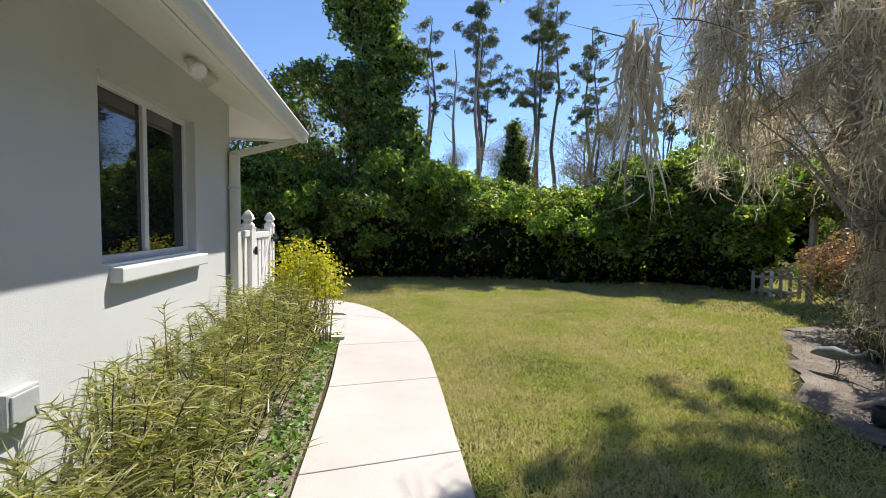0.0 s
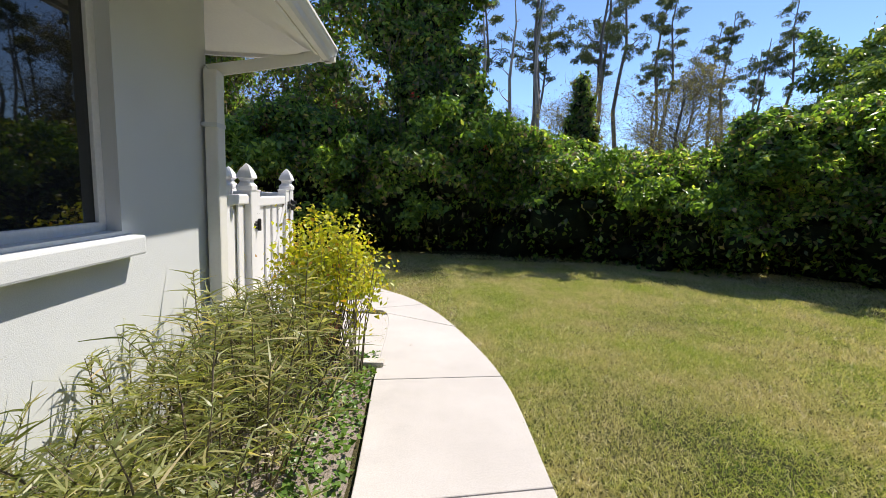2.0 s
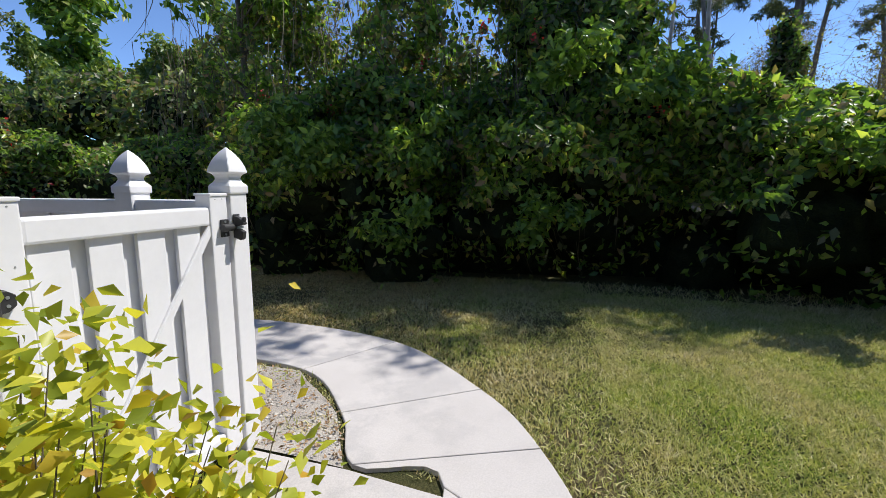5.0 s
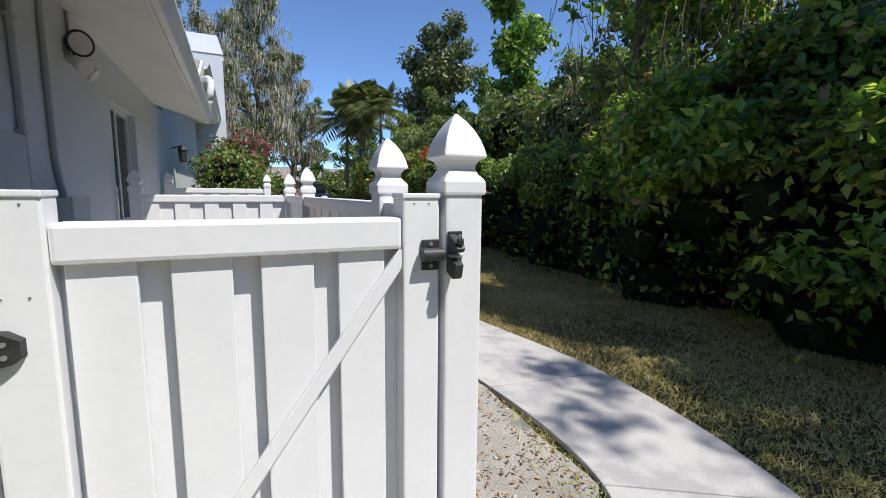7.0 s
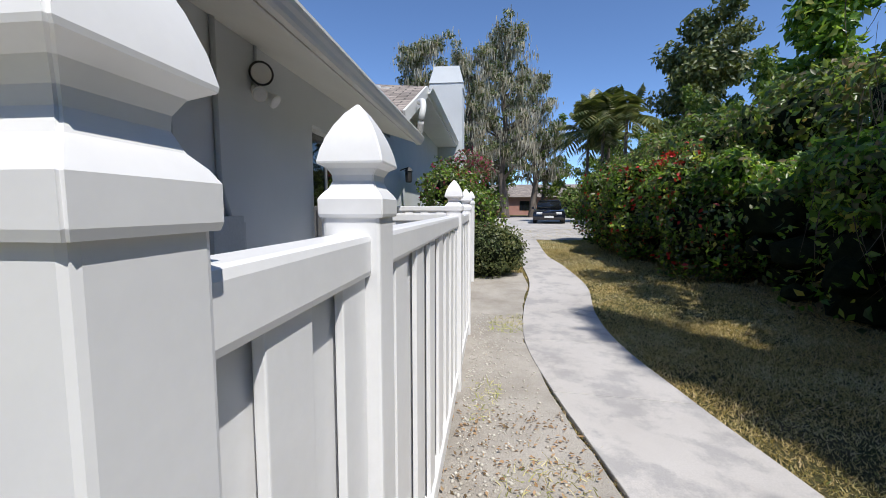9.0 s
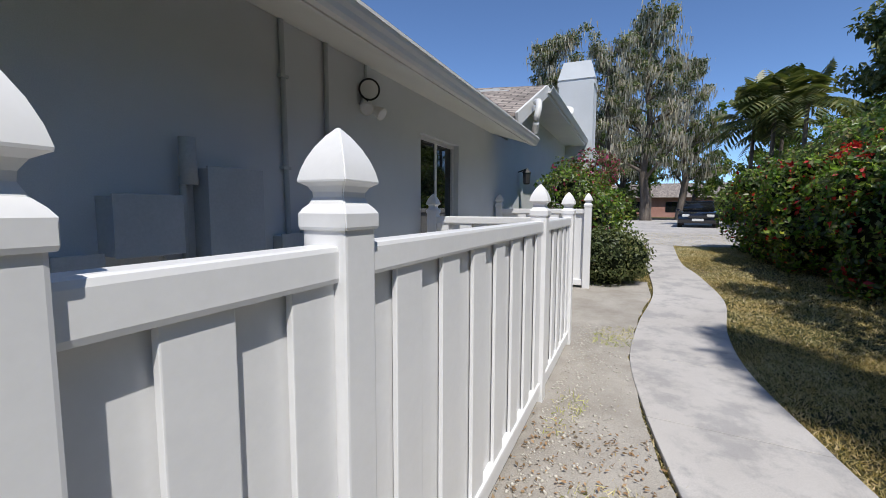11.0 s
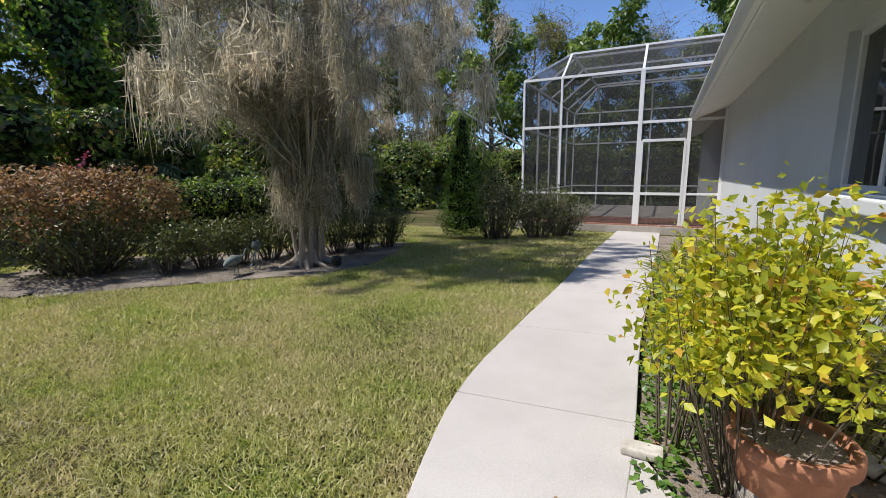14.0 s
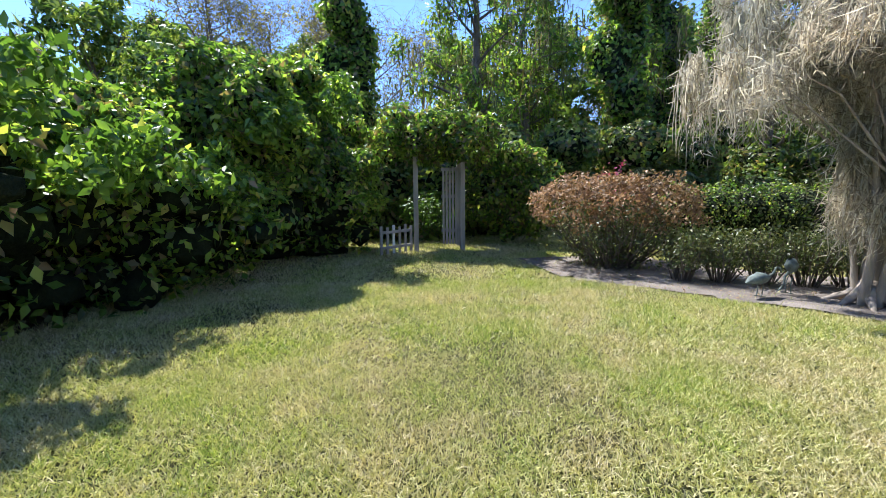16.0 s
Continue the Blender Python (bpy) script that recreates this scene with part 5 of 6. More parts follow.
# ---- shrubs ----
def stem_shrub(name, at, label, category, radius, height, stems, leaf_mat, leaves, size, width, seed, base=0.35, group="", wild=0.8, open_=0.35, stem_mat=BARK, leaf_name="leaf", stem_r=0.008, low=0.0):
    """A shrub on many thin stems, its leaves held in an uneven crown."""
    rr = random.Random(seed)
    x, y = at
    root = thing(name, (x, y, float(gz(x, y))), label, category, group)
    tubes, pts = [], []
    for i in range(stems):
        a, q = rr.random() * 6.283, rr.random() ** 0.5
        foot = Vector((0.3 * radius * q * math.cos(a), 0.3 * radius * q * math.sin(a), -0.02))
        top = Vector((radius * q * math.cos(a + rr.uniform(-0.5, 0.5)), radius * q * math.sin(a + rr.uniform(-0.5, 0.5)), height * (1 - open_ * q * q) * rr.uniform(0.8, 1.02)))
        m = foot.lerp(top, 0.5) + Vector((rr.uniform(-1, 1), rr.uniform(-1, 1), 0)) * 0.1 * radius
        tubes.append(tube_arrays([tuple(foot), tuple(m), tuple(top)], [stem_r, stem_r * 0.75, stem_r * 0.3], 4))
        for t in (base, 0.5, 0.7, 0.85, 1.0):
            pts.append(foot.lerp(m, t * 2) if t < 0.5 else m.lerp(top, t * 2 - 1))
    v, f = joined(tubes)
    raw("stem", v, f, stem_mat, root)["kind"] = "stuff"
    T = np.array([tuple(p) for p in pts])
    c = T[RNG.integers(0, len(T), leaves)] + RNG.normal(0, 0.10 * radius + 0.02, (leaves, 3))
    c[:, 2] = np.maximum(c[:, 2], 0.02)
    if low:
        c = c[c[:, 2] > low]
    n = c - [0, 0, height * 0.4]
    v, f = leaf_arrays(c, n + [0, 0, 0.3], size, width, 0.25, wild)
    raw(leaf_name, v, f, leaf_mat, root)["kind"] = "stuff"
    return root


def weed_shrub(x, y, height, radius, seed):
    """Upright stems set all along with long narrow leaves."""
    rr = random.Random(seed)
    root = thing("narrow_leaved_shrub", (x, y, 0), "straggly green shrub with long narrow leaves beside the house wall", "shrub", "shrubs along the house wall")
    tubes, p, d = [], [], []
    for i in range(34):
        a, q = rr.random() * 6.283, rr.random() ** 0.6
        foot = Vector((0.5 * radius * q * math.cos(a), 0.5 * radius * q * math.sin(a), 0))
        h = 0.9 * height * rr.uniform(0.55, 1.1) * (1.25 if i % 11 == 0 else 1)
        lean = Vector((math.cos(a + rr.uniform(-0.8, 0.8)), math.sin(a + rr.uniform(-0.8, 0.8)), 0)) * radius * q * rr.uniform(0.5, 1.1)
        if foot.x + lean.x + x < -1.0:
            lean.x = -1.0 - x - foot.x + 0.05
        pts = [foot, foot + lean * 0.3 + Vector((0, 0, h * 0.45)), foot + lean * 0.65 + Vector((0, 0, h * 0.8)), foot + lean + Vector((0, 0, h))]
        tubes.append(tube_arrays([tuple(v) for v in pts], [0.005, 0.0045, 0.0035, 0.0015], 4))
        for j in range(38):
            t = 0.12 + 0.88 * rr.random() ** 0.8
            k = min(2, int(t * 3))
            c = pts[k].lerp(pts[k + 1], t * 3 - k)
            p.append(tuple(c))
            b = rr.random() * 6.283
            d.append((math.cos(b), math.sin(b), rr.uniform(0.1, 1.1)))
    v, f = joined(tubes)
    raw("stem", v, f, BROWNTWIG, root)["kind"] = "stuff"
    v, f = strands(np.array(p), np.array(d), 0.105, 0.0095, 0.45, 3)
    raw("leaf", v, f, WEED, root)["kind"] = "stuff"
    return root


for k, (x, y, h, r_) in enumerate([(-0.62, 0.55, 0.43, 0.42), (-0.30, 0.85, 0.35, 0.40), (-0.72, 1.15, 0.52, 0.40), (-0.32, 1.50, 0.46, 0.42), (-0.70, 1.80, 0.57, 0.40), (-0.34, 2.10, 0.61, 0.42), (-0.72, 2.45, 0.66, 0.40), (-0.32, 2.70, 0.66, 0.42), (-0.68, 3.05, 0.66, 0.40), (-0.30, 3.30, 0.77, 0.42), (-0.64, 3.65, 0.72, 0.40), (-0.26, 3.85, 0.81, 0.40), (-0.62, 4.15, 0.67, 0.36), (-0.62, 0.05, 0.39, 0.40)]):
    weed_shrub(x, y, h, r_, 100 + k)
# self-sown greens at the edge of the walk
def ground_cover():
    k = 5200
    x = RNG.uniform(-0.45, 0.13, k)
    y = RNG.uniform(-0.4, 4.75, k)
    ok = (x > -0.15 + 0.1 * np.sin(y * 3)) | (RNG.random(k) < 0.35)
    p = np.stack([x, y, RNG.uniform(0.01, 0.06, k)], 1)[ok]
    v, f = leaf_arrays(p, np.tile([0, 0, 1.0], (len(p), 1)), 0.035, 0.8, 0.0, 0.5)
    return tagged(raw("ground_cover", v, f, FERN), "low bright green ground cover at the edge of the walk", "ground cover", kind="stuff")


ground_cover()

# potted shrub
pot = thing("flower_pot", (-0.36, 4.65, 0.012), "weathered round terracotta flower pot with a limy base", "flower pot")
pot.scale = (1.03, 1.03, 1.1)
bm = bmesh.new()
lathe(bm, [(0.125, 0.0), (0.13, 0.005), (0.17, 0.24), (0.172, 0.245)], steps=36)
part("body", bm, TERRA, pot, smooth=True)
bm = bmesh.new()
for ri, ro, a, b in ((0.168, 0.19, 0.235, 0.29),):
    lathe(bm, [(ri, a), (ro - 0.004, a), (ro, a + 0.006), (ro, b - 0.01), (ro - 0.006, b), (ri - 0.008, b), (ri - 0.012, b - 0.04), (0.05, b - 0.045)], steps=36)
part("rim", bm, TERRA, pot, smooth=True)
bm = bmesh.new()
lathe(bm, [(0.128, 0.002), (0.1345, 0.004), (0.150, 0.11), (0.1485, 0.112)], steps=36)
part("lime_crust", bm, SAND, pot, "pale lime crust on the foot of the pot", True)
bm = bmesh.new()
lathe(bm, [(0.155, 0.245), (0.15, 0.262), (0.05, 0.27)], steps=24)
part("soil", bm, MULCH, pot)
stem_shrub("potted_shrub", (-0.26, 4.52), "yellow-green leafy shrub in the terracotta pot", "shrub", 0.46, 1.2, 70, YELLOWLEAF, 5600, 0.039, 0.62, 71, 0.80, low=0.52, wild=1.0, open_=0.42, stem_mat=BROWNTWIG, stem_r=0.004)
stem_shrub("potted_shrub", (0.0, 4.36), "yellow-green leafy branches hanging over the walk", "shrub", 0.25, 1.02, 14, YELLOWLEAF, 300, 0.042, 0.58, 73, 0.75, open_=0.2, stem_mat=BROWNTWIG, stem_r=0.005)
weed_shrub(-0.42, 4.22, 0.66, 0.26, 131)
weed_shrub(-0.62, 4.12, 0.60, 0.22, 132)

# fern by the wall
def fern(x, y, seed):
    rr = random.Random(seed)
    root = thing("fern", (x, y, 0), "green sword fern against the house wall", "fern")
    for i in range(14):
        a = rr.random() * 6.283
        L = rr.uniform(0.35, 0.55)
        d = Vector((math.cos(a), math.sin(a), 0))
        p = []
        nn = []
        for k in range(22):
            t = 0.12 + 0.88 * k / 21
            c = d * L * t * 0.8 + Vector((0, 0, L * (1.2 * t - 0.85 * t * t)))
            side = Vector((-d.y, d.x, 0))
            for s in (-1, 1):
                w = 0.07 * (1 - t) + 0.012
                p.append((c, side * s, w))
        vs, fs = [], []
        for c, s, w in p:
            o = len(vs)
            vs += [c - d * 0.006, c + s * w * 0.5 + d * 0.012, c + s * w, c + s * w * 0.5 - d * 0.006]
            fs += [(o, o + 1, o + 2), (o, o + 2, o + 3)]
        raw("frond", [tuple(q) for q in vs], fs, FERN, root)
    return root


fern(-0.86, 1.02, 3)

# rust-topped round bush, low clipped hedge and taller hedge
def dome(cx, cy, rad, h, seed):
    rr = random.Random(seed)
    out = []
    for i in range(15):
        a, q = rr.random() * 6.283, rr.random() ** 0.5 * 0.68
        out.append((cx + rad * q * math.cos(a), cy + rad * q * math.sin(a), h * (0.62 + 0.06 * rr.random()) - 0.12 * q, rad * 0.42, rad * 0.42, h * 0.36))
    return out


bush_lobes = dome(6.80, 3.60, 1.1, 1.36, 5)
rust = foliage("round_bush", bush_lobes, [(RUST, 1.0, "rust_leaf")], 900, 0.055, "clipped round bush, rust-red new leaves over olive leaves and bare stems", "bush", core=0.0, keep=lambda p, n: (p[:, 2] > 0.66 + 0.1 * np.sin(p[:, 1] * 7)) & (RNG.random(len(p)) < 0.9), wild=0.9)
stem_low = stem_shrub("round_bush", (6.80, 3.60), "bare-stemmed lower part of the round bush with olive leaves", "bush", 0.98, 1.12, 120, OLIVE, 6500, 0.05, 0.5, 61, 0.30, open_=0.35, stem_r=0.012)
for c in list(stem_low.children):
    c.parent = rust
    c.location += stem_low.location - rust.location
bpy.data.objects.remove(stem_low)
for k, (x, y) in enumerate([(5.75, 3.15), (5.62, 2.75), (5.45, 2.35), (5.28, 1.95), (5.12, 1.55)]):
    stem_shrub("low_hedge_shrub", (x, y), "low clipped shrub with bare stems and small olive leaves", "shrub", 0.36, 0.66, 34, OLIVE, 1500, 0.045, 0.5, 200 + k, 0.45, "low clipped hedge", open_=0.1, stem_r=0.009)
for k, (x, y) in enumerate([(4.75, 1.05), (4.55, 0.65), (4.35, 0.28)]):
    stem_shrub("low_hedge_shrub", (x, y), "low clipped shrub with bare stems and small olive leaves", "shrub", 0.38, 0.70, 34, OLIVE, 1700, 0.045, 0.5, 210 + k, 0.4, "low clipped hedge", open_=0.1, stem_r=0.009)
foliage("clipped_hedge", [(7.7 + 0.1 * math.sin(k), 2.1 - 0.42 * k, 0.62, 0.5, 0.42, 0.58) for k in range(7)], [(VINE, 0.45, "leaf"), (OLIVE, 0.55, "olive_leaf")], 700, 0.06, "clipped evergreen hedge behind the low shrubs", "hedge", core=0.85)
stem_shrub("bougainvillea", (8.5, 2.75), "magenta bougainvillea behind the clipped hedge", "shrub", 0.55, 1.62, 20, PINKBRACT, 700, 0.06, 0.8, 66, 0.75)
foliage("conifer", [(3.6, -1.3, 0.35 + 0.3 * k, 0.48 - 0.06 * k, 0.48 - 0.06 * k, 0.3) for k in range(7)], [(FERN, 1.0, "needle")], 900, 0.07, "small bright green cone-shaped conifer", "conifer", core=0.7, width=0.2, wild=0.9)
for k, (x, y, r_, h) in enumerate([(3.05, -1.75, 0.75, 1.35), (2.35, -2.3, 0.7, 1.2), (2.0, -3.0, 0.6, 1.0)]):
    stem_shrub("open_shrub", (x, y), "open twiggy shrub with small olive leaves near the patio", "shrub", r_, h, 60, OLIVE, 2300, 0.055, 0.5, 220 + k, 0.3, "shrubs by the patio", open_=0.25, stem_r=0.01)

# garden arbour with vines
arb = thing("garden_arbor", (8.73, 6.06, 0), "weathered wooden garden arbour with a picket gate, smothered in vines", "arbor")
for x, y in ((8.71, 6.50), (8.76, 5.62), (9.4, 6.5), (9.45, 5.62)):
    bm = bmesh.new()
    box(bm, x - 0.045, x + 0.045, y - 0.045, y + 0.045, -0.05, 2.0, 0.008)
    local(arb, part("post", bm, WOODGREY))
for y in (6.5, 5.62):
    bm = bmesh.new()
    box(bm, 8.5, 9.65, y - 0.02, y + 0.02, 1.9, 2.02, 0.006)
    local(arb, part("beam", bm, WOODGREY))
for i in range(6):
    bm = bmesh.new()
    box(bm, 8.6 + i * 0.19, 8.64 + i * 0.19, 5.4, 6.72, 2.02, 2.08, 0.004)
    local(arb, part("rafter", bm, WOODGREY))
bm = bmesh.new()
for z in (0.35, 1.0, 1.5):
    box(bm, 8.80, 8.83, 5.64, 6.02, z, z + 0.06)
local(arb, part("gate_rail", bm, WOODGREY))
for i in range(6):
    bm = bmesh.new()
    box(bm, 8.77, 8.79, 5.66 + i * 0.06, 5.70 + i * 0.06, 0.12, 1.55 + 0.03 * math.sin(i), 0.003)
    local(arb, part("gate_picket", bm, WOODGREY))
arbor_lobes = [(8.9 + 0.25 * math.sin(k * 2), 6.9 - 0.22 * k, 2.1 + 0.12 * math.sin(k * 1.7), 0.55, 0.4, 0.34) for k in range(8)] + [(9.7, 5.0 - 0.5 * k, 1.2 - 0.1 * k, 0.5, 0.5, 0.9) for k in range(3)]
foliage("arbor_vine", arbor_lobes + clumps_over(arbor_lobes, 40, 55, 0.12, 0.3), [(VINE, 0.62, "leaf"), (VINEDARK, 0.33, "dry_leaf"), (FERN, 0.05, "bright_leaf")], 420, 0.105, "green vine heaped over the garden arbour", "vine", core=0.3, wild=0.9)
stem_shrub("garden_shrub", (10.6, 6.1), "sunlit yellow-green shrub behind the arbour", "shrub", 0.9, 1.2, 40, FERN, 3500, 0.09, 0.5, 77, 0.2)
# white fence; hedge shade is put into the grey of all but one picket
side = thing("garden_fence", (8.1, 7.15, 0), "short white picket fence half buried in the hedge", "fence")
for i in range(5, 11):
    t = i / 10
    x, y = 7.55 + 1.05 * t, 7.62 - 1.02 * t
    bm = bmesh.new()
    box(bm, -0.03, 0.03, -0.008, 0.008, 0.03, 0.52 + 0.02 * math.sin(i * 3), 0.004)
    p = part("picket", bm, TRIM if i == 7 else WOODGREY, side)
    p.matrix_local = Matrix.Translation(Vector((x, y, 0)) - side.location) @ Matrix.Rotation(radians(-44), 4, "Z")
for z in (0.15, 0.42):
    bm = bmesh.new()
    beam(bm, (8.04, 7.125, z), (8.6, 6.58, z), 0.02, 0.05)
    local(side, part("rail", bm, WOODGREY))


# two metal wading birds
def garden_bird(x, y, turn, head_down):
    """A slender metal heron, one closed shape."""
    tubes = []
    body = [(-0.26, 0, 0.20), (-0.16, 0, 0.235), (-0.02, 0, 0.255), (0.10, 0, 0.25), (0.17, 0, 0.26)]
    if not head_down:
        body = [(0.02, 0, 0.28), (0.0, 0, 0.33), (0.0, 0, 0.40), (0.02, 0, 0.46), (0.04, 0, 0.49)]
    tubes.append(tube_arrays(body, [0.012, 0.06, 0.085, 0.06, 0.025], 10))
    neck = [(0.16, 0, 0.26), (0.24, 0, 0.30), (0.30, 0, 0.38), (0.36, 0, 0.37), (0.42, 0, 0.30)] if head_down else [(0.04, 0, 0.30), (0.10, 0, 0.24), (0.10, 0, 0.15), (0.15, 0, 0.08), (0.22, 0, 0.04)]
    tubes.append(tube_arrays(neck, [0.022, 0.016, 0.014, 0.018, 0.004], 8))
    for s in (-1, 1):
        tubes.append(tube_arrays([(0.0, 0.03 * s, 0.24), (0.03, 0.035 * s, 0.12), (0.01, 0.035 * s, 0.0)], [0.008, 0.007, 0.007], 6))
        tubes.append(tube_arrays([(-0.03, 0.035 * s, 0.005), (0.03, 0.035 * s, 0.005), (0.08, 0.04 * s, 0.004)], [0.006, 0.006, 0.003], 6))
    v, f = joined(tubes)
    ob = raw("garden_bird", v, f, VERDI, None, True)
    ob.matrix_basis = pose(x, y, 0.008, 0, 0, turn) @ Matrix.Scale(0.78, 4)
    return tagged(ob, "verdigris metal wading bird standing in the bare bed", "sculpture", "garden birds")


garden_bird(4.85, 2.88, -75, True)
garden_bird(4.95, 2.45, 100, False)


# ---- bougainvilleas and shrubs along the western walk ----
foliage("bougainvillea", [(-10.2, 5.5, 1.0, 0.9, 0.75, 0.9), (-9.6, 5.9, 1.0, 0.7, 0.6, 0.8), (-10.6, 5.2, 1.7, 0.7, 0.6, 0.7), (-9.8, 5.4, 1.6, 0.6, 0.6, 0.6), (-11.2, 5.7, 1.3, 0.7, 0.6, 0.9)],
        [(OLIVE, 0.5, "leaf"), (VINE, 0.46, "green_leaf"), (PINKBRACT, 0.04, "bract")], 330, 0.085, "loose olive-green bougainvillea with a few pink bracts by the house", "shrub", core=0.45)
foliage("bougainvillea", [(-10.9, 5.7, 2.35, 0.55, 0.5, 0.3), (-11.4, 5.9, 2.2, 0.5, 0.4, 0.35)], [(PINKBRACT, 0.35, "bract"), (OLIVE, 0.65, "leaf")], 260, 0.08, "pink bracts crowning the bougainvillea", "shrub", core=0)
foliage("round_shrub", dome(-8.5, 6.15, 0.66, 1.05, 8) + [(-8.5, 6.15, 0.35, 0.55, 0.55, 0.35)], [(OLIVE, 1.0, "leaf")], 700, 0.05, "rounded olive-green shrub beside the walk", "shrub", core=0.75)
foliage("clipped_hedge", [(-14 - 0.8 * k, 5.6, 1.1, 0.7, 0.6, 1.0) for k in range(4)], [(VINE, 1.0, "leaf")], 260, 0.09, "clipped green hedge by the drive", "hedge", core=0.8)
red_lobes = [(-8.7 - 0.75 * k, 10.0 - 0.1 * k + 0.25 * math.sin(k * 2), 1.0 + 0.25 * math.sin(k * 1.4), 0.95, 0.85, 1.05) for k in range(6)]
foliage("red_bougainvillea", red_lobes + clumps_over(red_lobes, 60, 87, 0.14, 0.34), [(OLIVE, 0.45, "leaf"), (VINE, 0.50, "green_leaf"), (REDBRACT, 0.05, "bract")], 420, 0.09,
        "large bougainvillea with bright red bracts at the edge of the lawn", "shrub", core=0.66)
foliage("red_bougainvillea", [(-12.2, 9.3, 1.9, 0.35, 0.3, 0.2), (-11.6, 9.5, 2.0, 0.3, 0.25, 0.2), (-10.2, 9.6, 2.15, 0.2, 0.2, 0.15), (-9.4, 9.6, 2.2, 0.22, 0.2, 0.2), (-9.0, 9.7, 2.1, 0.14, 0.14, 0.14), (-12.9, 9.2, 1.7, 0.3, 0.3, 0.2)],
        [(REDBRACT, 1.0, "bract")], 260, 0.08, "sprays of red bracts on the bougainvillea", "flowers", core=0)


def red_sprays():
    spots = [(-2.48, 9.75, 2.35), (-1.2, 9.8, 2.9), (0.2, 9.75, 3.1), (1.6, 9.7, 2.2), (-0.4, 9.8, 3.3), (-3.6, 9.8, 2.6)]
    p = np.concatenate([np.array(s) + RNG.normal(0, 0.05, (16, 3)) for s in spots])
    v, f = leaf_arrays(p, np.tile([0, -1.0, 0.3], (len(p), 1)), 0.035, 0.8, 0.1, 0.8)
    return tagged(raw("red_flowers", v, f, REDBRACT), "small red flowers scattered in the vine tangle", "flowers", kind="stuff")


red_sprays()
# leafy sprays reaching out of the hedge into the sun
for k, (x, y, z, n) in enumerate([(-2.45, 9.2, 1.75, 9), (-1.35, 9.25, 0.9, 4), (-3.0, 9.3, 2.15, 5), (-1.05, 9.3, 1.9, 3), (0.6, 9.4, 2.7, 6), (1.6, 9.6, 2.5, 5), (0.4, 9.5, 1.0, 4),
                                  (3.6, 9.2, 1.9, 6), (4.4, 9.1, 1.5, 6), (6.3, 8.3, 2.1, 6), (7.4, 7.7, 2.6, 6), (5.5, 8.8, 1.4, 5)]):
    spray = [(x + 0.3 * math.sin(j * 2.1 + k), y - 0.07 * (j % 4), z + 0.2 * math.cos(j * 1.7 + k), 0.22, 0.2, 0.17) for j in range(n)]
    foliage("vine_spray", spray, [(FERN, 0.45, "leaf"), (VINE, 0.55, "dark_leaf")], 210, 0.12, "sunlit leafy spray reaching out of the hedge", "shrub", core=0, inner=0.8, width=0.48)


# ---- palms ----
def palm(name, x, y, h, fronds, L, seed, label, trunk=True):
    rr = random.Random(seed)
    root = thing(name, (x, y, float(gz(x, y))), label, "palm")
    if trunk:
        v, f = tube_arrays([(0, 0, -0.1), (0.05, 0, h * 0.5), (0.02, 0.05, h)], [0.14, 0.11, 0.09], 9)
        raw("trunk", v, f, BARK, root, True)
    for i in range(fronds):
        a, e = rr.random() * 6.283, rr.uniform(0.1, 1.3)
        d = Vector((math.cos(a) * math.cos(e), math.sin(a) * math.cos(e), math.sin(e)))
        spine = [Vector((0, 0, h)) + d * L * t - Vector((0, 0, 0.75 * L * t * t * math.cos(e))) for t in np.linspace(0, 1, 14)]
        s = d.cross(Vector((0, 0, 1))).normalized()
        vs, fs = [], []
        for j, c in enumerate(spine[2:], 2):
            w = L * 0.26 * math.sin(math.pi * min(1, j / 13 * 0.92 + 0.05)) + 0.05
            t = (spine[j] - spine[j - 1]).normalized()
            for q in (-1, 1):
                o = len(vs)
                vs += [c, c + s * q * w * 0.5 + t * w * 0.45 - Vector((0, 0, w * 0.12)), c + s * q * w + t * w * 0.5 - Vector((0, 0, w * 0.45)), c + s * q * w * 0.5 + t * w * 0.2 - Vector((0, 0, w * 0.12))]
                fs += [(o, o + 1, o + 2), (o, o + 2, o + 3)]
        raw("frond", [tuple(q) for q in vs], fs, OLIVE, root)
    return root


for k, (x, y, h) in enumerate([(-29.5, 13.2, 6.6), (-31.0, 12.6, 5.8), (-28.2, 14.2, 6.2), (-32, 14.2, 5.4)]):
    palm("areca_palm", x, y, h, 30, 2.9, 300 + k, "feathery green palm behind the boundary hedge")
palm("garden_palm", 11.3, 0.4, 1.5, 16, 1.1, 310, "small dark green palm in the shade of the trees")


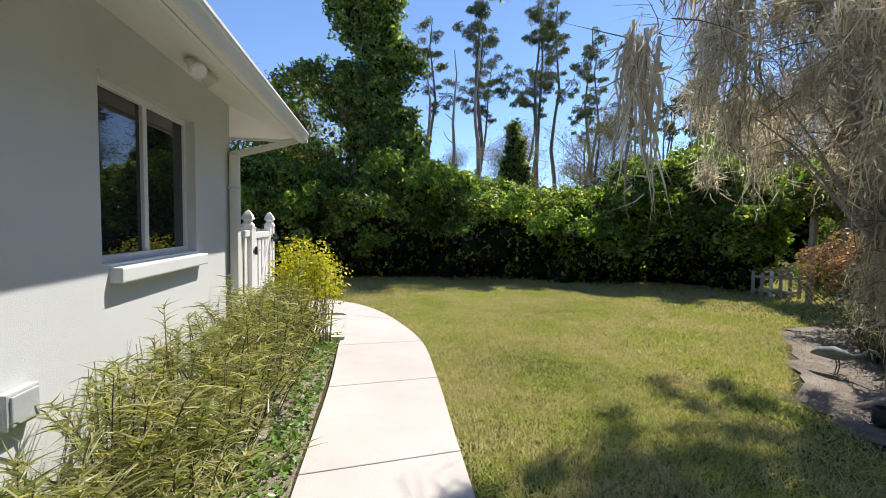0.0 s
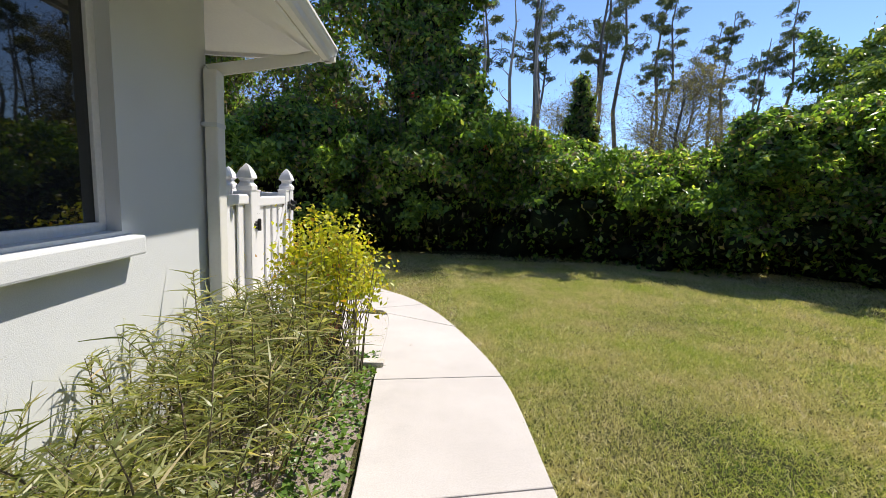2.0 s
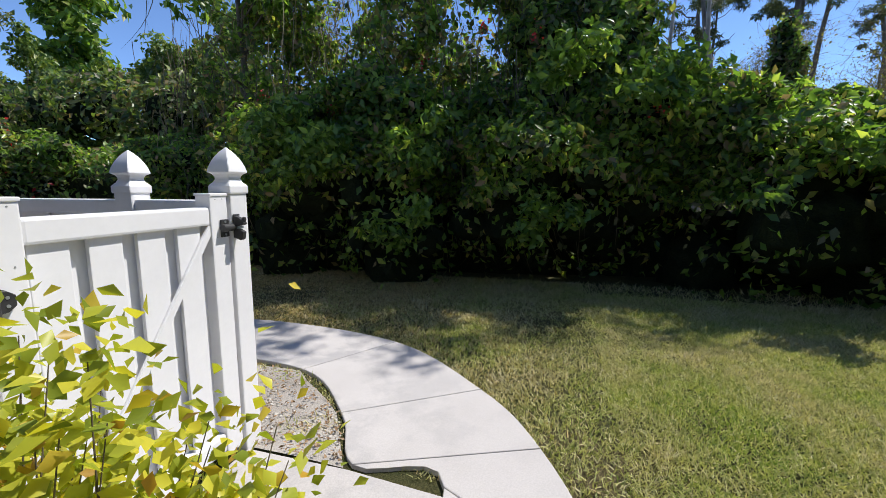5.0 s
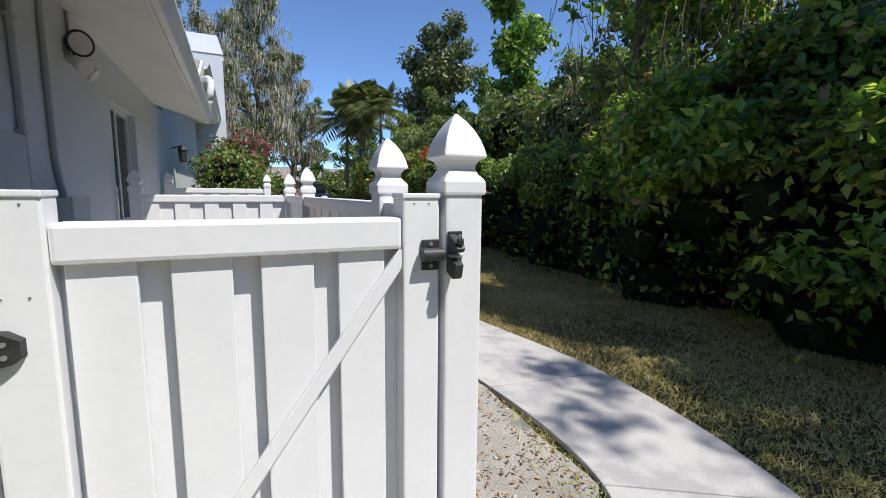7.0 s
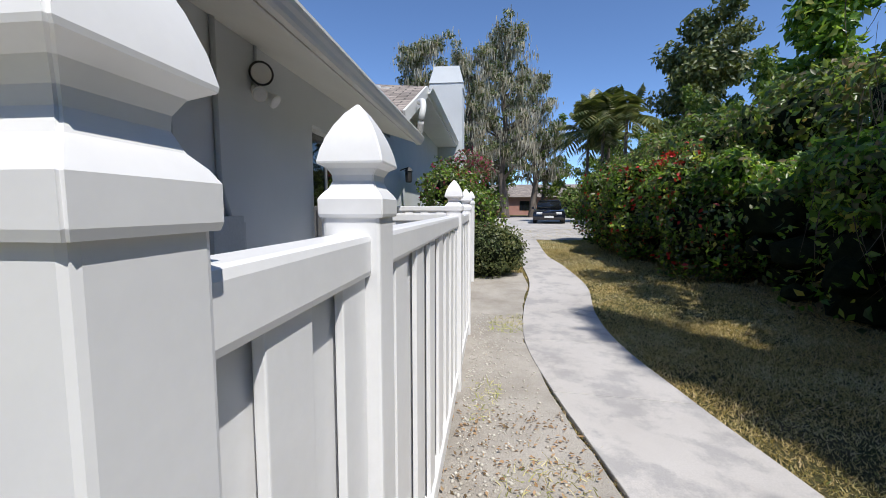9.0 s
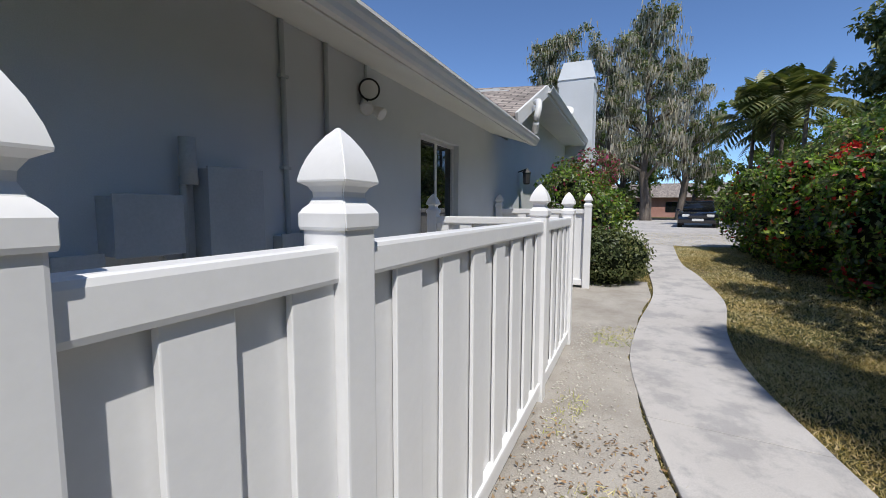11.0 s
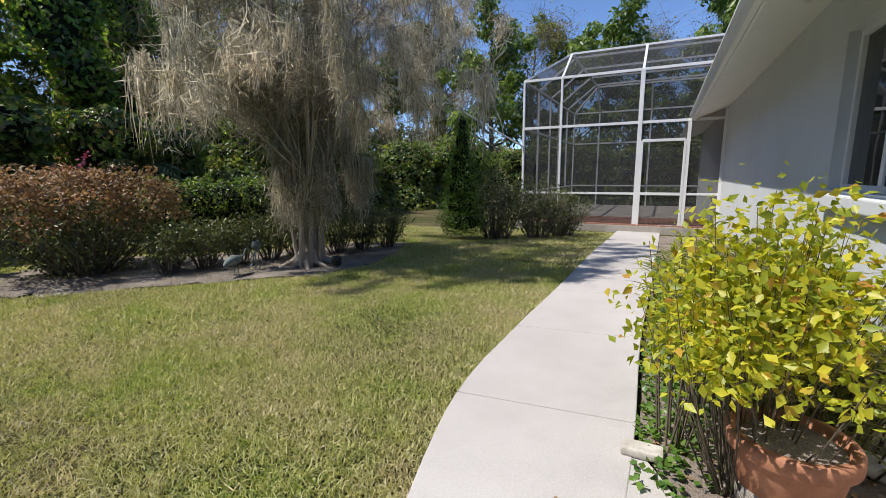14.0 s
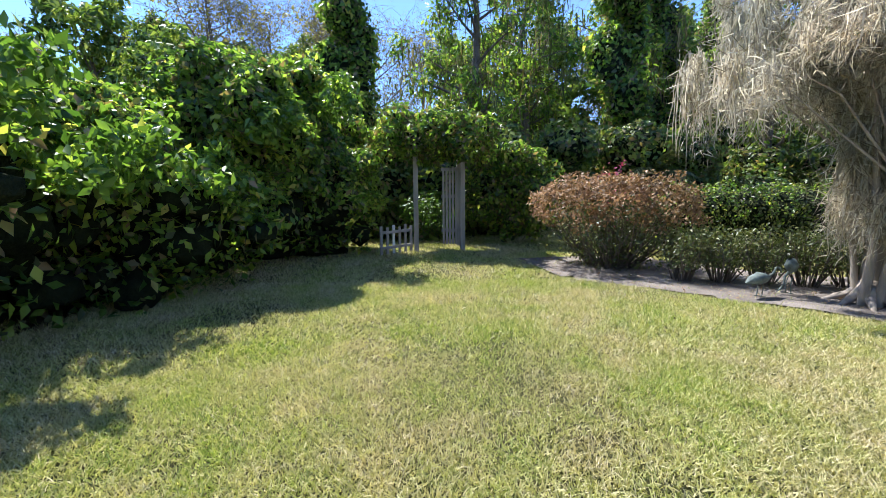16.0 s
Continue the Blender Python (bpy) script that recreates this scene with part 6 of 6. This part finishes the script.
# ---- screened pool enclosure ----
def pool_cage():
    root = thing("pool_enclosure", (1.0, -4.6, 0), "white aluminium screened pool enclosure with a mansard roof", "enclosure")
    Y0, Y1, X0, X1 = -4.6, -11.4, -1.02, 3.37
    ZE, ZT, IN = 3.5, 4.25, 0.95
    def bar(name, a, b, w=0.05, h=None):
        bm = bmesh.new()
        beam(bm, a, b, w, h, 0.004)
        return local(root, part(name, bm, ALU))
    def sheet(pts):
        bm = bmesh.new()
        vs = [bm.verts.new(p) for p in pts]
        bm.faces.new(vs)
        ob = local(root, part("screen", bm, SCREEN))
        return ob
    for x in (X1, 2.44, 0.67, X0 + 0.03):
        bar("post", (x, Y0, -0.14), (x, Y0, ZE), 0.05 if x > 1 else 0.09, 0.07)
    bar("door_post", (-0.32, Y0, -0.05), (-0.32, Y0, 2.36), 0.07)
    for z in (0.76, 2.36, ZE):
        bar("rail", (X1, Y0, z), (X0, Y0, z), 0.05, 0.06 if z > 1 else 0.05)
    for x in (0.60, -0.26):
        bar("door_stile", (x, Y0 + 0.02, 0.0), (x, Y0 + 0.02, 1.95), 0.05)
    for z in (0.02, 0.76, 1.95):
        bar("door_rail", (0.60, Y0 + 0.02, z), (-0.26, Y0 + 0.02, z), 0.06)
    ys_ = [Y0, -6.0, -7.4, -8.7, -10.0, Y1]
    for y in ys_[1:]:
        bar("post", (X1, y, -0.14), (X1, y, ZE), 0.05)
    for z in (0.76, 2.36, ZE):
        bar("rail", (X1, Y0, z), (X1, Y1, z), 0.05)
    for x in (2.44, 0.67, -1.0):
        bar("post", (x, Y1, -0.14), (x, Y1, ZE), 0.05)
    for z in (0.76, 2.36, ZE):
        bar("rail", (X1, Y1, z), (X0, Y1, z), 0.05)
    # mansard slopes and flat top
    a, b = (X1 - IN, Y0 - IN, ZT), (X1 - IN, Y1 + IN, ZT)
    bar("ridge", a, (X0, Y0 - IN, ZT), 0.05)
    bar("ridge", a, b, 0.05)
    bar("ridge", b, (X0, Y1 + IN, ZT), 0.05)
    bar("hip", (X1, Y0, ZE), a, 0.05)
    bar("hip", (X1, Y1, ZE), b, 0.05)
    for x in (2.44, 0.67, -0.9):
        bar("rafter", (x, Y0, ZE), (min(x, X1 - IN), Y0 - IN, ZT), 0.05)
        bar("rafter", (x, Y1, ZE), (min(x, X1 - IN), Y1 + IN, ZT), 0.05)
    for y in ys_[1:-1]:
        bar("rafter", (X1, y, ZE), (X1 - IN, min(max(y, Y1 + IN), Y0 - IN), ZT), 0.05)
        bar("top_beam", (X1 - IN, min(max(y, Y1 + IN), Y0 - IN), ZT), (X0, min(max(y, Y1 + IN), Y0 - IN), ZT), 0.05)
    sheet([(X1, Y0, 0), (0.67, Y0, 0), (0.67, Y0, ZE), (X1, Y0, ZE)])
    sheet([(0.67, Y0, 0), (X0, Y0, 0), (X0, Y0, ZE), (0.67, Y0, ZE)])
    sheet([(X1, Y0, 0), (X1, Y1, 0), (X1, Y1, ZE), (X1, Y0, ZE)])
    sheet([(X1, Y1, 0), (X0, Y1, 0), (X0, Y1, ZE), (X1, Y1, ZE)])
    sheet([(X1, Y0, ZE), (X0, Y0, ZE), (X0, Y0 - IN, ZT), a])
    sheet([(X1, Y0, ZE), a, b, (X1, Y1, ZE)])
    sheet([(X1, Y1, ZE), b, (X0, Y1 + IN, ZT), (X0, Y1, ZE)])
    sheet([a, (X0, Y0 - IN, ZT), (X0, Y1 + IN, ZT), b])
    return root


pool_cage()
patio = thing("patio", (1.2, -8, 0), "red-brown brick paver patio inside the enclosure", "patio", kind="structure")
bm = bmesh.new()
box(bm, -1.04, 3.5, -11.6, -4.5, -0.3, 0.02, 0.01)
local(patio, part("slab", bm, SAND))
bm = bmesh.new()
box(bm, 0, 0.22, 0, 0.105, 0, 0.05, 0.006)
paver = bpy.data.meshes.new("paver")
bm.to_mesh(paver)
bm.free()
paver.materials.append(BRICK)
for i in range(19):
    for j in range(16):
        k = new("paver", paver)
        k.parent = patio
        k.location = Vector((-1.0 + i * 0.23 + (0.115 if j % 2 else 0), -4.62 - j * 0.115, 0.0)) - patio.location
bm = bmesh.new()
rod(bm, (3.3, -4.4, 1.9), (4.5, -3.0, 2.75), 0.022)
rod(bm, (3.3, -4.4, -0.1), (3.3, -4.4, 1.95), 0.02)
tagged(link_mesh("flag_pole", bm, ALU), "slanting white pole beside the pool enclosure", "pole")
bm = bmesh.new()
bmesh.ops.create_icosphere(bm, subdivisions=3, radius=1.0, matrix=pose(2.9, -5.4, 0.35) @ Matrix.Diagonal((0.5, 0.4, 0.35, 1)))
tagged(link_mesh("covered_grill", bm, MULCH, True), "brown covered furniture on the patio", "furniture")


# ---- fittings on the house walls ----
def wall_box(name, x0, x1, z0, z1, depth, label, mat=GREYBOX, category="utility box"):
    root = thing(name, ((x0 + x1) / 2, NY, z0), label, category)
    bm = bmesh.new()
    box(bm, x0, x1, NY + 0.001, NY + depth, z0, z1, 0.006)
    local(root, part("body", bm, mat))
    bm = bmesh.new()
    box(bm, x0 - 0.006, x1 + 0.006, NY + depth, NY + depth + 0.012, z0 - 0.006, z1 + 0.012, 0.004)
    local(root, part("cover", bm, mat))
    return root


wall_box("meter_box", -2.24, -1.93, 1.12, 1.39, 0.13, "grey painted utility box on the house wall")
wall_box("breaker_panel", -2.76, -2.40, 0.60, 1.55, 0.12, "tall grey painted electrical panel on the house wall")
wall_box("junction_box", -1.90, -1.72, 0.98, 1.13, 0.09, "small grey painted junction box on the house wall")
wall_box("junction_box", -3.15, -2.95, 0.98, 1.16, 0.08, "small grey painted junction box below a conduit")
wall_box("control_box", -3.53, -3.21, 1.0, 1.25, 0.16, "grey metal control box with pipes below")
wall_box("junction_box", -3.70, -3.57, 1.0, 1.2, 0.07, "small grey junction box beside the control box")
for pts in ([(-3.08, NY + 0.02, 1.12), (-3.06, NY + 0.02, 2.62)], [(-3.62, NY + 0.02, 1.18), (-3.60, NY + 0.02, 1.28), (-3.53, NY + 0.02, 1.45), (-3.51, NY + 0.02, 1.7), (-3.51, NY + 0.02, 2.62)],
            [(-2.31, NY + 0.05, 0.2), (-2.31, NY + 0.05, 1.5)], [(-3.3, NY + 0.06, 0.1), (-3.3, NY + 0.06, 1.05)]):
    ob = pipe_along("conduit", pts, 0.018, GREYBOX)
    tagged(ob, "grey painted conduit on the house wall", "conduit", "wall conduits")
for z in (1.6, 2.2):
    bm = bmesh.new()
    box(bm, -3.10, -3.03, NY + 0.001, NY + 0.042, z, z + 0.02, 0.003)
    tagged(link_mesh("conduit_clip", bm, GREYBOX), "small clip holding a conduit to the wall", "clip")
bm = bmesh.new()
rod(bm, (-2.33, NY + 0.07, 1.46), (-2.33, NY + 0.07, 1.70), 0.045, 0.04, 14)
tagged(link_mesh("surge_arrester", bm, GREYBOX, True), "short grey cylinder on a conduit beside the panel", "fitting")
pipe_along("cable", [(-2.15, NY + 0.09, 1.1), (-2.2, NY + 0.1, 1.05), (-2.35, NY + 0.1, 1.03), (-2.5, NY + 0.13, 1.02)], 0.012, TRIM)
tagged(bpy.data.objects["cable"], "white cable between the utility boxes", "cable")


def flood_light(x, y, z, label, ring=True, down=False):
    """Round plate with two lamp heads; with a camera-like ring above on the north wall."""
    root = thing("flood_light", (x, y, z), label, "flood light")
    out = Vector((0, 0, -1)) if down else Vector((0, 1, 0))
    base = Vector((x, y, z))
    bm = bmesh.new()
    rod(bm, base, base + out * 0.03, 0.065, sides=20)
    local(root, part("plate", bm, TRIM))
    if ring:
        face, hub = Vector((0.75, 0.62, -0.1)).normalized(), base + Vector((0.03, 0.06, 0.10))
        bm = bmesh.new()
        rod(bm, base, hub, 0.02)
        rod(bm, hub, hub + face * 0.05, 0.075, 0.092, sides=28)
        local(root, part("sensor_rim", bm, BLACK_METAL, None, "dark ring of the sensor"))
        bm = bmesh.new()
        rod(bm, hub + face * 0.048, hub + face * 0.056, 0.078, 0.07, sides=28)
        local(root, part("sensor", bm, TRIM))
    for s in (-1, 1):
        bm = bmesh.new()
        a = base + out * 0.03 + (Vector((0.07 * s, 0, -0.02)) if not down else Vector((0, 0.07 * s, 0)))
        b = a + (Vector((0.05 + 0.05 * s, 0.10, -0.07)) if not down else Vector((0.07, 0.06 * s, -0.08)))
        rod(bm, base + out * 0.02, a, 0.014)
        rod(bm, a, b, 0.028, 0.058, 18)
        local(root, part("lamp_head", bm, TRIM, None, "white lamp head"))
        bm = bmesh.new()
        rod(bm, b, b + (b - a).normalized() * 0.006, 0.05, 0.045, 18)
        local(root, part("lens", bm, ALU, None, "clear lamp lens"))
    return root


flood_light(-4.05, NY + 0.002, 2.25, "white twin flood light with a round dark-rimmed sensor on the wall")
flood_light(-0.70, 2.75, 2.47, "white twin flood light under the soffit", ring=False, down=True)
pipe_along("light_conduit", [(-4.05, NY + 0.012, 2.3), (-4.05, NY + 0.012, 2.6)], 0.012, GREYBOX)
tagged(bpy.data.objects["light_conduit"], "short conduit above the flood light", "conduit")
# wall lantern by the entrance
lan = thing("wall_lantern", (-9.6, NY, 1.9), "small black metal wall lantern", "lantern")
bm = bmesh.new()
lathe(bm, [(0.05, 0), (0.07, 0.02), (0.08, 0.22), (0.10, 0.23), (0.02, 0.32)], (-9.6, NY + 0.16, 1.85), 6)
local(lan, part("cage", bm, BLACK_METAL))
bm = bmesh.new()
rod(bm, (-9.6, NY - 0.02, 2.1), (-9.6, NY + 0.16, 2.16), 0.012)
local(lan, part("bracket", bm, BLACK_METAL))
# outlet and hose boxes on the east wall
for y, z, w in ((1.55, 0.55, 0.09), (0.95, 0.42, 0.07)):
    bm = bmesh.new()
    box(bm, EX + 0.001, EX + 0.05, y - w, y + w, z - 0.08, z + 0.08, 0.01)
    box(bm, EX + 0.045, EX + 0.06, y - w + 0.015, y + w - 0.015, z - 0.065, z + 0.065, 0.006)
    tagged(link_mesh("outlet_box", bm, GREYBOX), "grey weatherproof outlet box on the house wall", "outlet box")
# screws on the gate stiles
for yy_ in (g0 + 0.03, g0 + 0.07, g1 - 0.07, g1 - 0.03):
    for zz in (1.27, 1.10):
        bm = bmesh.new()
        rod(bm, (PX + 0.044, yy_, zz), (PX + 0.0465, yy_, zz), 0.0025, sides=8)
        gpart("screw", bm, GALV)
barrel = thing("plastic_barrel", (-3.2, 5.54, 0.012), "blue plastic barrel with a brown round lid behind the fence", "barrel")
bm = bmesh.new()
lathe(bm, [(0.29, 0.0), (0.30, 0.01), (0.33, 0.3), (0.345, 0.32), (0.345, 0.36), (0.33, 0.38), (0.335, 0.66), (0.35, 0.68), (0.35, 0.72), (0.335, 0.74), (0.31, 0.97), (0.30, 0.98)], steps=32)
part("body", bm, BLUE, barrel, smooth=True)
bm = bmesh.new()
lathe(bm, [(0.30, 0.975), (0.335, 0.98), (0.335, 1.0), (0.31, 1.01), (0.30, 1.002), (0.05, 1.006)], steps=32)
part("lid", bm, TERRA, barrel, "brown lid", True)
# splash block and small things on the ground
bm = bmesh.new()
box(bm, 0.02, 0.19, 4.47, 4.56, 0.022, 0.06, 0.012)
tagged(link_mesh("splash_stone", bm, STONE), "small white block at the edge of the walk", "block")
sp = thing("sprinkler_head", (-0.72, 5.0, 0), "small black sprinkler head beside the gate", "sprinkler")
bm = bmesh.new()
lathe(bm, [(0.02, 0), (0.02, 0.09), (0.03, 0.095), (0.03, 0.12), (0.01, 0.125)], steps=14)
part("head", bm, BLACK_METAL, sp)
bm = bmesh.new()
lathe(bm, [(0.05, 0.0), (0.065, 0.01), (0.07, 0.11), (0.066, 0.12), (0.05, 0.12), (0.05, 0.02)], (4.05, 1.9, 0.02), steps=16)
tagged(link_mesh("black_pot", bm, BLACK_METAL, True), "small black plant pot lying by the tree", "plant pot")


# ---- car on the drive ----
def car(x, y, turn):
    root = thing("car", (x, y, float(gz(x, y)) + 0.02), "dark blue-black sedan parked on the drive", "car")
    root.rotation_euler = (0, 0, radians(turn))
    paint, n, l, b = material("dark_car_paint", 0.18, 0.3, 0.6)
    b.inputs["Base Color"].default_value = (0.012, 0.014, 0.022, 1)
    b.inputs["Coat Weight"].default_value = 0.8
    def hull(name, prof, half, mat, taper=0.9, label=""):
        bm = bmesh.new()
        ring = []
        for s in (-1, 1):
            ring.append([bm.verts.new((px, s * half * (taper if pz > 0.85 else 1), pz)) for px, pz in prof])
        k = len(prof)
        for i in range(k):
            bm.faces.new((ring[0][i], ring[0][(i + 1) % k], ring[1][(i + 1) % k], ring[1][i]))
        bm.faces.new(ring[0])
        bm.faces.new(list(reversed(ring[1])))
        bmesh.ops.bevel(bm, geom=list(bm.edges), offset=0.04, segments=2, affect="EDGES")
        return part(name, bm, mat, root, label, True)
    hull("body", [(2.25, 0.22), (2.3, 0.5), (2.2, 0.68), (0.9, 0.86), (-1.6, 0.9), (-2.25, 0.86), (-2.3, 0.5), (-2.2, 0.22)], 0.9, paint, 1)
    hull("cabin", [(0.95, 0.84), (0.25, 1.36), (-0.9, 1.40), (-1.75, 0.88)], 0.76, GLASS, 0.9, "dark tinted glasshouse")
    hull("roof", [(0.3, 1.35), (0.2, 1.41), (-0.85, 1.43), (-0.95, 1.37)], 0.74, paint, 0.9)
    for s in (-1, 1):
        for px in (1.4, -1.4):
            bm = bmesh.new()
            rod(bm, (px, s * 0.72, 0.32), (px, s * 0.93, 0.32), 0.33, sides=22)
            w = part("wheel", bm, BLACK_METAL, root)
            bm = bmesh.new()
            rod(bm, (px, s * 0.925, 0.32), (px, s * 0.94, 0.32), 0.2, sides=14)
            part("rim", bm, GALV, w)
        bm = bmesh.new()
        box(bm, 2.12, 2.29, s * 0.55 - 0.17, s * 0.55 + 0.17, 0.54, 0.68, 0.04)
        part("headlight", bm, TRIM, root, "clear headlight")
        bm = bmesh.new()
        box(bm, 0.55, 0.75, s * 0.9, s * 1.06, 0.86, 0.98, 0.03)
        part("mirror", bm, paint, root)
    bm = bmesh.new()
    box(bm, 2.27, 2.325, -0.26, 0.26, 0.34, 0.46, 0.01)
    part("number_plate", bm, TRIM, root, "pale number plate")
    bm = bmesh.new()
    box(bm, 2.26, 2.315, -0.42, 0.42, 0.48, 0.62, 0.02)
    part("grille", bm, BLACK_METAL, root)
    return root


car(-28.6, 9.85, -7)
# street and a house across it
bm = bmesh.new()
box(bm, -53, -46, -60, 60, 0.40, 0.43)
tagged(link_mesh("road", bm, ASPHALT), "grey asphalt street beyond the drive", "road", kind="structure")
hs = thing("neighbor_house", (-66, 12, 0.4), "low pink house across the street", "house")
PINK = surface("pink_stucco", (0.42, 0.22, 0.18), (0.52, 0.29, 0.24), 1, 60, 0.85, 0.2)
bm = bmesh.new()
box(bm, -72, -64, 4, 20, 0.2, 3.0)
local(hs, part("wall", bm, PINK))
bm = bmesh.new()
roof_plane(bm, [(-63.4, 3.4, 3.0), (-63.4, 20.6, 3.0), (-68, 20.6, 5.0), (-68, 3.4, 5.0)])
roof_plane(bm, [(-72.6, 3.4, 3.0), (-72.6, 20.6, 3.0), (-68, 20.6, 5.0), (-68, 3.4, 5.0)])
local(hs, part("roof", bm, SHINGLE))
for y in (7, 11, 16):
    bm = bmesh.new()
    box(bm, -64, -63.96, y - 0.7, y + 0.7, 1.1, 2.4)
    local(hs, part("window", bm, GLASS))


# ---- lawn, shells and litter ----
def inside(poly, x, y):
    poly = np.asarray(poly, float)
    c = np.zeros(len(x), bool)
    j = len(poly) - 1
    for i in range(len(poly)):
        xi, yi, xj, yj = *poly[i], *poly[j]
        c ^= ((yi > y) != (yj > y)) & (x < (xj - xi) * (y - yi) / (yj - yi + 1e-12) + xi)
        j = i
    return c


PAD = [(-0.95, 4.9), (0.1, 4.2), (0.08, 5.95), (-0.95, 5.97)]


def lawn_grass(name, x0, x1, y0, y1, count, length, width, label, mat=GRASS, fade=None, seg=2):
    x, y = RNG.uniform(x0, x1, count), RNG.uniform(y0, y1, count)
    patch = 0.5 * np.sin(x * 2.1 + 1.3 * np.sin(y * 1.7)) * np.sin(y * 2.6 + 0.8 * np.sin(x * 2.3)) + 0.5 * np.sin(x * 9.1 + 2.0 * np.sin(y * 5.3)) * np.sin(y * 8.3 + 1.7 * np.sin(x * 6.1))
    ok = RNG.random(count) < 0.85 + 0.5 * np.minimum(patch, 0.2)
    if fade:
        ok &= RNG.random(count) < np.clip((x - fade[0]) / (fade[1] - fade[0]), 0, 1)
    for poly in (WALK_POLY, PAD, BED_HOUSE):
        ok &= ~inside(poly, x, y)
    soft = inside(BED_TREE, x, y) | inside(BED_FENCE, x, y)
    ok &= ~soft | (RNG.random(count) < 0.03)
    ok &= ~((x > -9) & (x < EX + 0.05) & (y < 4.4)) & (y > -4.2)
    x, y, patch = x[ok], y[ok], patch[ok]
    p = np.stack([x, y, gz(x, y) - 0.012], 1)
    d = RNG.normal(0, 0.62, (len(x), 3))
    d[:, 2] = RNG.uniform(0.5, 1.5, len(x))
    d = unit(d) * (1 + 0.35 * patch)[:, None]
    v, f = strands(p, d, length, width, 0.3, seg)
    return tagged(raw(name, v, f, mat), label, "grass", kind="stuff")


lawn_grass("grass", 0.9, 3.4, 2.0, 9.0, 270000, 0.044, 0.0066, "short green and straw-coloured lawn grass")
lawn_grass("grass", 0.9, 3.4, 0.6, 2.0, 45000, 0.05, 0.009, "short green and straw-coloured lawn grass", seg=1)
lawn_grass("grass", 0.9, 3.4, 9.0, 9.8, 16000, 0.05, 0.01, "short green and straw-coloured lawn grass", seg=1)
lawn_grass("grass", 3.4, 6.0, -3.5, 9.8, 260000, 0.052, 0.011, "short green and straw-coloured lawn grass", seg=1)
lawn_grass("grass", 6.0, 12.0, -3.5, 9.8, 190000, 0.06, 0.016, "short green and straw-coloured lawn grass", seg=1)
lawn_grass("grass", -6.0, 0.9, 5.0, 10.4, 230000, 0.042, 0.010, "short dry lawn grass beside the walk", DRYGRASS, (0.9, -3.2), seg=1)
lawn_grass("grass", -3.4, 0.9, 5.0, 10.4, 130000, 0.048, 0.0072, "short green and straw-coloured lawn grass", GRASS, (-3.2, 0.9))
lawn_grass("grass", -20.0, -6.0, 6.6, 10.6, 170000, 0.045, 0.016, "short dry lawn grass beside the walk", DRYGRASS, seg=1)
lawn_grass("grass", 0.9, 4.6, -4.2, 0.6, 60000, 0.055, 0.012, "short green lawn grass near the patio", seg=1)
lawn_grass("grass", -0.5, 4.6, 8.6, 10.4, 9000, 0.09, 0.008, "longer shaded grass along the hedge")


def pebbles(count):
    """Broken shells and pebbles on the sandy strip by the fence."""
    x = RNG.uniform(-6.0, -0.5, count)
    y = 6.05 + np.abs(RNG.normal(0, 0.28, count))
    ok = inside(BED_FENCE, x, y)
    x, y = x[ok], y[ok]
    k = len(x)
    s = (0.003 + 0.014 * RNG.random(k) ** 3)[:, None, None]
    o = np.array([(1, 0, 0), (0, 1, 0), (-1, 0, 0), (0, -1, 0), (0, 0, 0.7), (0, 0, -0.5)], float)[None]
    v = np.stack([x, y, gz(x, y) + 0.014], 1)[:, None] + o * s * RNG.uniform(0.6, 1.3, (k, 6, 1))
    f = np.array([(0, 1, 4), (1, 2, 4), (2, 3, 4), (3, 0, 4), (1, 0, 5), (2, 1, 5), (3, 2, 5), (0, 3, 5)])
    f = (np.arange(k)[:, None, None] * 6 + f[None]).reshape(-1, 3)
    return tagged(raw("pebbles", v.reshape(-1, 3), f, STONE), "broken white shells and pebbles on the sandy soil", "pebbles", kind="stuff")


pebbles(3600)


def litter():
    """Fallen leaves and bits on soil and walk."""
    k = 2300
    x, y = -0.3 - 3.2 * RNG.random(k) ** 2, RNG.uniform(5.95, 6.9, k)
    ok = inside(BED_FENCE, x, y)
    x2, y2 = RNG.uniform(-0.95, 0.9, 700), RNG.uniform(3.9, 5.1, 700)
    ok2 = inside(BED_HOUSE, x2, y2) | (RNG.random(700) < 0.015)
    x3, y3 = RNG.uniform(3, 7.5, 2600), RNG.uniform(-0.3, 5, 2600)
    ok3 = inside(BED_TREE, x3, y3)
    X, Y = np.concatenate([x[ok], x2[ok2], x3[ok3]]), np.concatenate([y[ok], y2[ok2], y3[ok3]])
    p = np.stack([X, Y, gz(X, Y) + 0.026], 1)
    v, f = leaf_arrays(p, np.tile([0, 0, 1.0], (len(p), 1)), 0.026, 0.5, 0.0, 0.35)
    return tagged(raw("leaf_litter", v, f, RUST), "dry brown fallen leaves on the soil", "leaf litter", kind="stuff")


litter()
# low green weeds in the sandy strip
k_ = 5200
wx, wy = RNG.uniform(-6, -0.6, k_), 6.1 + RNG.random(k_) * 0.8
cl = np.sin(wx * 3.1) * np.sin(wy * 5 + wx) > 0.35
cl &= inside(BED_FENCE, wx, wy)
wp = np.stack([wx, wy, gz(wx, wy) + 0.012], 1)[cl]
wv, wf = strands(wp, RNG.normal(0, 0.8, (len(wp), 3)) + [0, 0, 0.7], 0.05, 0.007, 0.3, 2)
tagged(raw("weeds", wv, wf, GRASS), "sparse low weeds in the sandy soil", "weeds", kind="stuff")
